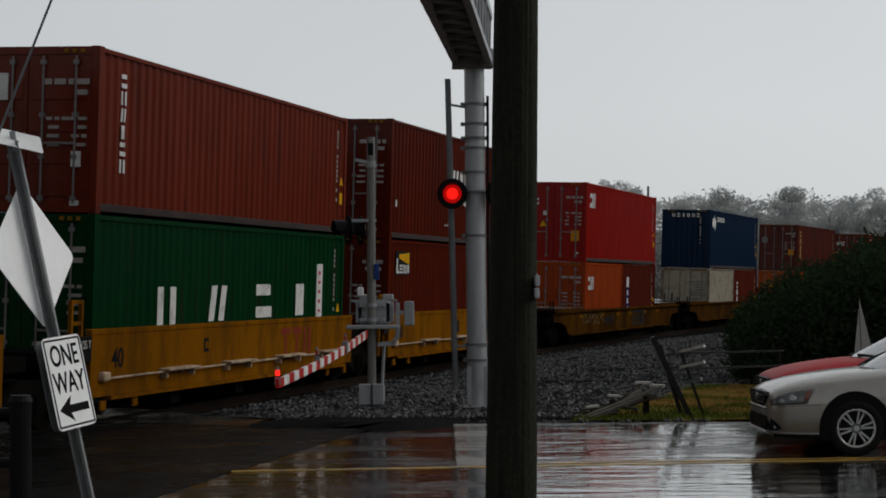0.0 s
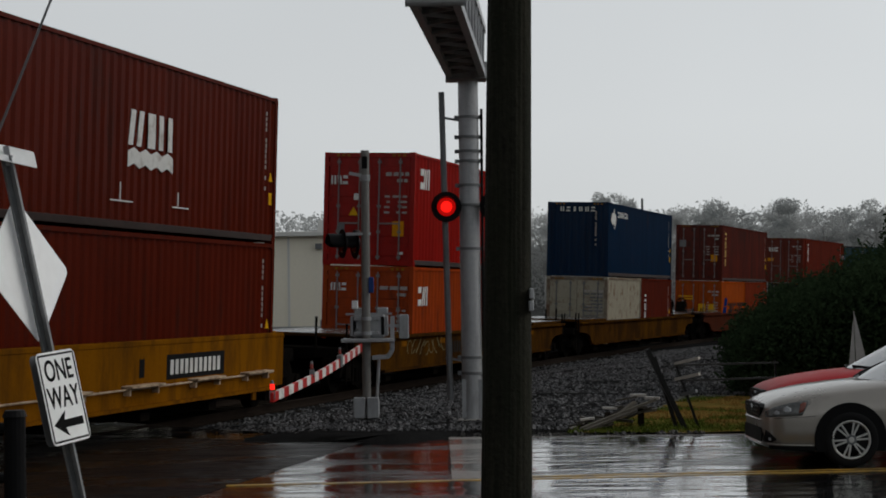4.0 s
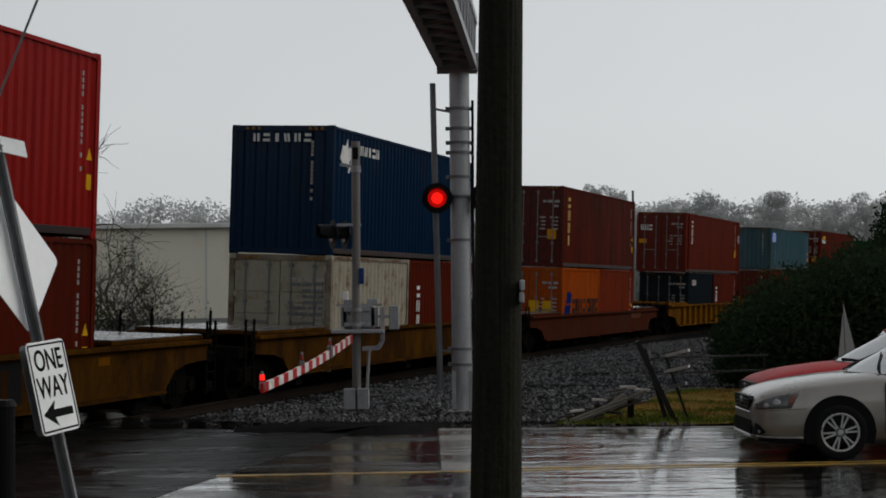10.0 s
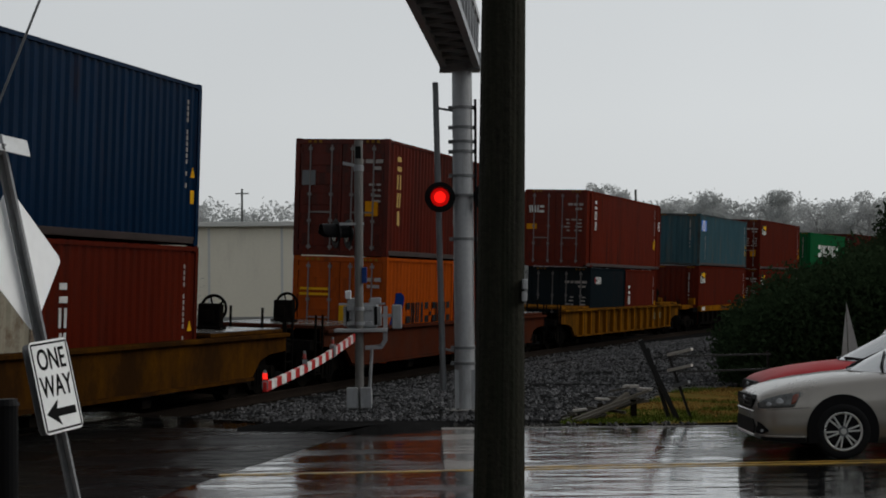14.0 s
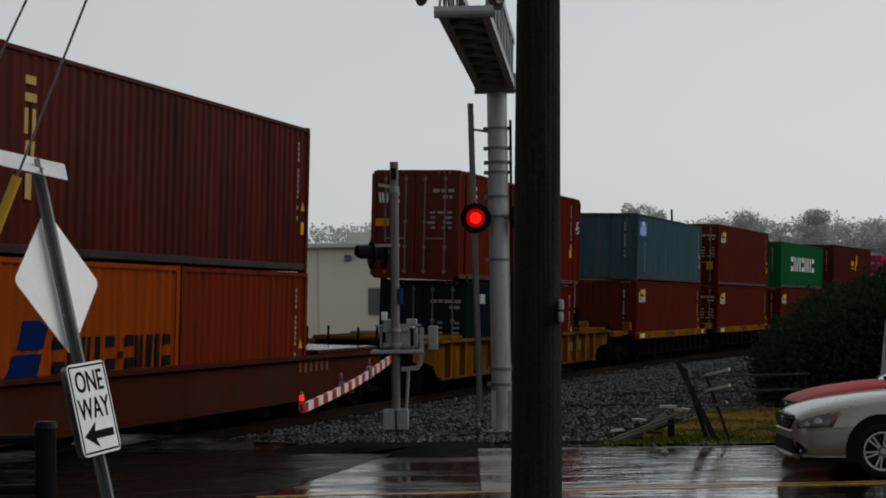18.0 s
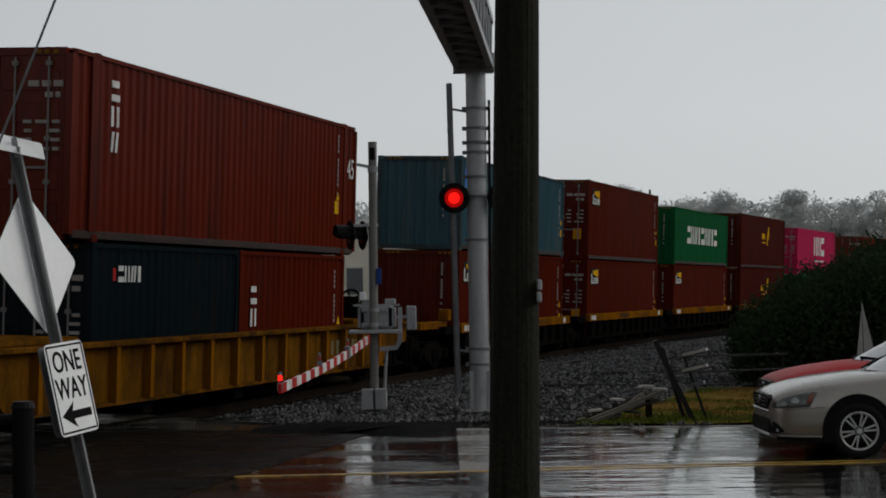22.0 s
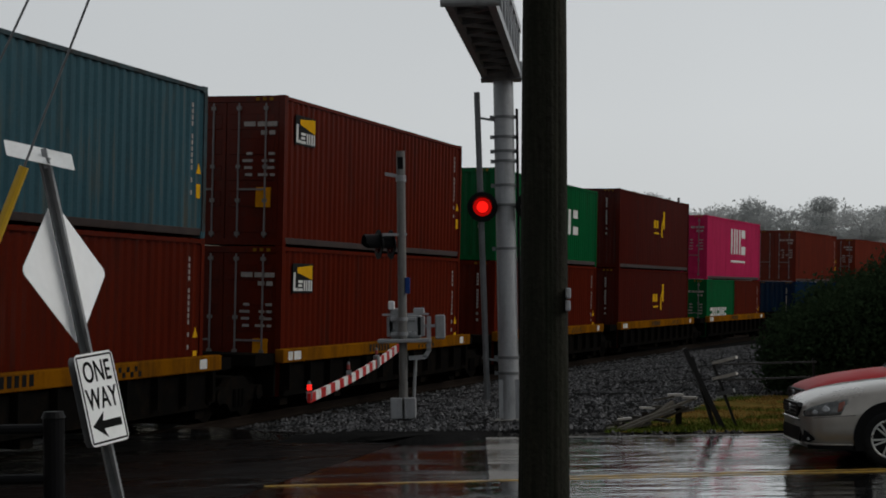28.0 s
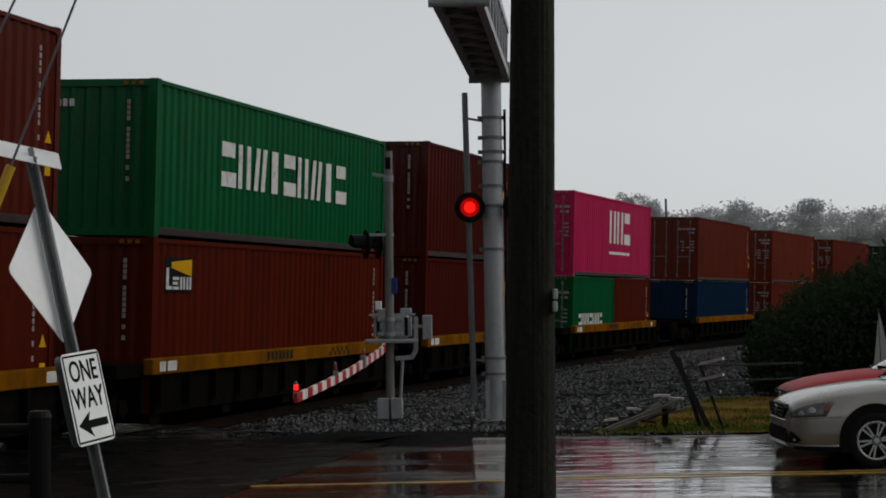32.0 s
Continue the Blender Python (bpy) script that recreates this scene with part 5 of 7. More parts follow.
while n < 26000:
    x, y = 1.9 + 8 * rng.random(), 25.3 + 9.2 * rng.random() ** 1.2
    patch_ = noise.noise(Vector((x * 0.7, y * 0.7, 4)))
    if not in_verge(x, y) or patch_ < -0.35 + 0.2 * rng.random():
        continue
    n += 1
    # green along the damp street edge and in patches, dry behind
    green = patch_ > 0.12 or y - far_edge(x) < 0.9 + 0.7 * rng.random()
    gv, gf = tufts["green" if green else "dry"]
    h, a, w = (0.03 if green else 0.02) + 0.05 * rng.random(), 6.283 * rng.random(), 0.006 + 0.007 * rng.random()
    dx, dy = math.cos(a), math.sin(a)
    lx, ly = 0.6 * h * rng.normal(), 0.6 * h * rng.normal()
    k = len(gv)
    gv += [(x - dx * w, y - dy * w, 0.03), (x + dx * w, y + dy * w, 0.03), (x + lx, y + ly, 0.03 + h)]
    gf.append((k, k + 1, k + 2))
for key_, label_, m_ in (("green", "short damp green grass along the street", M_GRASS), ("dry", "short dry winter grass", M_STRAW)):
    me = bpy.data.meshes.new("grass_blades")
    me.from_pydata(tufts[key_][0], [], tufts[key_][1])
    me.materials.append(m_)
    tagged(new("grass_blades", me), label_, "grass", kind="stuff")


# ---- leaves, bushes, trees ----
def leaf_cloud(blobs, count, size, seed, flat=0.0):
    """Leaves in and on a heap of ellipsoids (x, y, z, rx, ry, rz): verts and faces."""
    rng = np.random.default_rng(seed)
    vol = np.array([b[3] * b[4] * b[5] for b in blobs]) ** 0.67
    pick = rng.choice(len(blobs), count, p=vol / vol.sum())
    B = np.array(blobs)[pick]
    d = rng.normal(size=(count, 3))
    d /= np.linalg.norm(d, axis=1)[:, None]
    r = (0.45 + 0.55 * rng.random(count) ** 0.5 + 0.10 * rng.normal(size=count))[:, None]
    c = B[:, :3] + d * r * B[:, 3:]
    a = rng.normal(size=(count, 3))
    a /= np.linalg.norm(a, axis=1)[:, None]
    b = np.cross(a, rng.normal(size=(count, 3)))
    b /= np.linalg.norm(b, axis=1)[:, None]
    s = (size[0] + (size[1] - size[0]) * rng.random(count))[:, None]
    v = np.stack([c - a * s, c - b * s * 0.45, c + a * s, c + b * s * 0.45], 1).reshape(-1, 3)
    f = np.arange(count * 4).reshape(-1, 4)
    return v, f


def leaf_part(name, v, f, material, parent, label=""):
    me = bpy.data.meshes.new(name)
    me.from_pydata(v.tolist(), [], f.tolist())
    me.materials.append(material)
    o = new(name, me)
    o.parent = parent
    if label:
        o["label"] = label
    return o


M_BUSH = m_island("bush_leaf", (0.028, 0.046, 0.022), 0.72, 1.28, 0.9, spec=0.0, thin=0.35)
M_SPRIG = m_island("sprig_leaf", (0.075, 0.085, 0.030), 0.5, 1.6, 0.7)
# Mist is put into these pale colours of far leaves, needles and bark.
M_HAZED_LEAF = m_island("hazed_leaf", (0.50, 0.51, 0.505), 0.92, 1.08, 0.95, spec=0.0, thin=0.5)
M_HAZED_PINE = m_island("hazed_needle", (0.40, 0.415, 0.41), 0.9, 1.1, 0.95, spec=0.0, thin=0.5)
M_HAZED_BARK = mat("hazed_bark", (0.38, 0.38, 0.37), 0.9, var=0.1, scale=1, bump=0, spec=0.05)


def branching(verts, faces, p, d, length, r, depth, rng, spread=0.55):
    """A limb and its twigs, as tapered five-sided bars that bend."""
    segs = 3
    pts = [Vector(p)]
    dd = Vector(d).normalized()
    for i in range(segs):
        dd = (dd + Vector(rng.normal(scale=0.14, size=3))).normalized()
        pts.append(pts[-1] + dd * length / segs)
    ring = None
    for i, q in enumerate(pts):
        rr = r * (1 - 0.45 * i / segs)
        ax = (pts[min(i + 1, segs)] - pts[max(i - 1, 0)]).normalized()
        u = ax.orthogonal().normalized()
        w = ax.cross(u)
        k = len(verts)
        for j in range(5):
            a = j * 1.2566
            verts.append(tuple(q + (u * math.cos(a) + w * math.sin(a)) * rr))
        if ring is not None:
            for j in range(5):
                faces.append((ring + j, ring + (j + 1) % 5, k + (j + 1) % 5, k + j))
        ring = k
    if depth > 0:
        for i in range(3 if depth > 1 else 4):
            at_ = pts[1 + int(rng.integers(0, segs))]
            nd = (dd + Vector(rng.normal(scale=spread, size=3)) + Vector((0, 0, 0.12))).normalized()
            branching(verts, faces, at_, nd, length * (0.55 + 0.25 * rng.random()), r * 0.5, depth - 1, rng, spread)


def bare_tree(label, x, y, height, seed, leafy=0, base=-0.05, depth=4, lean=(0, 0), thick=1.0, material=None):
    rng = np.random.default_rng(seed)
    ob = thing("tree", label, "tree", "trees beside the railway")
    ob.location = (x, y, ground_z(x, y) + base)
    v, f = [], []
    branching(v, f, (0, 0, -0.1), (lean[0], lean[1], 1), height * 0.42, 0.016 * height * thick, 0, rng)
    me = bpy.data.meshes.new("trunk")
    me.from_pydata(v, [], f)
    me.materials.append(material or M_BARK)
    o = new("trunk", me)
    o.parent = ob
    top = Vector(v[-3])
    v, f = [], []
    for i in range(6):
        start = Vector((0, 0, 0)).lerp(top, 0.45 + 0.55 * i / 5)
        a = rng.random() * 6.283
        branching(v, f, start, (math.cos(a) * 0.7 + lean[0], math.sin(a) * 0.7 + lean[1], 0.9), height * 0.30, 0.008 * height * thick, depth - 1, rng)
    me = bpy.data.meshes.new("crown")
    me.from_pydata(v, [], f)
    me.materials.append(material or M_BARK)
    o = new("crown", me)
    o.parent = ob
    o["label"] = "bare forked limbs and twigs"
    if leafy:
        bl = [(rng.normal() * height * 0.13, rng.normal() * height * 0.1, height * (0.35 + 0.3 * rng.random()), height * 0.09, height * 0.09, height * 0.09) for _ in range(7)]
        lv, lf = leaf_cloud(bl, leafy * 3, (0.025, 0.06), seed + 1)
        leaf_part("foliage", lv, lf, M_SPRIG, ob, "sparse yellow-green leaves")
    return ob


# behind the rails, before the pale building
bare_tree("tall bare winter tree with thin forked twigs", -11.9, 50, 8.6, 21, leafy=260)
bare_tree("bare winter tree with a few leaves", -10.6, 47, 6.0, 22, leafy=420, thick=0.8)
bare_tree("thin bare sapling with a leafy top", -8.6, 48, 5.6, 23, leafy=160, thick=0.6, depth=3)
bare_tree("thin bare shrub by the tracks", -7.6, 46, 3.9, 24, leafy=60, thick=0.8, depth=4)
bare_tree("thin bare shrub by the tracks", -9.5, 45, 4.1, 25, leafy=200, thick=0.8, depth=4)
bare_tree("tall bare winter tree with thin forked twigs", -14.5, 52, 9.4, 26, leafy=200)
bare_tree("bare winter tree with a few leaves", -13.2, 46, 6.5, 27, leafy=420)

# thin brush under those trees
rng = np.random.default_rng(61)
bl = [(-15.5 + 0.62 * i, 46.5 + 2.2 * rng.random(), 0.7 + 0.5 * rng.random(), 0.7, 0.8, 0.8 + 0.9 * rng.random()) for i in range(14)]
lv, lf = leaf_cloud(bl, 26000, (0.02, 0.055), 62)
lv[:, 2] = np.maximum(lv[:, 2], 0.0)
tagged(leaf_part("brush", lv, lf, m_island("brush_leaf", (0.030, 0.030, 0.018), 0.5, 1.5, 0.9, spec=0.0, thin=0.3), None), "dark tangled brush under bare trees", "undergrowth", kind="stuff")
for i in range(9):
    bare_tree("thin bare shrub by the tracks", -14.6 + 0.85 * i + 0.3 * rng.normal(), 45.5 + 3 * rng.random(), 2.6 + 1.6 * rng.random(), 300 + i, leafy=40, thick=0.7, depth=4)

# the dark evergreen mass on the verge
bush = thing("bush", "large dark evergreen bush at the end of the verge", "bush")
bush.location = (8.9, 36.0, 0)
blobs = [(-1.9, -1.0, 0.75, 1.1, 1.2, 0.95), (-2.1, 0.3, 0.9, 0.9, 1.2, 0.9), (-1.0, -1.2, 1.1, 1.4, 1.2, 1.15), (-0.9, 0.6, 1.4, 1.4, 1.4, 1.1), (0.2, -1.3, 1.4, 1.5, 1.3, 1.3), (0.6, 0.4, 1.8, 1.6, 1.5, 1.25), (1.7, -1.2, 1.5, 1.5, 1.4, 1.5), (2.0, 0.6, 2.15, 1.5, 1.5, 1.45), (3.2, -0.8, 1.7, 1.6, 1.5, 1.7), (4.6, 0.0, 1.9, 1.8, 1.6, 1.9), (2.8, 0.8, 2.7, 1.1, 1.2, 1.2), (3.8, 0.6, 3.2, 1.3, 1.2, 1.5), (-2.3, -0.7, 0.4, 0.8, 1.0, 0.6), (1.5, 1.0, 3.0, 0.85, 0.9, 1.25)]
lv, lf = leaf_cloud(blobs, 165000, (0.035, 0.08), 31)
lv[:, 2] = np.maximum(lv[:, 2], 0.02)
leaf_part("foliage", lv, lf, M_BUSH, bush)
for k, (bx, by) in enumerate(((-2.0, -0.3), (-0.5, 0), (1.2, -0.2), (2.8, 0.1), (4.2, 0))):
    v, f = [], []
    branching(v, f, (bx, by, -0.05), (0.1 * (k - 2), 0, 1), 0.8, 0.07, 2, np.random.default_rng(50 + k))
    me = bpy.data.meshes.new("stem")
    me.from_pydata(v, [], f)
    me.materials.append(M_BARK)
    o = new("stem", me)
    o.parent = bush


def leafy_tree(label, x, y, height, width, seed, pine=False, count=5200, base=0.0, leaf=(0.07, 0.17), material=None):
    rng = np.random.default_rng(seed)
    ob = thing("tree", label, "tree", "far trees behind the railway")
    ob.location = (x, y, base)
    v, f = [], []
    branching(v, f, (0, 0, -0.2), (0.03 * rng.normal(), 0, 1), height * 0.8, height * 0.022, 0, rng)
    for i in range(7):
        a = rng.random() * 6.283
        branching(v, f, (0, 0, height * (0.42 + 0.05 * i)), (math.cos(a), math.sin(a), 0.3), width * 0.36, height * 0.009, 1, rng)
    me = bpy.data.meshes.new("trunk")
    me.from_pydata(v, [], f)
    me.materials.append(M_HAZED_BARK)
    o = new("trunk", me)
    o.parent = ob
    bl = []
    for i in range(13):
        u = rng.random()
        rr = width * 0.42 * (1.0 - 0.5 * u) * (0.35 + 0.65 * rng.random())
        a = rng.random() * 6.283
        bl.append((rr * math.cos(a), rr * math.sin(a), height * (0.50 + 0.44 * u), width * (0.10 + 0.12 * rng.random()), width * 0.17, height * (0.035 + 0.04 * rng.random())))
    lv, lf = leaf_cloud(bl, count, leaf, seed + 5)
    leaf_part("crown", lv, lf, material or (M_HAZED_PINE if pine else M_HAZED_LEAF), ob)
    return ob


rng = np.random.default_rng(77)
for i in range(30):
    x = -62 + i * 4.6 + 1.5 * rng.normal()
    leafy_tree("winter tree in the distance, greyed by painted mist" if i % 3 else "pine in the distance, greyed by painted mist", x, 190 + 14 * rng.random(), 11.6 + 2.2 * rng.random() + max(0, (x - 40) * 0.05) - (1.3 if x < 8 else 0), 6.5 + 2.5 * rng.random(), 100 + i, pine=i % 3 == 0, base=-0.3)
for x, y, h, w, p in ((18.5, 188, 14.6, 6.0, False), (21.5, 188, 14.2, 6.0, False), (29.5, 186, 12.8, 7.0, True), (36.8, 186, 12.9, 7.5, True), (47.5, 186, 12.9, 6.5, False), (54, 186, 14.2, 8, True)):
    leafy_tree("tall pine over the misty wood" if p else "tall thin tree over the misty wood", x, y, h - (0.6 if x < 25 else -0.15), w, int(x * 7 + 900), pine=p, count=6000, base=-0.3)
# the far wood, one mass; mist is painted into its grey leaves
v_all, f_all = [], []
rng = np.random.default_rng(5)
bl = []
for i in range(150):
    x = -120 + i * 1.7
    hgt = 12.6 + 1.4 * noise.noise(Vector((x * 0.05, 2, 0))) + 1.2 * noise.noise(Vector((x * 0.2, 7, 0))) + max(0, (x - 45) * 0.05)
    for z in (0.25, 0.55, 0.85):
        bl.append((x, 214 + 6 * rng.normal(), hgt * z, 2.6, 3.0, hgt * 0.19))
lv, lf = leaf_cloud(bl, 200000, (0.14, 0.32), 6)
leaf = leaf_part("far_wood", lv, lf, M_HAZED_LEAF, None)
tagged(leaf, "belt of winter woodland on the skyline, greyed by painted mist", "woodland", kind="stuff")
# Unseen belt of trees, added to block low sky and darken reflections.
bl = []
for i in range(200):
    a = math.radians(100 + 1.72 * i)
    rad = 75 + 12 * rng.random()
    for z in (0.2, 0.5, 0.8):
        bl.append((rad * math.cos(a), rad * math.sin(a) - 10, 13 * z, 3.2, 3.2, 3.0))
bl = [b for b in bl if b[1] < 5 or b[0] > 0.45 * b[1] + 4]
lv, lf = leaf_cloud(bl, 26000, (0.5, 1.1), 7)
leaf = leaf_part("wood_behind", lv, lf, m_island("unseen_belt_leaf", (0.055, 0.06, 0.045), 0.7, 1.3, 0.9, spec=0.0, thin=0.3), None)
tagged(leaf, "unseen dark belt of trees added to cut low skylight and darken reflections", "woodland", kind="stuff")

# a solid rise added to close gaps in the wood, haze in its colour
bm = bmesh.new()
prev = None
for i in range(101):
    x = -300 + i * 6.0
    h = 9.6 + 1.2 * noise.noise(Vector((x * 0.03, 0, 9))) + 0.8 * noise.noise(Vector((x * 0.15, 0, 3)))
    cur = [bm.verts.new((x, 215, -0.5)), bm.verts.new((x, 217, h * 0.7)), bm.verts.new((x, 221, h)), bm.verts.new((x, 260, h * 1.05)), bm.verts.new((x, 300, -0.5))]
    if prev:
        for k in range(4):
            bm.faces.new((prev[k], cur[k], cur[k + 1], prev[k + 1]))
    prev = cur
tagged(put("backdrop", bm, mat("hazed_rise", (0.22, 0.225, 0.22), 0.95, var=0.3, scale=0.25, fine=2.5, bump=0.6, spec=0.05), smooth=True), "solid rise added behind the far wood, mist painted into its grey", "woodland", kind="structure")

# ---- pale industrial building beyond the rails ----
bld = thing("industrial_building", "long low beige metal-clad building with a pale eave", "building")
bld.location = (0, 80, 0)
X0, X1, DEPTH, EAVE = -46.0, 2.6, 24.0, 5.15
for nm, a in (("front_wall", (X0, X1, 0, 0.25)), ("back_wall", (X0, X1, DEPTH - 0.25, DEPTH)), ("end_wall", (X0, X0 + 0.25, 0.25, DEPTH - 0.25)), ("end_wall", (X1 - 0.25, X1, 0.25, DEPTH - 0.25))):
    bm = bmesh.new()
    box(bm, a[0], a[1], a[2], a[3], -0.4, EAVE)
    part(nm, bm, M_WALL, bld)
bm = bmesh.new()
prism(bm, [(-0.3, EAVE), (DEPTH / 2, EAVE + 0.5), (DEPTH + 0.3, EAVE), (DEPTH + 0.3, EAVE + 0.1), (DEPTH / 2, EAVE + 0.62), (-0.3, EAVE + 0.1)], X0 - 0.2, X1 + 0.2, "x")
part("roof", bm, M_ROOF, bld)
bm = bmesh.new()
box(bm, X0 - 0.2, X1 + 0.2, -0.42, -0.31, EAVE - 0.06, EAVE + 0.16, 0.02)
part("eave_trim", bm, M_TRIM, bld, "pale eave gutter")
bm = bmesh.new()
box(bm, X0, X1, -0.03, -0.002, -0.4, 0.95)
part("base_course", bm, mat("base_grey", (0.25, 0.25, 0.24), 0.7, var=0.12, scale=0.6), bld, "grey base course")
i = 0
x = X0 + 2.3
while x < X1 - 1:
    shared("panel_seam", "seam", lambda bm: box(bm, -0.05, 0.05, -0.045, -0.002, 0.95, EAVE - 0.1), M_TRIM, bld, loc=(x, 0, 0))
    x += 3.35
bm = bmesh.new()
box(bm, -4.55, -3.80, -0.05, -0.002, 2.0, 3.2)
w = part("window", bm, M_STEEL_DARK, bld, "small dark window")
bm = bmesh.new()
box(bm, -4.61, -3.74, -0.07, -0.052, 3.2, 3.27)
part("lintel", bm, M_TRIM, w)
bm = bmesh.new()
box(bm, -5.6, -5.3, -0.3, -0.002, 4.5, 4.75)
part("wall_lamp", bm, M_STEEL_DARK, bld)
bm = bmesh.new()
box(bm, -5.9, -4.6, 6, 7, EAVE + 0.3, EAVE + 0.95, 0.03)
part("roof_vent", bm, M_TRIM, bld)
bm = bmesh.new()
box(bm, -8.2, -7.0, -3.4, -2.0, 0.35, 1.3, 0.05)
box(bm, -8.1, -7.1, -3.3, -2.1, -0.1, 0.35)
tagged(part("utility_cabinet", bm, M_STEEL_DARK, None), "dark utility cabinet before the pale building", "cabinet").location = (3, 80, 0)

for x, y, h in ((-19.5, 180, 12.9), (18.0, 152, 10.8)):
    ob = thing("power_pole", "thin timber power pole in the misty distance", "utility pole", "far power poles")
    ob.location = (x, y, 0)
    bm = bmesh.new()
    rod(bm, (0, 0, -0.5), (0, 0, h), 0.16, 0.10, 8)
    part("pole", bm, M_FAR_DARK, ob)
    if x < 0:
        bm = bmesh.new()
        beam(bm, (-0.7, 0, h - 0.5), (0.7, 0, h - 0.5), 0.10, 0.12)
        part("crossarm", bm, M_FAR_DARK, ob)

# ---- crossing gate ----
GX, GY, GZ = -1.19, 28.5, 0.05
gate = thing("crossing_gate", "grey steel crossing gate with its striped arm lowered", "crossing gate")
gate.location = (GX, GY, 0)
bm = bmesh.new()
rod(bm, (0, 0, GZ + 0.05), (0.02, 0, 4.5), 0.070, n=18)
part("mast", bm, mat("weathered_mast", (0.17, 0.165, 0.155), 0.55, metal=0.1, var=0.25, scale=3, fine=18, bump=0.1, dirt=(0.10, 0.09, 0.08), dirt_amount=0.4, streak=(2, 2, 0.4)), gate)
bm = bmesh.new()
box(bm, -0.2, 0.2, -0.2, 0.2, 0.0, 0.06)
part("foundation_plate", bm, M_CONCRETE, gate)
for sx in (-1, 1):
    bm = bmesh.new()
    box(bm, sx * 0.11 - 0.095, sx * 0.11 + 0.095, -0.2, -0.06, 0.12, 0.46, 0.012)
    box(bm, sx * 0.11 - 0.095, sx * 0.11 + 0.095, -0.07, 0.16, 0.16, 0.42, 0.012)
    part("base_casting", bm, M_STEEL, gate)
for sx in (-1, 1):
    for sy in (-1, 1):
        bm = bmesh.new()
        rod(bm, (sx * 0.15, sy * 0.15, 0.05), (sx * 0.15, sy * 0.15, 0.16), 0.018, n=6)
        part("anchor_bolt", bm, M_STEEL_DARK, gate)
bm = bmesh.new()
box(bm, -0.28, 0.24, -0.34, 0.12, 1.42, 1.82, 0.03)
mech = part("mechanism_case", bm, M_STEEL, gate, "grey cast gate mechanism")
mech.location = (0.07, 0.42, 0)
for z in (1.50, 1.74):
    bm = bmesh.new()
    rod(bm, (0.01, 0, z - 0.03), (0.01, 0, z + 0.03), 0.085, n=16)
    box(bm, -0.20, 0.22, 0.03, 0.09, z - 0.03, z + 0.03, 0.008)
    part("mast_clamp", bm, M_STEEL, gate)
for a in ((-0.33, -0.28, -0.3, 0.05, 1.45, 1.78), (0.24, 0.29, -0.3, 0.05, 1.45, 1.78), (-0.2, -0.02, -0.355, -0.34, 1.48, 1.74)):
    bm = bmesh.new()
    box(bm, *a, 0.008)
    part("cover", bm, M_STEEL, mech)
for x in (-0.255, 0.205):
    bm = bmesh.new()
    box(bm, x - 0.028, x + 0.028, -0.352, -0.336, 1.47, 1.77)
    part("slot", bm, M_BLACK, mech)
bm = bmesh.new()
box(bm, -0.40, 0.36, -0.37, -0.345, 1.80, 1.835)
part("top_rail", bm, M_STEEL, mech)
bm = bmesh.new()
box(bm, -0.30, -0.20, -0.30, -0.20, 1.90, 2.04, 0.01)
part("junction_cap", bm, M_SIGN_BACK, mech)
for x in (-0.18, 0.2):
    bm = bmesh.new()
    box(bm, x - 0.09, x + 0.09, -0.24, -0.06, 1.82, 1.92, 0.015)
    part("terminal_box", bm, M_STEEL, mech)
for x, z in ((-0.22, 1.56), (-0.22, 1.7), (0.1, 1.52), (0.12, 1.72)):
    bm = bmesh.new()
    rod(bm, (x, -0.375, z), (x, -0.34, z), 0.025, n=8)
    part("bolt", bm, M_STEEL_DARK, mech)
bm = bmesh.new()
box(bm, -0.40, 0.46, -0.20, 0.45, 1.355, 1.415, 0.01)
part("shelf_bracket", bm, M_STEEL, gate)
bm = bmesh.new()
box(bm, 0.54, 0.70, 0.1, 0.32, 1.40, 1.80, 0.015)
part("side_box", bm, M_STEEL, gate)
bm = bmesh.new()
beam(bm, (0.34, 0.2, 1.62), (0.56, 0.2, 1.62), 0.05, 0.05)
part("side_box_arm", bm, M_STEEL, gate)
# counterweight yoke below the mechanism
bm = bmesh.new()
beam(bm, (0.44, -0.05, 1.78), (0.43, -0.05, 1.22), 0.05, 0.07)
beam(bm, (0.44, -0.05, 1.24), (0.36, -0.05, 1.11), 0.05, 0.07)
beam(bm, (0.38, -0.05, 1.12), (0.10, -0.05, 1.10), 0.05, 0.07)
part("counterweight_yoke", bm, M_STEEL, gate)
bm = bmesh.new()
rod(bm, (0.17, 0.03, 0.45), (0.21, 0.03, 1.1), 0.026, n=8)
part("conduit", bm, M_STEEL, gate)
bm = bmesh.new()
box(bm, 0.06, 0.14, -0.09, -0.02, 2.16, 2.42, 0.008)
part("blue_plate", bm, M_BLUE_PLATE, gate, "small blue emergency plate")
# bell bracket and cap at the head
bm = bmesh.new()
beam(bm, (-0.24, -0.02, 4.13), (0.1, -0.02, 4.06), 0.05, 0.05)
part("bell_bracket", bm, M_STEEL, gate)
bm = bmesh.new()
rod(bm, (0.018, 0, 4.0), (0.018, 0, 4.10), 0.085, n=14)
part("clamp", bm, M_STEEL, gate)
bm = bmesh.new()
box(bm, -0.03, 0.06, -0.075, -0.055, 4.2, 4.4)
part("head_slot", bm, M_BLACK, gate)


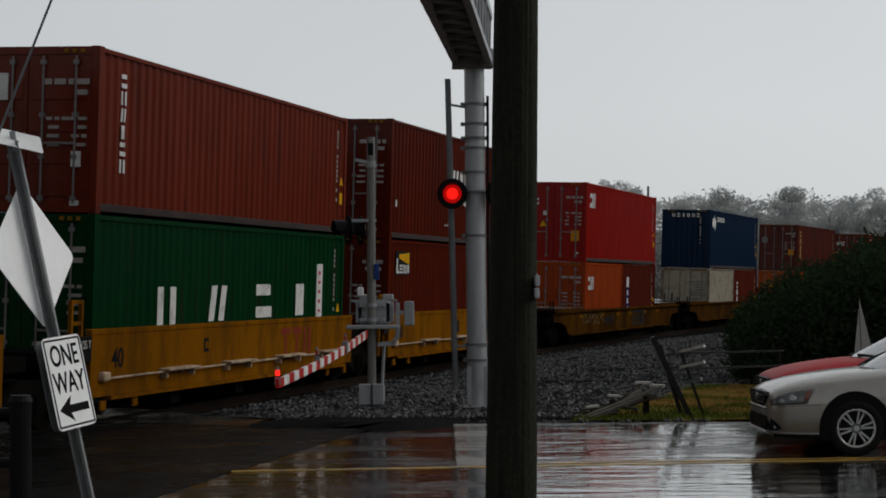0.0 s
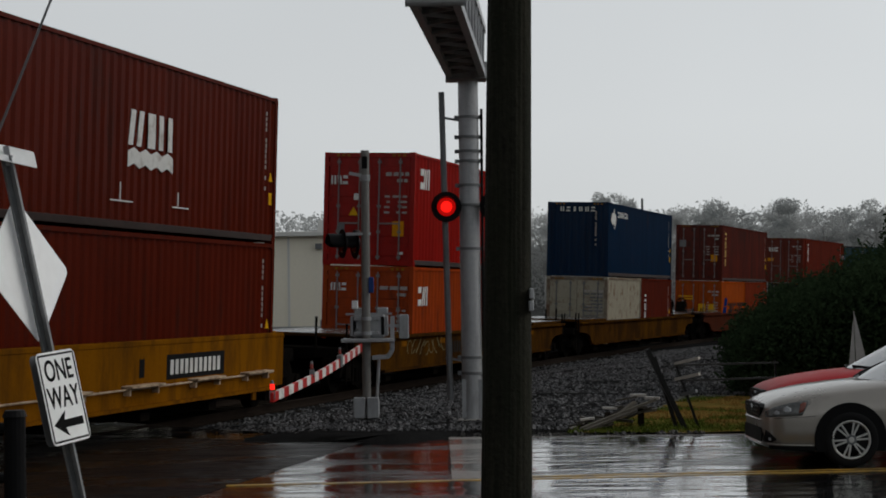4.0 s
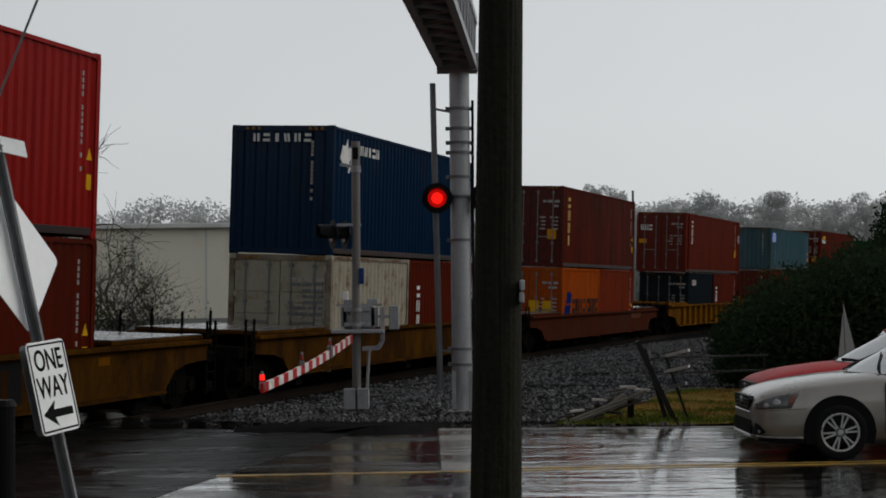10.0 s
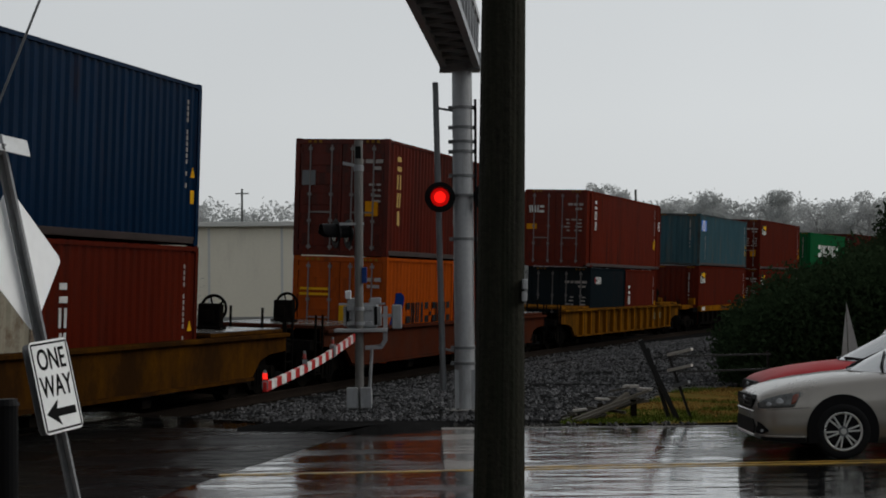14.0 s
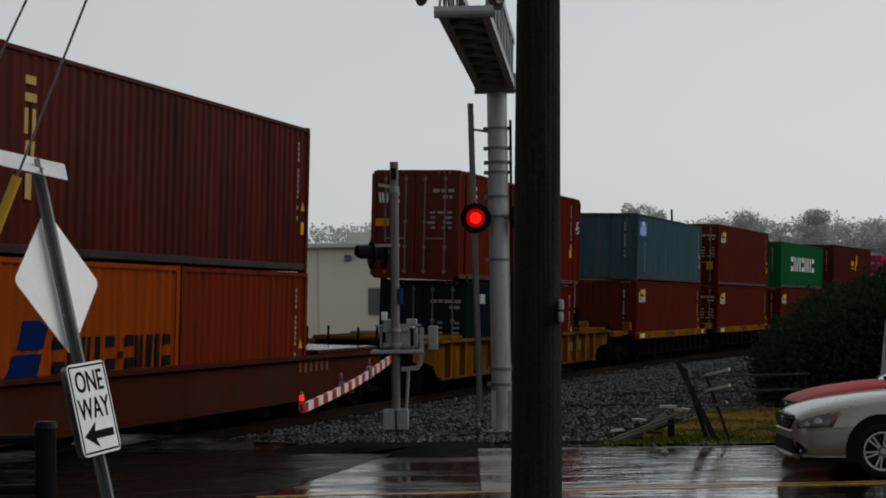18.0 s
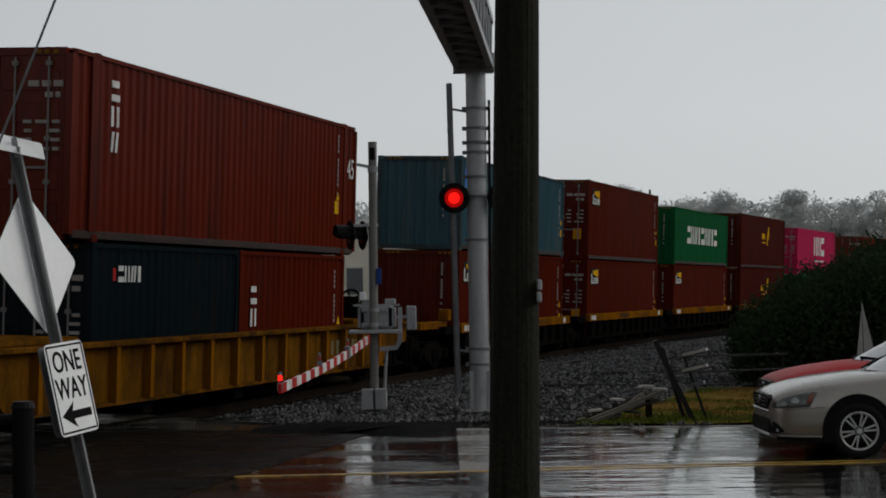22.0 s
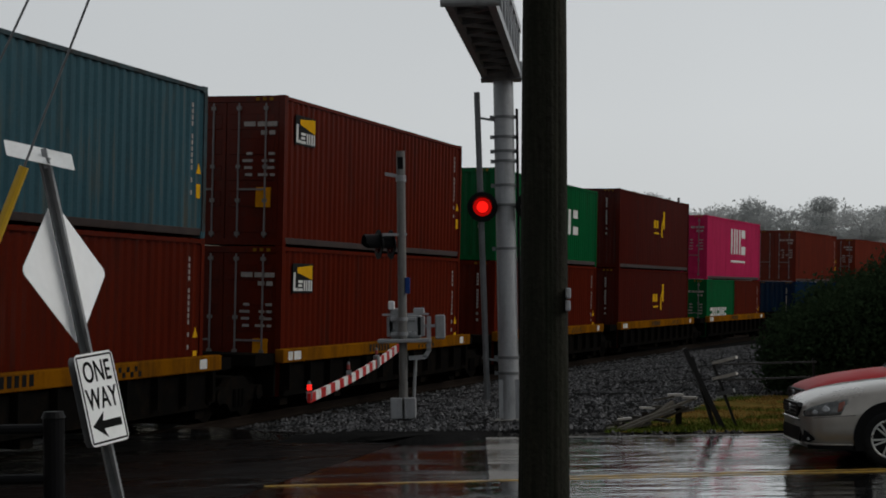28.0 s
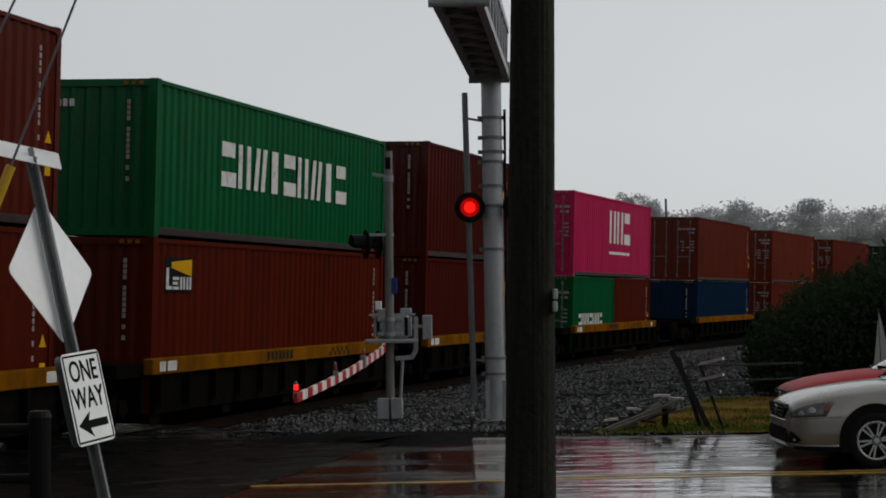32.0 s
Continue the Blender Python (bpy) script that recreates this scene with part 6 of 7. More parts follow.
def flasher(parent, x, y, z, aim, lit, radius=0.24, name="flasher", shell=0.16):
    """A crossing lamp: black backing disc, hood, lens. aim: degrees about z, 0 faces the viewer (-y)."""
    m = Matrix.Translation((x, y, z)) @ Matrix.Rotation(radians(aim), 4, "Z")
    bm = bmesh.new()
    bmesh.ops.create_cone(bm, cap_ends=True, segments=28, radius1=radius, radius2=radius, depth=0.012, matrix=Matrix.Rotation(radians(90), 4, "X"))
    rod(bm, (0, 0.006, 0), (0, shell, 0), 0.15, 0.10, 16)
    bm.transform(m)
    disc = part(name, bm, M_BLACK, parent, "black signal backing disc")
    bm = bmesh.new()
    prof = []
    k = 18
    for i in range(k + 1):
        a = math.radians(-20 + 220 * i / k)
        prof.append((0.165 * math.cos(a), 0.165 * math.sin(a)))
    prev = None
    for px, pz in prof:
        cut = 0.25 if pz > 0 else 0.25 + pz * 1.9
        cur = [bm.verts.new((px, -0.01, pz)), bm.verts.new((px, -max(0.05, cut), pz)), bm.verts.new((px * 0.95, -max(0.05, cut), pz * 0.95)), bm.verts.new((px * 0.95, -0.01, pz * 0.95))]
        if prev:
            for j in range(4):
                bm.faces.new((prev[j], cur[j], cur[(j + 1) % 4], prev[(j + 1) % 4]))
        prev = cur
    bm.transform(m)
    part("hood", bm, M_BLACK, disc)
    bm = bmesh.new()
    rod(bm, (0, -0.03, 0), (0, -0.008, 0), 0.13, 0.15, 24)
    bm.transform(m)
    lens = part("lens", bm, M_LAMP_RIM if lit else M_LENS_DARK, disc, "glowing red lens" if lit else "unlit red lens")
    if lit:
        bm = bmesh.new()
        rod(bm, (0, -0.04, 0), (0, -0.031, 0), 0.070, 0.092, 24)
        bm.transform(m)
        part("bulb_glow", bm, M_LAMP, lens)


M_LAMP_RIM = mat("red_lamp_rim", (0.2, 0.003, 0.003), 0.25, var=0.02, bump=0, emit=(1.0, 0.005, 0.003), power=0.32, spec=0.1)
M_LENS_DARK = mat("dark_lens", (0.09, 0.006, 0.006), 0.15, var=0.05, bump=0)
bm = bmesh.new()
beam(bm, (0.1, -0.02, 3.13), (-0.36, -0.06, 3.13), 0.045, 0.045)
part("lamp_arm", bm, M_STEEL, gate)
flasher(gate, -0.36, -0.12, 2.97, -70, False, 0.24, shell=0.07)
flasher(gate, -0.17, 0.16, 2.97, -70, False, 0.24, shell=0.07)
# the arm: red and white lengths end to end, sagging a little
tip = Vector((-1.74 - GX, 18.1 - GY, 1.03))
root = Vector((-0.06, -0.35, 1.28))
arm_n = 25
for i in range(arm_n):
    f0, f1 = i / arm_n, (i + 1) / arm_n
    sag = lambda f: root.lerp(tip, f) + Vector((0, 0, -0.10 * math.sin(math.pi * f) * 0.5))
    bm = bmesh.new()
    h = 0.125 - 0.03 * f0
    beam(bm, sag(f0), sag(f1), 0.035, h)
    part("arm_stripe", bm, M_WHITE if i % 2 else M_RED, gate, "white stripe" if i % 2 else "red stripe")
for f0 in (0.33, 0.66, 1.0):
    p = root.lerp(tip, f0)
    bm = bmesh.new()
    rod(bm, p + Vector((0, 0.05 if f0 == 1 else 0, 0.08)), p + Vector((0, 0.05 if f0 == 1 else 0, 0.14)), 0.026 if f0 == 1 else 0.022, 0.024 if f0 == 1 else 0.018, 12)
    lm = part("arm_lamp", bm, M_LAMP_SMALL if f0 == 1 else mat("dull_red_lamp", (0.25, 0.02, 0.015), 0.3, var=0.1), gate, "small red gate lamp")
    bm = bmesh.new()
    rod(bm, p + Vector((0, 0.05 if f0 == 1 else 0, 0.14)), p + Vector((0, 0.05 if f0 == 1 else 0, 0.175)), 0.022, 0.012, 8)
    part("lamp_cap", bm, M_STEEL_DARK, lm)
    bm = bmesh.new()
    beam(bm, p + Vector((0, 0.03, -0.02)), p + Vector((0, 0.07, 0.06)), 0.06, 0.04)
    part("lamp_clip", bm, M_STEEL_DARK, lm)
bm = bmesh.new()
beam(bm, root.lerp(tip, 0.315) + Vector((0, 0, -0.02)), root.lerp(tip, 0.345) + Vector((0, 0, -0.02)), 0.06, 0.17)
part("arm_joint", bm, M_STEEL_DARK, gate)

# ---- cantilever signal mast ----
CX, CY = 0.53, 28.0
cant = thing("cantilever_signal", "tall grey steel signal mast with a truss arm over the street", "signal mast")
cant.location = (CX, CY, 0)
bm = bmesh.new()
rod(bm, (0, 0, 0.1), (0, 0, 7.4), 0.162, n=28)
part("mast", bm, M_STEEL, cant, smooth=False)
bm = bmesh.new()
box(bm, -0.34, 0.34, -0.34, 0.34, -0.1, 0.12, 0.02)
part("footing", bm, M_CONCRETE, cant)
for sx in (-1, 1):
    for sy in (-1, 1):
        bm = bmesh.new()
        rod(bm, (sx * 0.24, sy * 0.24, 0.12), (sx * 0.24, sy * 0.24, 0.24), 0.025, n=6)
        part("anchor_bolt", bm, M_STEEL_DARK, cant)
bm = bmesh.new()
for a in range(4):
    c_, s_ = math.cos(a * math.pi / 2 + 0.785), math.sin(a * math.pi / 2 + 0.785)
    beam(bm, (0.16 * c_, 0.16 * s_, 0.12), (0.16 * c_, 0.16 * s_, 0.75), 0.03, 0.10)
part("gusset", bm, M_STEEL, cant)
for z, r in ((4.97, 0.178), (4.65, 0.178), (4.42, 0.178), (4.26, 0.178), (3.87, 0.178), (3.55, 0.185), (2.85, 0.175), (1.1, 0.175), (0.85, 0.175)):
    bm = bmesh.new()
    rod(bm, (0, 0, z - 0.022), (0, 0, z + 0.022), r, n=24)
    for sx in (-1, 1):
        box(bm, sx * (r + 0.02) - 0.03, sx * (r + 0.02) + 0.03, -0.03, 0.03, z - 0.03, z + 0.03)
    part("band_clamp", bm, M_STEEL_DARK, cant)
# truss arm towards the street
def truss_pt(f0, x, z):
    return Vector((-0.02 - 0.50 * f0 + x, -7.0 * f0, z))
for x in (-0.265, 0.265):
    for z in (5.66, 6.42):
        bm = bmesh.new()
        beam(bm, truss_pt(-0.03, x, z), truss_pt(1, x, z), 0.10, 0.12)
        part("chord", bm, M_STEEL, cant)
k = 17
for i in range(k):
    a, b = i / k, (i + 1) / k
    bm = bmesh.new()
    beam(bm, truss_pt(a, -0.27 if i % 2 else 0.27, 5.64), truss_pt(b, 0.27 if i % 2 else -0.27, 5.64), 0.03, 0.05)
    part("lacing", bm, M_STEEL, cant)
    for x in (-0.29, 0.29):
        bm = bmesh.new()
        beam(bm, truss_pt(a, x, 5.68 if i % 2 else 6.40), truss_pt(b, x, 6.40 if i % 2 else 5.68), 0.03, 0.05)
        part("lacing", bm, M_STEEL, cant)
bm = bmesh.new()
p0, p1 = truss_pt(0.02, 0, 5.70), truss_pt(0.99, 0, 5.70)
beam(bm, p0, p1, 0.50, 0.03)
part("walkway", bm, mat("grating", (0.05, 0.05, 0.052), 0.7, var=0.5, scale=8, fine=60, bump=0.6), cant, "dark grated walkway")
for z in (5.66, 6.42):
    bm = bmesh.new()
    rod(bm, truss_pt(1.0, -0.36, z), truss_pt(1.0, 0.36, z), 0.075, n=12)
    part("end_tube", bm, M_STEEL, cant)
bm = bmesh.new()
box(bm, -0.36, 0.30, -0.26, 0.2, 5.56, 5.70, 0.01)
box(bm, -0.36, 0.30, -0.26, -0.2, 5.70, 5.84)
part("arm_saddle", bm, M_STEEL, cant)
flasher(cant, -1.02, -7.0, 5.95, -62, False, 0.21, shell=0.10)
flasher(cant, -0.12, -6.9, 5.90, 62, False, 0.21, shell=0.10)
bm = bmesh.new()
beam(bm, (-1.1, -6.96, 6.05), (-0.02, -6.96, 6.05), 0.05, 0.05)
part("lamp_crossarm", bm, M_STEEL, cant)
for x in (-0.62, -0.42):
    bm = bmesh.new()
    rod(bm, (x, -6.9, 6.42), (x, -6.9, 7.5), 0.03, n=8)
    part("walkway_post", bm, M_STEEL, cant)
bm = bmesh.new()
box(bm, 0.0, 0.30, -6.2, -6.15, 6.0, 6.35)
part("sign_plate", bm, M_STEEL, cant)
# lamps on the mast
bm = bmesh.new()
beam(bm, (-0.42, -0.06, 3.55), (0.42, -0.06, 3.55), 0.05, 0.05)
part("lamp_crossarm", bm, M_STEEL_DARK, cant)
flasher(cant, -0.375, -0.16, 3.52, 0, True, 0.245)
flasher(cant, 0.40, -0.16, 3.52, 0, False, 0.245)
# the pipe clamped beside the mast
bm = bmesh.new()
rod(bm, (-0.43, -0.03, 5.38), (-0.35, -0.03, 0.42), 0.048, n=12)
part("side_pipe", bm, M_STEEL_DARK, cant, "weathered pipe clamped beside the mast")
for z in (4.97, 1.1):
    bm = bmesh.new()
    beam(bm, (-0.42, -0.03, z), (-0.15, -0.03, z - 0.05), 0.035, 0.035)
    part("pipe_bracket", bm, M_STEEL_DARK, cant)
bm = bmesh.new()
rod(bm, (0.19, -0.05, 1.2), (0.21, -0.05, 5.1), 0.022, n=8)
part("cable", bm, M_BLACK, cant)

# ---- timber utility pole with its guys ----
up = thing("utility_pole", "dark weathered timber utility pole beside the street", "utility pole")
up.location = (0.375, 10.0, 0)
bm = bmesh.new()
prev = None
for i in range(81):
    z = -0.4 + i * 0.147
    r = 0.156 - 0.00112 * i
    cur = []
    for j in range(96):
        a = j * 2 * math.pi / 96
        crack = max(0.0, noise.noise(Vector((math.cos(a) * 9, math.sin(a) * 9, z * 0.22 + 5))) - 0.18)
        rr = r * (1 + 0.02 * noise.noise(Vector((math.cos(a) * 2, math.sin(a) * 2, z * 0.7))) + 0.016 * noise.noise(Vector((math.cos(a) * 12, math.sin(a) * 12, z * 0.5))) - 0.16 * crack)
        cur.append(bm.verts.new((rr * math.cos(a) + 0.021 * (z - 0.8), rr * math.sin(a), z)))
    if prev:
        for j in range(96):
            bm.faces.new((prev[j], prev[(j + 1) % 96], cur[(j + 1) % 96], cur[j]))
    prev = cur
bm.faces.new(prev)
part("pole", bm, M_POLE, up, smooth=True)
for z, x in ((1.97, 0.155), (2.04, 0.158)):
    bm = bmesh.new()
    box(bm, x - 0.014, x + 0.014, -0.15, -0.03, z - 0.03, z + 0.03, 0.006)
    part("pole_tag", bm, M_STEEL, up, "small metal tag")
for i, (a, hi_) in enumerate(((Vector((-2.975, 0, 2.81)), Vector((0.19, 0, 10.7))), (Vector((-3.035, 0, 3.59)), Vector((0.19, 0, 10.3))))):
    d = (hi_ - a).normalized()
    lo_ = a + d * ((0.02 - a.z) / d.z)
    bm = bmesh.new()
    rod(bm, lo_, hi_, 0.0075, n=6)
    part("guy_wire", bm, M_STEEL_DARK, up)
    if i == 0:
        bm = bmesh.new()
        rod(bm, lo_ + d * 0.25, a + d * 0.02, 0.03, n=10)
        part("guy_guard", bm, M_GUARD, up, "yellow plastic guy guard")

# ---- leaning sign post ----
sp = thing("sign_post", "leaning galvanised post with street signs seen from behind", "traffic sign")
sp.location = (-2.06, 11.0, 0)
FOOT, HEAD = Vector((0.03, 0.0, -0.3)), Vector((-0.645, 0.0, 2.96))
axis = (HEAD - FOOT).normalized()
bm = bmesh.new()
across = Vector((0.83, -0.55, 0))
across = (across - axis * across.dot(axis)).normalized()
face = axis.cross(across).normalized()
def bar(bm, a, b, w_dir, n_dir, w, t):
    v = [bm.verts.new(p + w_dir * (sx * w / 2) + n_dir * (sy * t / 2)) for p in (a, b) for sx, sy in ((-1, -1), (1, -1), (1, 1), (-1, 1))]
    for q in ((0, 1, 2, 3), (7, 6, 5, 4), (0, 4, 5, 1), (1, 5, 6, 2), (2, 6, 7, 3), (3, 7, 4, 0)):
        bm.faces.new([v[i] for i in q])
section = [(-0.049, -0.0325), (-0.0285, -0.0325), (-0.0225, 0.0), (0.0225, 0.0), (0.0285, -0.0325), (0.049, -0.0325), (0.049, -0.0275), (0.0330, -0.0275), (0.0265, 0.006), (-0.0265, 0.006), (-0.0330, -0.0275), (-0.049, -0.0275)]
lo_, hi_ = [[bm.verts.new(e_ + across * u_ + face * w_) for u_, w_ in section] for e_ in (FOOT, HEAD)]
for i in range(12):
    bm.faces.new((lo_[i], lo_[(i + 1) % 12], hi_[(i + 1) % 12], hi_[i]))
bm.faces.new(lo_[::-1])
bm.faces.new(hi_)
part("post", bm, M_POST, sp, "galvanised U-section post")


def plate(name, centre, u, v, w, h, material, parent, thick=0.004, label="", rounded=0.04):
    """A flat plate round centre, spanned by unit vectors u, v."""
    bm = bmesh.new()
    n_ = u.cross(v).normalized()
    pts = []
    for cx, cy, a0 in ((1, 1, 0), (-1, 1, 90), (-1, -1, 180), (1, -1, 270)):
        for k in range(5):
            a = math.radians(a0 + 22.5 * k)
            pts.append(centre + u * (cx * (w / 2 - rounded) + rounded * math.cos(a)) + v * (cy * (h / 2 - rounded) + rounded * math.sin(a)))
    va, vb = [bm.verts.new(p - n_ * thick / 2) for p in pts], [bm.verts.new(p + n_ * thick / 2) for p in pts]
    bm.faces.new(va[::-1])
    bm.faces.new(vb)
    for i in range(len(pts)):
        j = (i + 1) % len(pts)
        bm.faces.new((va[i], va[j], vb[j], vb[i]))
    return part(name, bm, material, parent, label)


# ONE WAY sign: its face turned well aside, tilted with the post
O = Vector((-2.06, 11.0, 0))
u1 = (Vector((0.15, 0.40, 0.027))).normalized()
v1 = (axis - u1 * axis.dot(u1)).normalized()
n1 = u1.cross(v1).normalized()
if n1.y > 0:
    n1 = -n1
c1_ = Vector((-2.342, 10.86, 1.442)) - O
s1 = plate("one_way_sign", c1_, u1, v1, 0.425, 0.58, M_SIGN, sp, label="white one-way sign with a black arrow")
frame_c = c1_ + n1 * 0.003
for a, b in (((-1, -1), (1, -1)), ((1, -1), (1, 1)), ((1, 1), (-1, 1)), ((-1, 1), (-1, -1))):
    pa, pb = frame_c + u1 * a[0] * 0.194 + v1 * a[1] * 0.270, frame_c + u1 * b[0] * 0.194 + v1 * b[1] * 0.270
    bm = bmesh.new()
    bar(bm, pa, pb, (v1 if a[1] == b[1] else u1), n1, 0.012, 0.002)
    part("border", bm, M_INK, s1)
MS = Matrix((u1.to_4d(), v1.to_4d(), n1.to_4d(), (0, 0, 0, 1))).transposed()
for c_ in range(3):
    MS[3][c_] = 0.0
MS[3][3] = 1.0
for txt, dz in (("ONE", 0.165), ("WAY", -0.005)):
    m = Matrix.Translation(c1_ + n1 * 0.004 + v1 * dz) @ MS
    lettering("word", txt, 0.185, M_INK, s1, m, "black word " + txt, squeeze=0.80, bold=0.0022)
bm = bmesh.new()
arrow = [(-0.165, -0.165), (-0.02, -0.085), (-0.045, -0.14), (0.16, -0.14), (0.16, -0.19), (-0.045, -0.19), (-0.02, -0.245)]
va = [bm.verts.new(c1_ + n1 * 0.0045 + u1 * a + v1 * b) for a, b in arrow]
vb = [bm.verts.new(c1_ + n1 * 0.002 + u1 * a + v1 * b) for a, b in arrow]
bm.faces.new(va)
bm.faces.new(vb[::-1])
for i in range(7):
    bm.faces.new((va[i], va[(i + 1) % 7], vb[(i + 1) % 7], vb[i]))
part("arrow", bm, M_INK, s1)
# its twin behind, seen from the back edge
plate("one_way_sign", c1_ + Vector((-0.05, 0.05, -0.012)), u1, v1, 0.425, 0.57, M_STEEL_DARK, sp, label="second sign, seen from its dull back")
# the diamond warning sign from behind
du = Vector((0.342, 0.940, 0))
dv = (axis - du * axis.dot(du)).normalized()
d1_, d2_ = (du + dv).normalized(), (dv - du).normalized()
cd = Vector((-2.607, 11.045, 2.238)) - O
plate("warning_sign", cd, d1_, d2_, 0.678, 0.678, M_SIGN_BACK, sp, label="diamond warning sign seen from its bare back", rounded=0.045)
for dz in (-0.22, 0.0, 0.22):
    bm = bmesh.new()
    p = cd + axis * dz + Vector((0.0, -0.05, 0))
    bmesh.ops.create_icosphere(bm, subdivisions=1, radius=0.012, matrix=Matrix.Translation(p))
    part("bolt", bm, M_STEEL, sp)
# the blade on top
ub, vb_ = Vector((0.42, 0.03, -0.10)).normalized(), Vector((-0.05, 0.12, 0.115)).normalized()
cb = Vector((-2.755, 11.0, 2.985)) - O
plate("blade_sign", cb, ub, vb_, 0.44, 0.17, M_SIGN, sp, label="blank pale blade sign on the post head", rounded=0.012)
bm = bmesh.new()
beam(bm, HEAD + Vector((0.0, 0, -0.06)), cb + Vector((0.03, 0, 0.04)), 0.02, 0.035)
part("blade_bracket", bm, M_STEEL, sp)

# ---- black pipe fence by the viewer ----
pf = thing("pipe_fence", "black painted pipe fence beside the street", "fence")
pf.location = (-1.95, 8.0, 0)
for i, x in enumerate((0.0, -1.6, -3.2)):
    bm = bmesh.new()
    rod(bm, (x, 0, -0.1), (x, 0, 1.5), 0.05, n=16)
    pst = part("post", bm, M_BLACK, pf)
    bm = bmesh.new()
    rod(bm, (x, 0, 1.5), (x, 0, 1.53), 0.058, 0.045, 16)
    part("cap", bm, M_BLACK, pst)
for z in (1.45, 1.22, 0.8, 0.4):
    bm = bmesh.new()
    rod(bm, (-3.2, 0, z), (0, 0, z), 0.024, n=10)
    part("rail", bm, M_BLACK, pf)

# ---- fallen rail fence and boards on the verge ----
def stick(name, a, b, w, h, material, parent=None, label="", cat="", group=""):
    bm = bmesh.new()
    beam(bm, a, b, w, h)
    o = put(name, bm, material, parent)
    if cat:
        tagged(o, label, cat, group)
    return o


M_WETPOST = mat("wet_dark_post", (0.011, 0.0105, 0.010), 0.45, spec=0.2, var=0.4, scale=5)
# The glint on wet rails and short boards is put into this pale colour.
M_GLINT_PALE = mat("glint_pale_timber", (0.42, 0.39, 0.35), 0.4, var=0.3, scale=5, streak=(0.4, 3, 3))
brk = thing("broken_fence", "leaning weathered fence posts with loose rails", "fence")
stick("post", (3.72, 26.3, 0.0), (3.15, 26.3, 1.24), 0.075, 0.075, M_WETPOST, brk)
stick("post", (3.60, 26.45, 0.02), (3.27, 26.45, 1.12), 0.055, 0.06, M_WETPOST, brk)
stick("post", (3.96, 26.6, 0.0), (3.60, 26.6, 1.05), 0.035, 0.04, M_WETPOST, brk)
for z in (1.01, 0.77):
    stick("rail", (3.60, 26.50, z), (3.92, 26.2, z + 0.09), 0.05, 0.04, M_GLINT_PALE, brk)
    stick("rail", (3.64, 26.62, z - 0.03), (5.45, 27.95, z - 0.06), 0.03, 0.03, M_WETPOST, brk)
stick("rail", (3.69, 26.55, 0.53), (3.9, 26.4, 0.60), 0.06, 0.05, M_STEEL_DARK, brk)
stick("post", (5.42, 27.95, 0.0), (5.40, 27.95, 1.0), 0.03, 0.03, M_WETPOST, brk)
boards = [((2.10, 26.25, 0.05), (3.36, 26.75, 0.47), 0.07, 0.035), ((2.16, 26.10, 0.04), (3.0, 26.46, 0.31), 0.06, 0.035), ((2.94, 26.8, 0.52), (3.18, 26.8, 0.52), 0.12, 0.04), ((3.16, 26.8, 0.48), (3.38, 26.75, 0.47), 0.12, 0.04), ((2.5, 26.7, 0.34), (2.72, 26.7, 0.33), 0.14, 0.03), ((2.15, 26.6, 0.17), (2.36, 26.6, 0.19), 0.14, 0.03), ((1.85, 26.5, 0.06), (2.08, 26.55, 0.06), 0.12, 0.04), ((2.3, 26.4, 0.05), (2.8, 26.7, 0.30), 0.08, 0.05), ((2.05, 26.2, 0.03), (2.62, 26.6, 0.10), 0.13, 0.03), ((1.75, 26.35, 0.04), (2.2, 26.3, 0.05), 0.12, 0.03), ((2.6, 26.45, 0.16), (3.0, 26.7, 0.42), 0.07, 0.05), ((2.75, 26.9, 0.44), (3.05, 26.75, 0.50), 0.10, 0.03), ((2.4, 26.8, 0.20), (2.95, 26.6, 0.13), 0.09, 0.04)]
rng = random.Random(91)
for i in range(7):
    f0 = rng.random()
    c_ = Vector((1.75 + 1.55 * f0, 26.25 + 0.55 * f0 + 0.25 * rng.random(), 0.04 + 0.40 * f0 * rng.random()))
    a0, ln = rng.uniform(-0.9, 0.9), 0.12 + 0.24 * rng.random()
    d_ = Vector((math.cos(a0) * ln, math.sin(a0) * ln * 0.6, rng.uniform(-0.05, 0.10)))
    boards.append((tuple(c_ - d_), tuple(c_ + d_), 0.06 + 0.06 * rng.random(), 0.022 + 0.02 * rng.random()))
for a, b, w, h in boards:
    a, b = (a[0], a[1], max(a[2], 0.03)), (b[0], b[1], max(b[2], 0.03))
    stick("board", a, b, w, h, M_GLINT_PALE if (Vector(a) - Vector(b)).length < 0.26 else M_WOOD, None, "weathered grey board in a fallen heap by the street", "board", "fallen boards")
# Near-black blocks added in place of the shade under the boards.
for a, b, w in (((2.55, 26.6, 0.0), (2.6, 26.65, 0.26), 0.10), ((3.1, 26.8, 0.0), (3.1, 26.8, 0.40), 0.09), ((2.2, 26.55, 0.0), (2.2, 26.55, 0.12), 0.12)):
    stick("timber_block", a, b, w, w, M_TIE, None, "near-black block in place of the shade under fallen boards", "timber", "fallen boards")

# two narrow pale triangular panels standing behind the cars
tri = thing("folded_sign", "two narrow pale triangular panels standing on the verge", "sign")
tri.location = (6.7, 28.0, 0)
for pts, y in (([(-0.02, 1.62), (-0.20, 0.0), (0.02, 0.0)], -0.03), ([(0.0, 1.76), (0.06, 0.0), (0.42, 0.0)], 0.02)):
    bm = bmesh.new()
    prism(bm, pts, y, y + 0.03, "y")
    part("panel", bm, mat("dull_panel", (0.30, 0.30, 0.295), 0.6, var=0.25, scale=3, fine=20), tri)


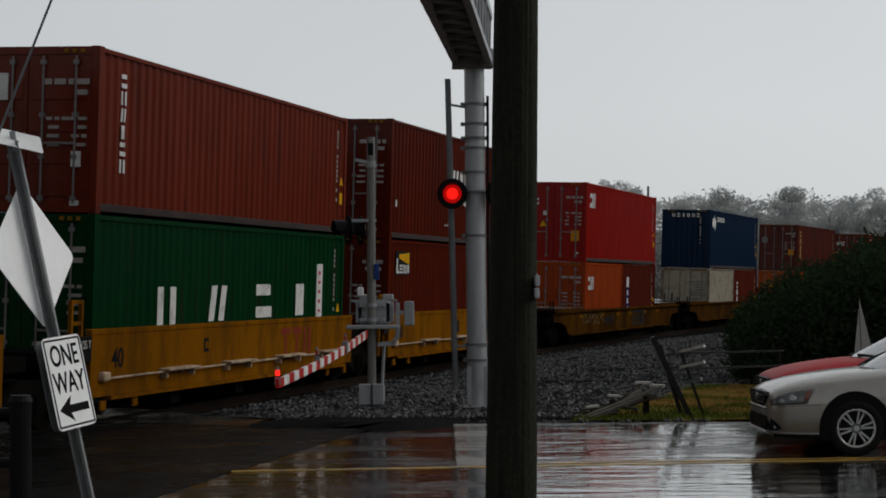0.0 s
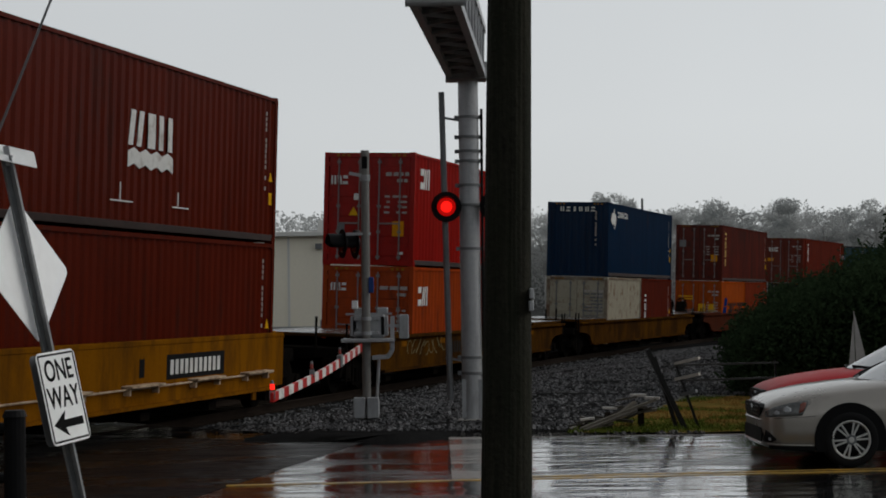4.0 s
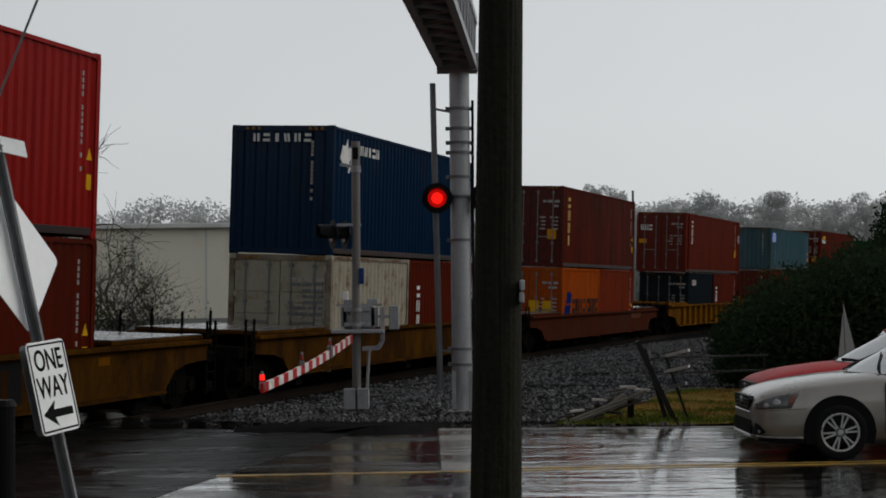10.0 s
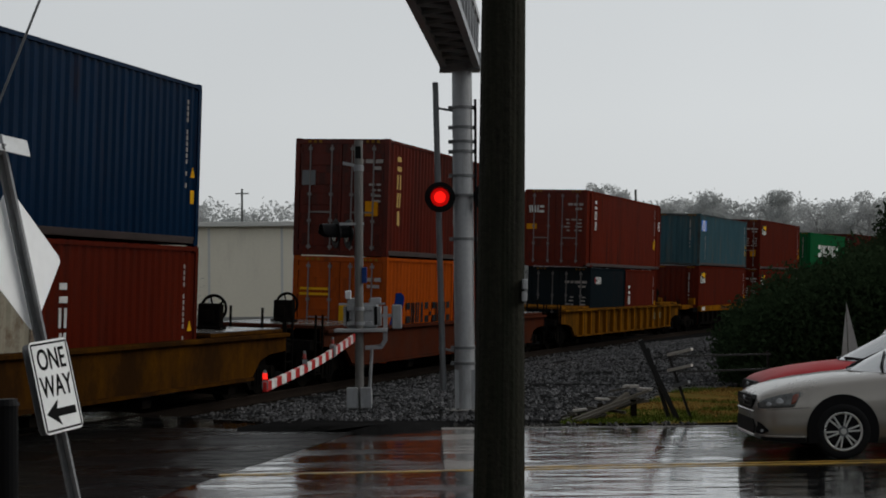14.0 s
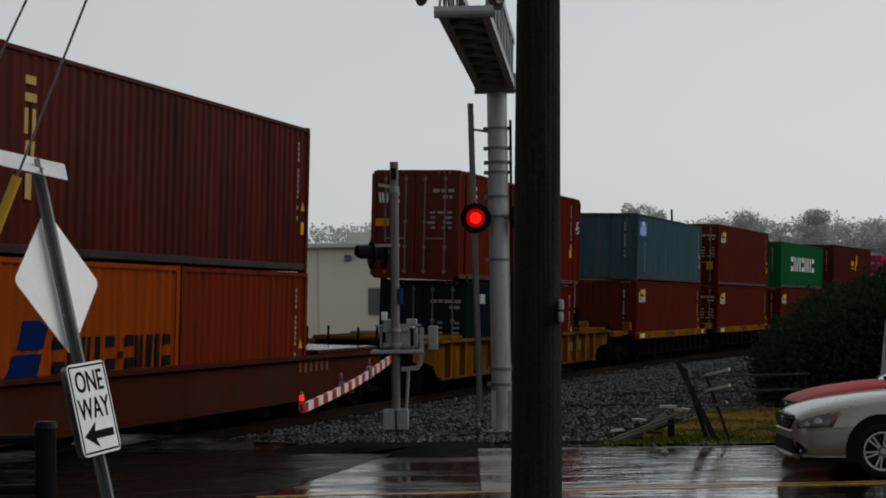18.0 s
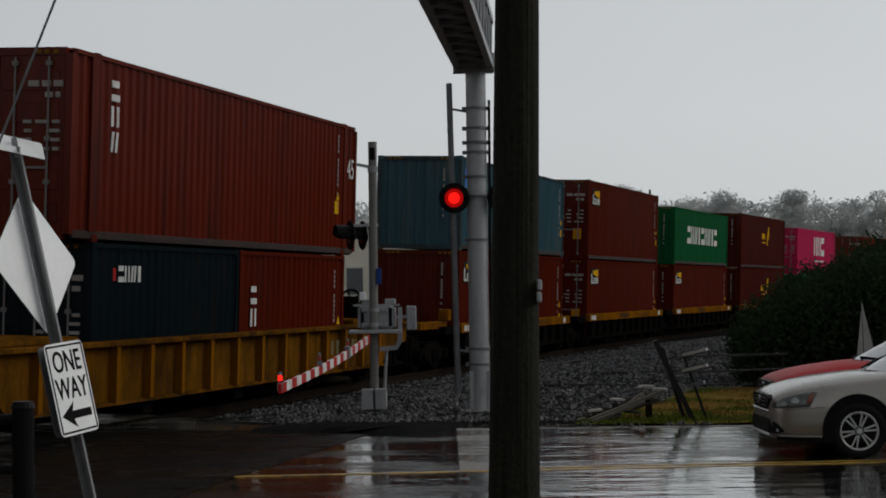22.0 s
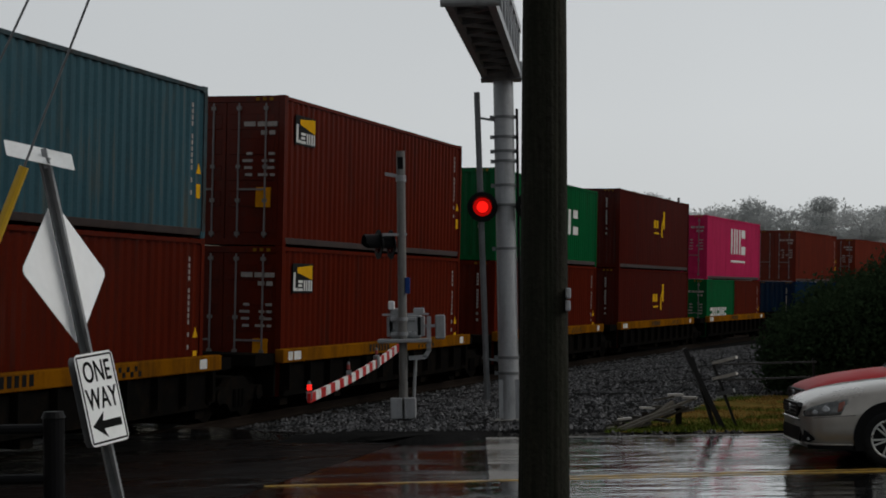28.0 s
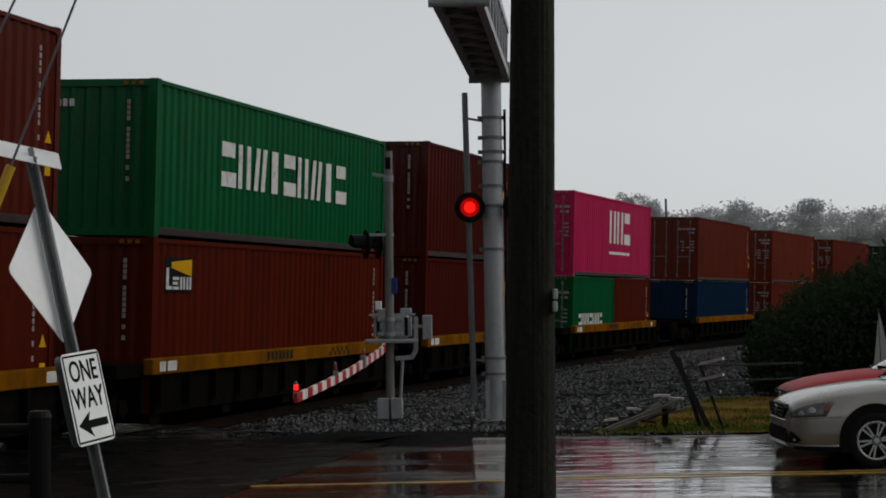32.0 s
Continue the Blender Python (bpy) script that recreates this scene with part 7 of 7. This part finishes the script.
# ---- cars ----
def loft(bm, stations, ring):
    """Skin between rings of points; ring(station) gives one side from the bottom centre to the top centre, mirrored."""
    prev = None
    for st in stations:
        half = ring(st)
        full = half + [(x, -y, z) for x, y, z in half[-2:0:-1]]
        cur = [bm.verts.new(p) for p in full]
        if prev:
            n_ = len(cur)
            for j in range(n_):
                bm.faces.new((prev[j], prev[(j + 1) % n_], cur[(j + 1) % n_], cur[j]))
        else:
            bm.faces.new(cur[::-1])
        prev = cur
    bm.faces.new(prev)


def sedan(label, x, y, col, rim_spokes=6, wiped=0.45):
    """A four-door car that heads to -x; x, y: front bumper, centre line. Local x runs back from the nose."""
    car = thing("car", label, "car", "cars waiting at the crossing")
    car.location = (x, y, 0.013)
    # x, half width, under side, shoulder, centre height
    st = [(0.0, 0.46, 0.27, 0.54, 0.56), (0.02, 0.61, 0.24, 0.64, 0.67), (0.06, 0.715, 0.225, 0.705, 0.74), (0.12, 0.785, 0.21, 0.74, 0.78), (0.22, 0.84, 0.195, 0.778, 0.822), (0.4, 0.874, 0.185, 0.815, 0.875), (0.65, 0.886, 0.18, 0.85, 0.92), (1.0, 0.89, 0.18, 0.89, 0.965), (1.4, 0.893, 0.18, 0.93, 1.0), (2.0, 0.895, 0.18, 0.945, 1.0), (2.8, 0.895, 0.18, 0.96, 1.0), (3.6, 0.89, 0.18, 0.975, 1.0), (4.15, 0.88, 0.19, 0.985, 1.02), (4.55, 0.86, 0.22, 0.975, 1.03), (4.78, 0.80, 0.30, 0.94, 0.99), (4.86, 0.70, 0.36, 0.86, 0.88)]

    def ring(s_):
        x_, w, lo_, sh, top = s_
        return [(x_, 0, lo_), (x_, w * 0.86, lo_), (x_, w - 0.015, lo_ + 0.10), (x_, w, lo_ + (sh - lo_) * 0.45), (x_, w - 0.004, lo_ + (sh - lo_) * 0.66), (x_, w - 0.035, sh - 0.035), (x_, w - 0.10, sh + 0.008), (x_, w * 0.55, top - 0.012), (x_, 0, top)]
    bm = bmesh.new()
    loft(bm, st, ring)
    part("body", bm, col, car, smooth=True)
    # glasshouse
    gl = [(1.36, 0.22, 0.95, 0.06, 0.985), (1.46, 0.42, 0.945, 0.10, 1.035), (1.65, 0.62, 0.945, 0.22, 1.135), (1.86, 0.735, 0.955, 0.38, 1.25), (2.06, 0.77, 0.97, 0.605, 1.395), (2.4, 0.775, 0.97, 0.59, 1.445), (3.1, 0.77, 0.975, 0.58, 1.45), (3.55, 0.755, 0.985, 0.58, 1.39), (3.95, 0.72, 0.99, 0.60, 1.21), (4.3, 0.69, 1.0, 0.62, 1.03)]

    def gring(s_):
        x_, wb, zb, wt, zt = s_
        return [(x_, 0, zb - 0.05), (x_, wb, zb - 0.05), (x_, wb, zb), (x_, wt, zt - 0.03), (x_, wt - 0.07, zt), (x_, 0, zt + 0.008)]
    bm = bmesh.new()
    loft(bm, gl, gring)
    part("glasshouse", bm, M_GLASS, car, "dark tinted windows", smooth=True)
    bm = bmesh.new()
    for lift in (0.0, -0.02):
        grid = [[bm.verts.new((1.24 + 0.50 * u_ * u_ + 0.83 * v_, u_ * (0.755 - 0.14 * v_), 0.995 + 0.43 * v_ - 0.02 * u_ * u_ + lift)) for u_ in [k / 8 - 1 for k in range(17)]] for v_ in [k / 6 for k in range(7)]]
        for k in range(6):
            for q in range(16):
                bm.faces.new((grid[k][q], grid[k][q + 1], grid[k + 1][q + 1], grid[k + 1][q]))
    part("windscreen", bm, M_SCREEN, car, "raked windscreen that mirrors the pale sky", smooth=True)
    bm = bmesh.new()
    loft(bm, [(a, b, c + 0.02, d, e) for a, b, c, d, e in gl[4:8]], lambda s_: [(s_[0], 0, s_[4] - 0.02), (s_[0], s_[3] - 0.05, s_[4] - 0.03), (s_[0], s_[3] + 0.006, s_[4] - 0.03), (s_[0], s_[3] - 0.06, s_[4] + 0.012), (s_[0], 0, s_[4] + 0.02)])
    part("roof", bm, col, car, smooth=True)
    for sy in (-1, 1):
        for nm, a, b, w in (("windscreen_pillar", (1.72, 0.75, 0.965), (2.28, 0.60, 1.42), 0.06), ("door_pillar", (2.85, 0.775, 0.965), (2.9, 0.578, 1.40), 0.05), ("rear_pillar", (4.2, 0.70, 0.99), (3.5, 0.58, 1.37), 0.08)):
            bm = bmesh.new()
            beam(bm, (a[0], sy * a[1], a[2]), (b[0], sy * b[1], b[2]), 0.03, w)
            part(nm, bm, col if nm != "door_pillar" else M_BLACK, car)
        bm = bmesh.new()
        box(bm, 1.88, 2.08, sy * 0.96 - 0.07, sy * 0.96 + 0.07, 0.97, 1.09, 0.03)
        part("wing_mirror", bm, col, car)
        for a, b in ((1.5, 1.512), (2.73, 2.742), (3.6, 3.612)):
            bm = bmesh.new()
            box(bm, a, b, sy * 0.894 - 0.006, sy * 0.894 + 0.004, 0.30, 0.90)
            part("door_gap", bm, M_BLACK, car)
        for x_ in (2.55, 3.5):
            bm = bmesh.new()
            box(bm, x_, x_ + 0.2, sy * 0.905 - 0.012, sy * 0.905 + 0.012, 0.80, 0.83, 0.006)
            part("door_handle", bm, col, car)
        # headlamp wrapping the corner, on the skin of the body
        def skin(x_, z_):
            for i in range(len(st) - 1):
                if st[i][0] <= x_ <= st[i + 1][0]:
                    f0 = (x_ - st[i][0]) / (st[i + 1][0] - st[i][0])
                    w, lo_, sh = [st[i][k_] + (st[i + 1][k_] - st[i][k_]) * f0 for k_ in (1, 2, 3)]
                    return w - 0.045 * max(0.0, min(1.0, ((z_ - lo_) / (sh - lo_) - 0.62) / 0.38)) ** 1.5

        def patch(nm, lows, highs, material, parent, out, steps=10, label_=""):
            """A shell over the skin between two lines of (x, z)."""
            def on(line, x_):
                for (xa, za), (xb, zb) in zip(line, line[1:]):
                    if x_ <= xb + 1e-6:
                        return za + (zb - za) * (x_ - xa) / (xb - xa)
                return line[-1][1]
            bm = bmesh.new()
            prev_ = None
            x_a, x_b = lows[0][0], lows[-1][0]
            for i in range(steps + 1):
                x_ = x_a + (x_b - x_a) * i / steps
                z0, z1 = on(lows, x_), on(highs, x_)
                cur_ = [bm.verts.new((x_, sy * (skin(x_, z0 + (z1 - z0) * k_ / 4) + out), z0 + (z1 - z0) * k_ / 4)) for k_ in range(5)]
                if prev_:
                    for k_ in range(4):
                        bm.faces.new((prev_[k_], cur_[k_], cur_[k_ + 1], prev_[k_ + 1]))
                prev_ = cur_
            ex_ = bmesh.ops.extrude_face_region(bm, geom=bm.faces[:])
            bmesh.ops.translate(bm, vec=(0.01, -sy * (out + 0.02), 0), verts=[v for v in ex_["geom"] if isinstance(v, bmesh.types.BMVert)])
            return part(nm, bm, material, parent, label_, smooth=True)
        hl = patch("headlight", [(0.03, 0.585), (0.41, 0.608), (0.50, 0.77)], [(0.03, 0.645), (0.10, 0.70), (0.26, 0.752), (0.50, 0.785)], M_HEAD, car, 0.004, 16, "smoky clear headlight")
        patch("amber_marker", [(0.375, 0.64), (0.42, 0.655), (0.465, 0.735)], [(0.375, 0.655), (0.40, 0.75), (0.465, 0.765)], M_AMBER, hl, 0.007, 4)
        patch("reflector", [(0.20, 0.655), (0.24, 0.635), (0.29, 0.66)], [(0.20, 0.68), (0.24, 0.725), (0.29, 0.69)], M_REFL, hl, 0.007, 4)
        patch("reflector", [(0.10, 0.625), (0.13, 0.612), (0.16, 0.63)], [(0.10, 0.64), (0.13, 0.668), (0.16, 0.65)], M_REFL, hl, 0.007, 4)
        patch("bumper_gap", [(0.03, 0.566), (0.41, 0.592), (0.58, 0.60)], [(0.03, 0.571), (0.41, 0.597), (0.58, 0.605)], M_BLACK, car, 0.003, 6)
        # black corner of the intake, with the bumper's dark reflection put into it
        patch("corner_intake", [(0.012, 0.292), (0.07, 0.296), (0.12, 0.32)], [(0.012, 0.445), (0.06, 0.41), (0.12, 0.335)], M_BLACK, car, 0.004, 8)
        patch("bumper_lip", [(0.03, 0.262), (0.54, 0.258)], [(0.03, 0.282), (0.54, 0.274)], col, car, 0.016, 6)
        # black band below the lip: the shadow there put into colour
        patch("lower_valance", [(0.05, 0.225), (0.54, 0.195)], [(0.05, 0.262), (0.54, 0.256)], M_BLACK, car, 0.004, 6)
        bm = bmesh.new()
        box(bm, 4.70, 4.80, sy * 0.66 - 0.14, sy * 0.66 + 0.14, 0.66, 0.86, 0.02)
        part("tail_light", bm, M_RED, car)
        bm = bmesh.new()
        rod(bm, (0.058, sy * 0.722, 0.33), (0.10, sy * 0.68, 0.33), 0.020, n=12)
        part("fog_lamp", bm, M_REFL, car)
        # wheels over black plates: the wells' shade as colour on the uncut body
        for wx in (0.97, 3.77):
            bm = bmesh.new()
            arc = [(wx + 0.42 * math.cos(radians(k)), 0.335 + 0.42 * math.sin(radians(k))) for k in range(-20, 201, 10)]
            ya, yb = sorted((sy * 0.78, sy * 0.8985))
            prism(bm, arc, ya, yb, "y")
            part("wheel_arch", bm, M_BLACK, car)
            wheel = new("wheel")
            wheel.parent, wheel.location = car, (wx, sy * 0.80, 0.325)
            bm = bmesh.new()
            prof = [(0.222, -0.10), (0.235, -0.112), (0.29, -0.112), (0.318, -0.098), (0.325, -0.07), (0.325, 0.07), (0.31, 0.10), (0.235, 0.10), (0.222, 0.09)]
            prev = None
            for k in range(37):
                a = k * 2 * math.pi / 36
                cur = [bm.verts.new((r_ * math.cos(a), -sy * o_, r_ * math.sin(a))) for r_, o_ in prof]
                if prev:
                    for j in range(8):
                        bm.faces.new((prev[j], cur[j], cur[j + 1], prev[j + 1]))
                prev = cur
            bmesh.ops.remove_doubles(bm, verts=bm.verts, dist=1e-5)
            part("tyre", bm, M_RUBBER, wheel, smooth=True)
            bm = bmesh.new()
            rod(bm, (0, sy * 0.02, 0), (0, sy * 0.03, 0), 0.215, n=32)
            part("brake_disc", bm, M_NEAR_BLACK, wheel)
            bm = bmesh.new()
            prev = None
            for k in range(37):
                a = k * 2 * math.pi / 36
                cur = [bm.verts.new((r_ * math.cos(a), sy * o_, r_ * math.sin(a))) for r_, o_ in ((0.228, 0.06), (0.228, 0.108), (0.215, 0.112), (0.200, 0.098), (0.20, 0.06))]
                if prev:
                    for j in range(4):
                        bm.faces.new((prev[j], cur[j], cur[j + 1], prev[j + 1]))
                prev = cur
            bmesh.ops.remove_doubles(bm, verts=bm.verts, dist=1e-5)
            part("rim", bm, M_ALLOY, wheel, "bright alloy rim", smooth=True)
            for k in range(rim_spokes):
                a0 = k * 2 * math.pi / rim_spokes + 0.2
                for da in (-0.17, 0.17):
                    bm = bmesh.new()
                    beam(bm, (0.05 * math.cos(a0 + da), sy * 0.098, 0.05 * math.sin(a0 + da)), (0.208 * math.cos(a0 + da * 0.9), sy * 0.104, 0.208 * math.sin(a0 + da * 0.9)), 0.013, 0.020)
                    part("spoke", bm, M_ALLOY, wheel)
            bm = bmesh.new()
            rod(bm, (0, sy * 0.07, 0), (0, sy * 0.108, 0), 0.072, 0.066, 6)
            hub = part("hub", bm, M_STEEL_DARK, wheel)
            bm = bmesh.new()
            rod(bm, (0, sy * 0.108, 0), (0, sy * 0.118, 0), 0.034, 0.028, 16)
            part("hub_cap", bm, M_ALLOY, hub)
    # nose
    bm = bmesh.new()
    prism(bm, [(-0.38, 0.565), (0.38, 0.565), (0.48, 0.63), (0.50, 0.69), (0.42, 0.728), (-0.42, 0.728), (-0.50, 0.69), (-0.48, 0.63)], -0.008, 0.10, "x")
    gr = part("grille", bm, M_BLACK, car, "black slatted grille")
    for z in (0.60, 0.645, 0.69):
        bm = bmesh.new()
        box(bm, -0.014, 0.03, -0.38, 0.38, z - 0.006, z + 0.006)
        part("grille_bar", bm, M_CHROME, gr)
    bm = bmesh.new()
    rod(bm, (-0.028, 0, 0.655), (-0.01, 0, 0.655), 0.055, n=20)
    part("badge", bm, M_CHROME, gr)
    bm = bmesh.new()
    box(bm, -0.010, 0.12, -0.50, 0.50, 0.528, 0.556, 0.012)
    part("bumper_ledge", bm, col, car)
    bm = bmesh.new()
    prism(bm, [(-0.50, 0.288), (0.50, 0.288), (0.55, 0.38), (0.50, 0.455), (-0.50, 0.455), (-0.55, 0.38)], -0.006, 0.10, "x")
    part("lower_intake", bm, M_BLACK, car)
    bm = bmesh.new()
    box(bm, -0.012, 0.10, -0.54, 0.54, 0.262, 0.284, 0.008)
    part("bumper_lip", bm, col, car)
    def on_screen(u_, v_):
        return (1.235 + 0.50 * u_ * u_ + 0.83 * v_, u_ * (0.755 - 0.14 * v_), 1.012 + 0.43 * v_ - 0.02 * u_ * u_)
    for u_ in (-0.75, 0.05):
        bm = bmesh.new()
        beam(bm, on_screen(u_, 0.0), on_screen(u_ + 0.22, 0.02 + wiped * 0.45), 0.02, 0.02)
        beam(bm, on_screen(u_ + 0.10, 0.02 + wiped * 0.15), on_screen(u_ + 0.52, 0.02 + wiped), 0.014, 0.03)
        part("wiper", bm, M_BLACK, car)
    return car


def car_paint(name, color, metal, rough=0.24, coat=0.6):
    m = mat(name, color, rough, metal=metal, var=0.05, scale=2, fine=300, bump=0.0, dirt=tuple(c * 0.7 for c in color), dirt_amount=0.15)
    b = m.node_tree.nodes["Principled BSDF"]
    b.inputs["Coat Weight"].default_value, b.inputs["Coat Roughness"].default_value = coat, 0.06
    if not coat:
        b.inputs["Specular IOR Level"].default_value = 0.1
    return m


M_CHROME = mat("chrome", (0.35, 0.35, 0.35), 0.25, metal=1.0, var=0.05, bump=0)
M_ALLOY = mat("alloy", (0.52, 0.52, 0.50), 0.3, metal=0.8, var=0.08, bump=0)
M_AMBER = mat("amber_lens", (0.16, 0.035, 0.018), 0.15, var=0.15, bump=0)
M_REFL = mat("lamp_reflector", (0.30, 0.31, 0.32), 0.25, metal=0.3, var=0.2, scale=20, bump=0)
M_HEAD = mat("headlamp_lens", (0.095, 0.10, 0.10), 0.10, metal=0.1, var=0.8, scale=16, bump=0)
sedan("silver-beige four-door car waiting on the wet street", 3.79, 21.05, car_paint("silver_paint", (0.29, 0.268, 0.24), 0.6, 0.30))
sedan("red four-door car waiting in the far lane", 4.38, 24.05, car_paint("red_paint", (0.36, 0.006, 0.011), 0.0, 0.45, 0.0), wiped=0.02)


motions()
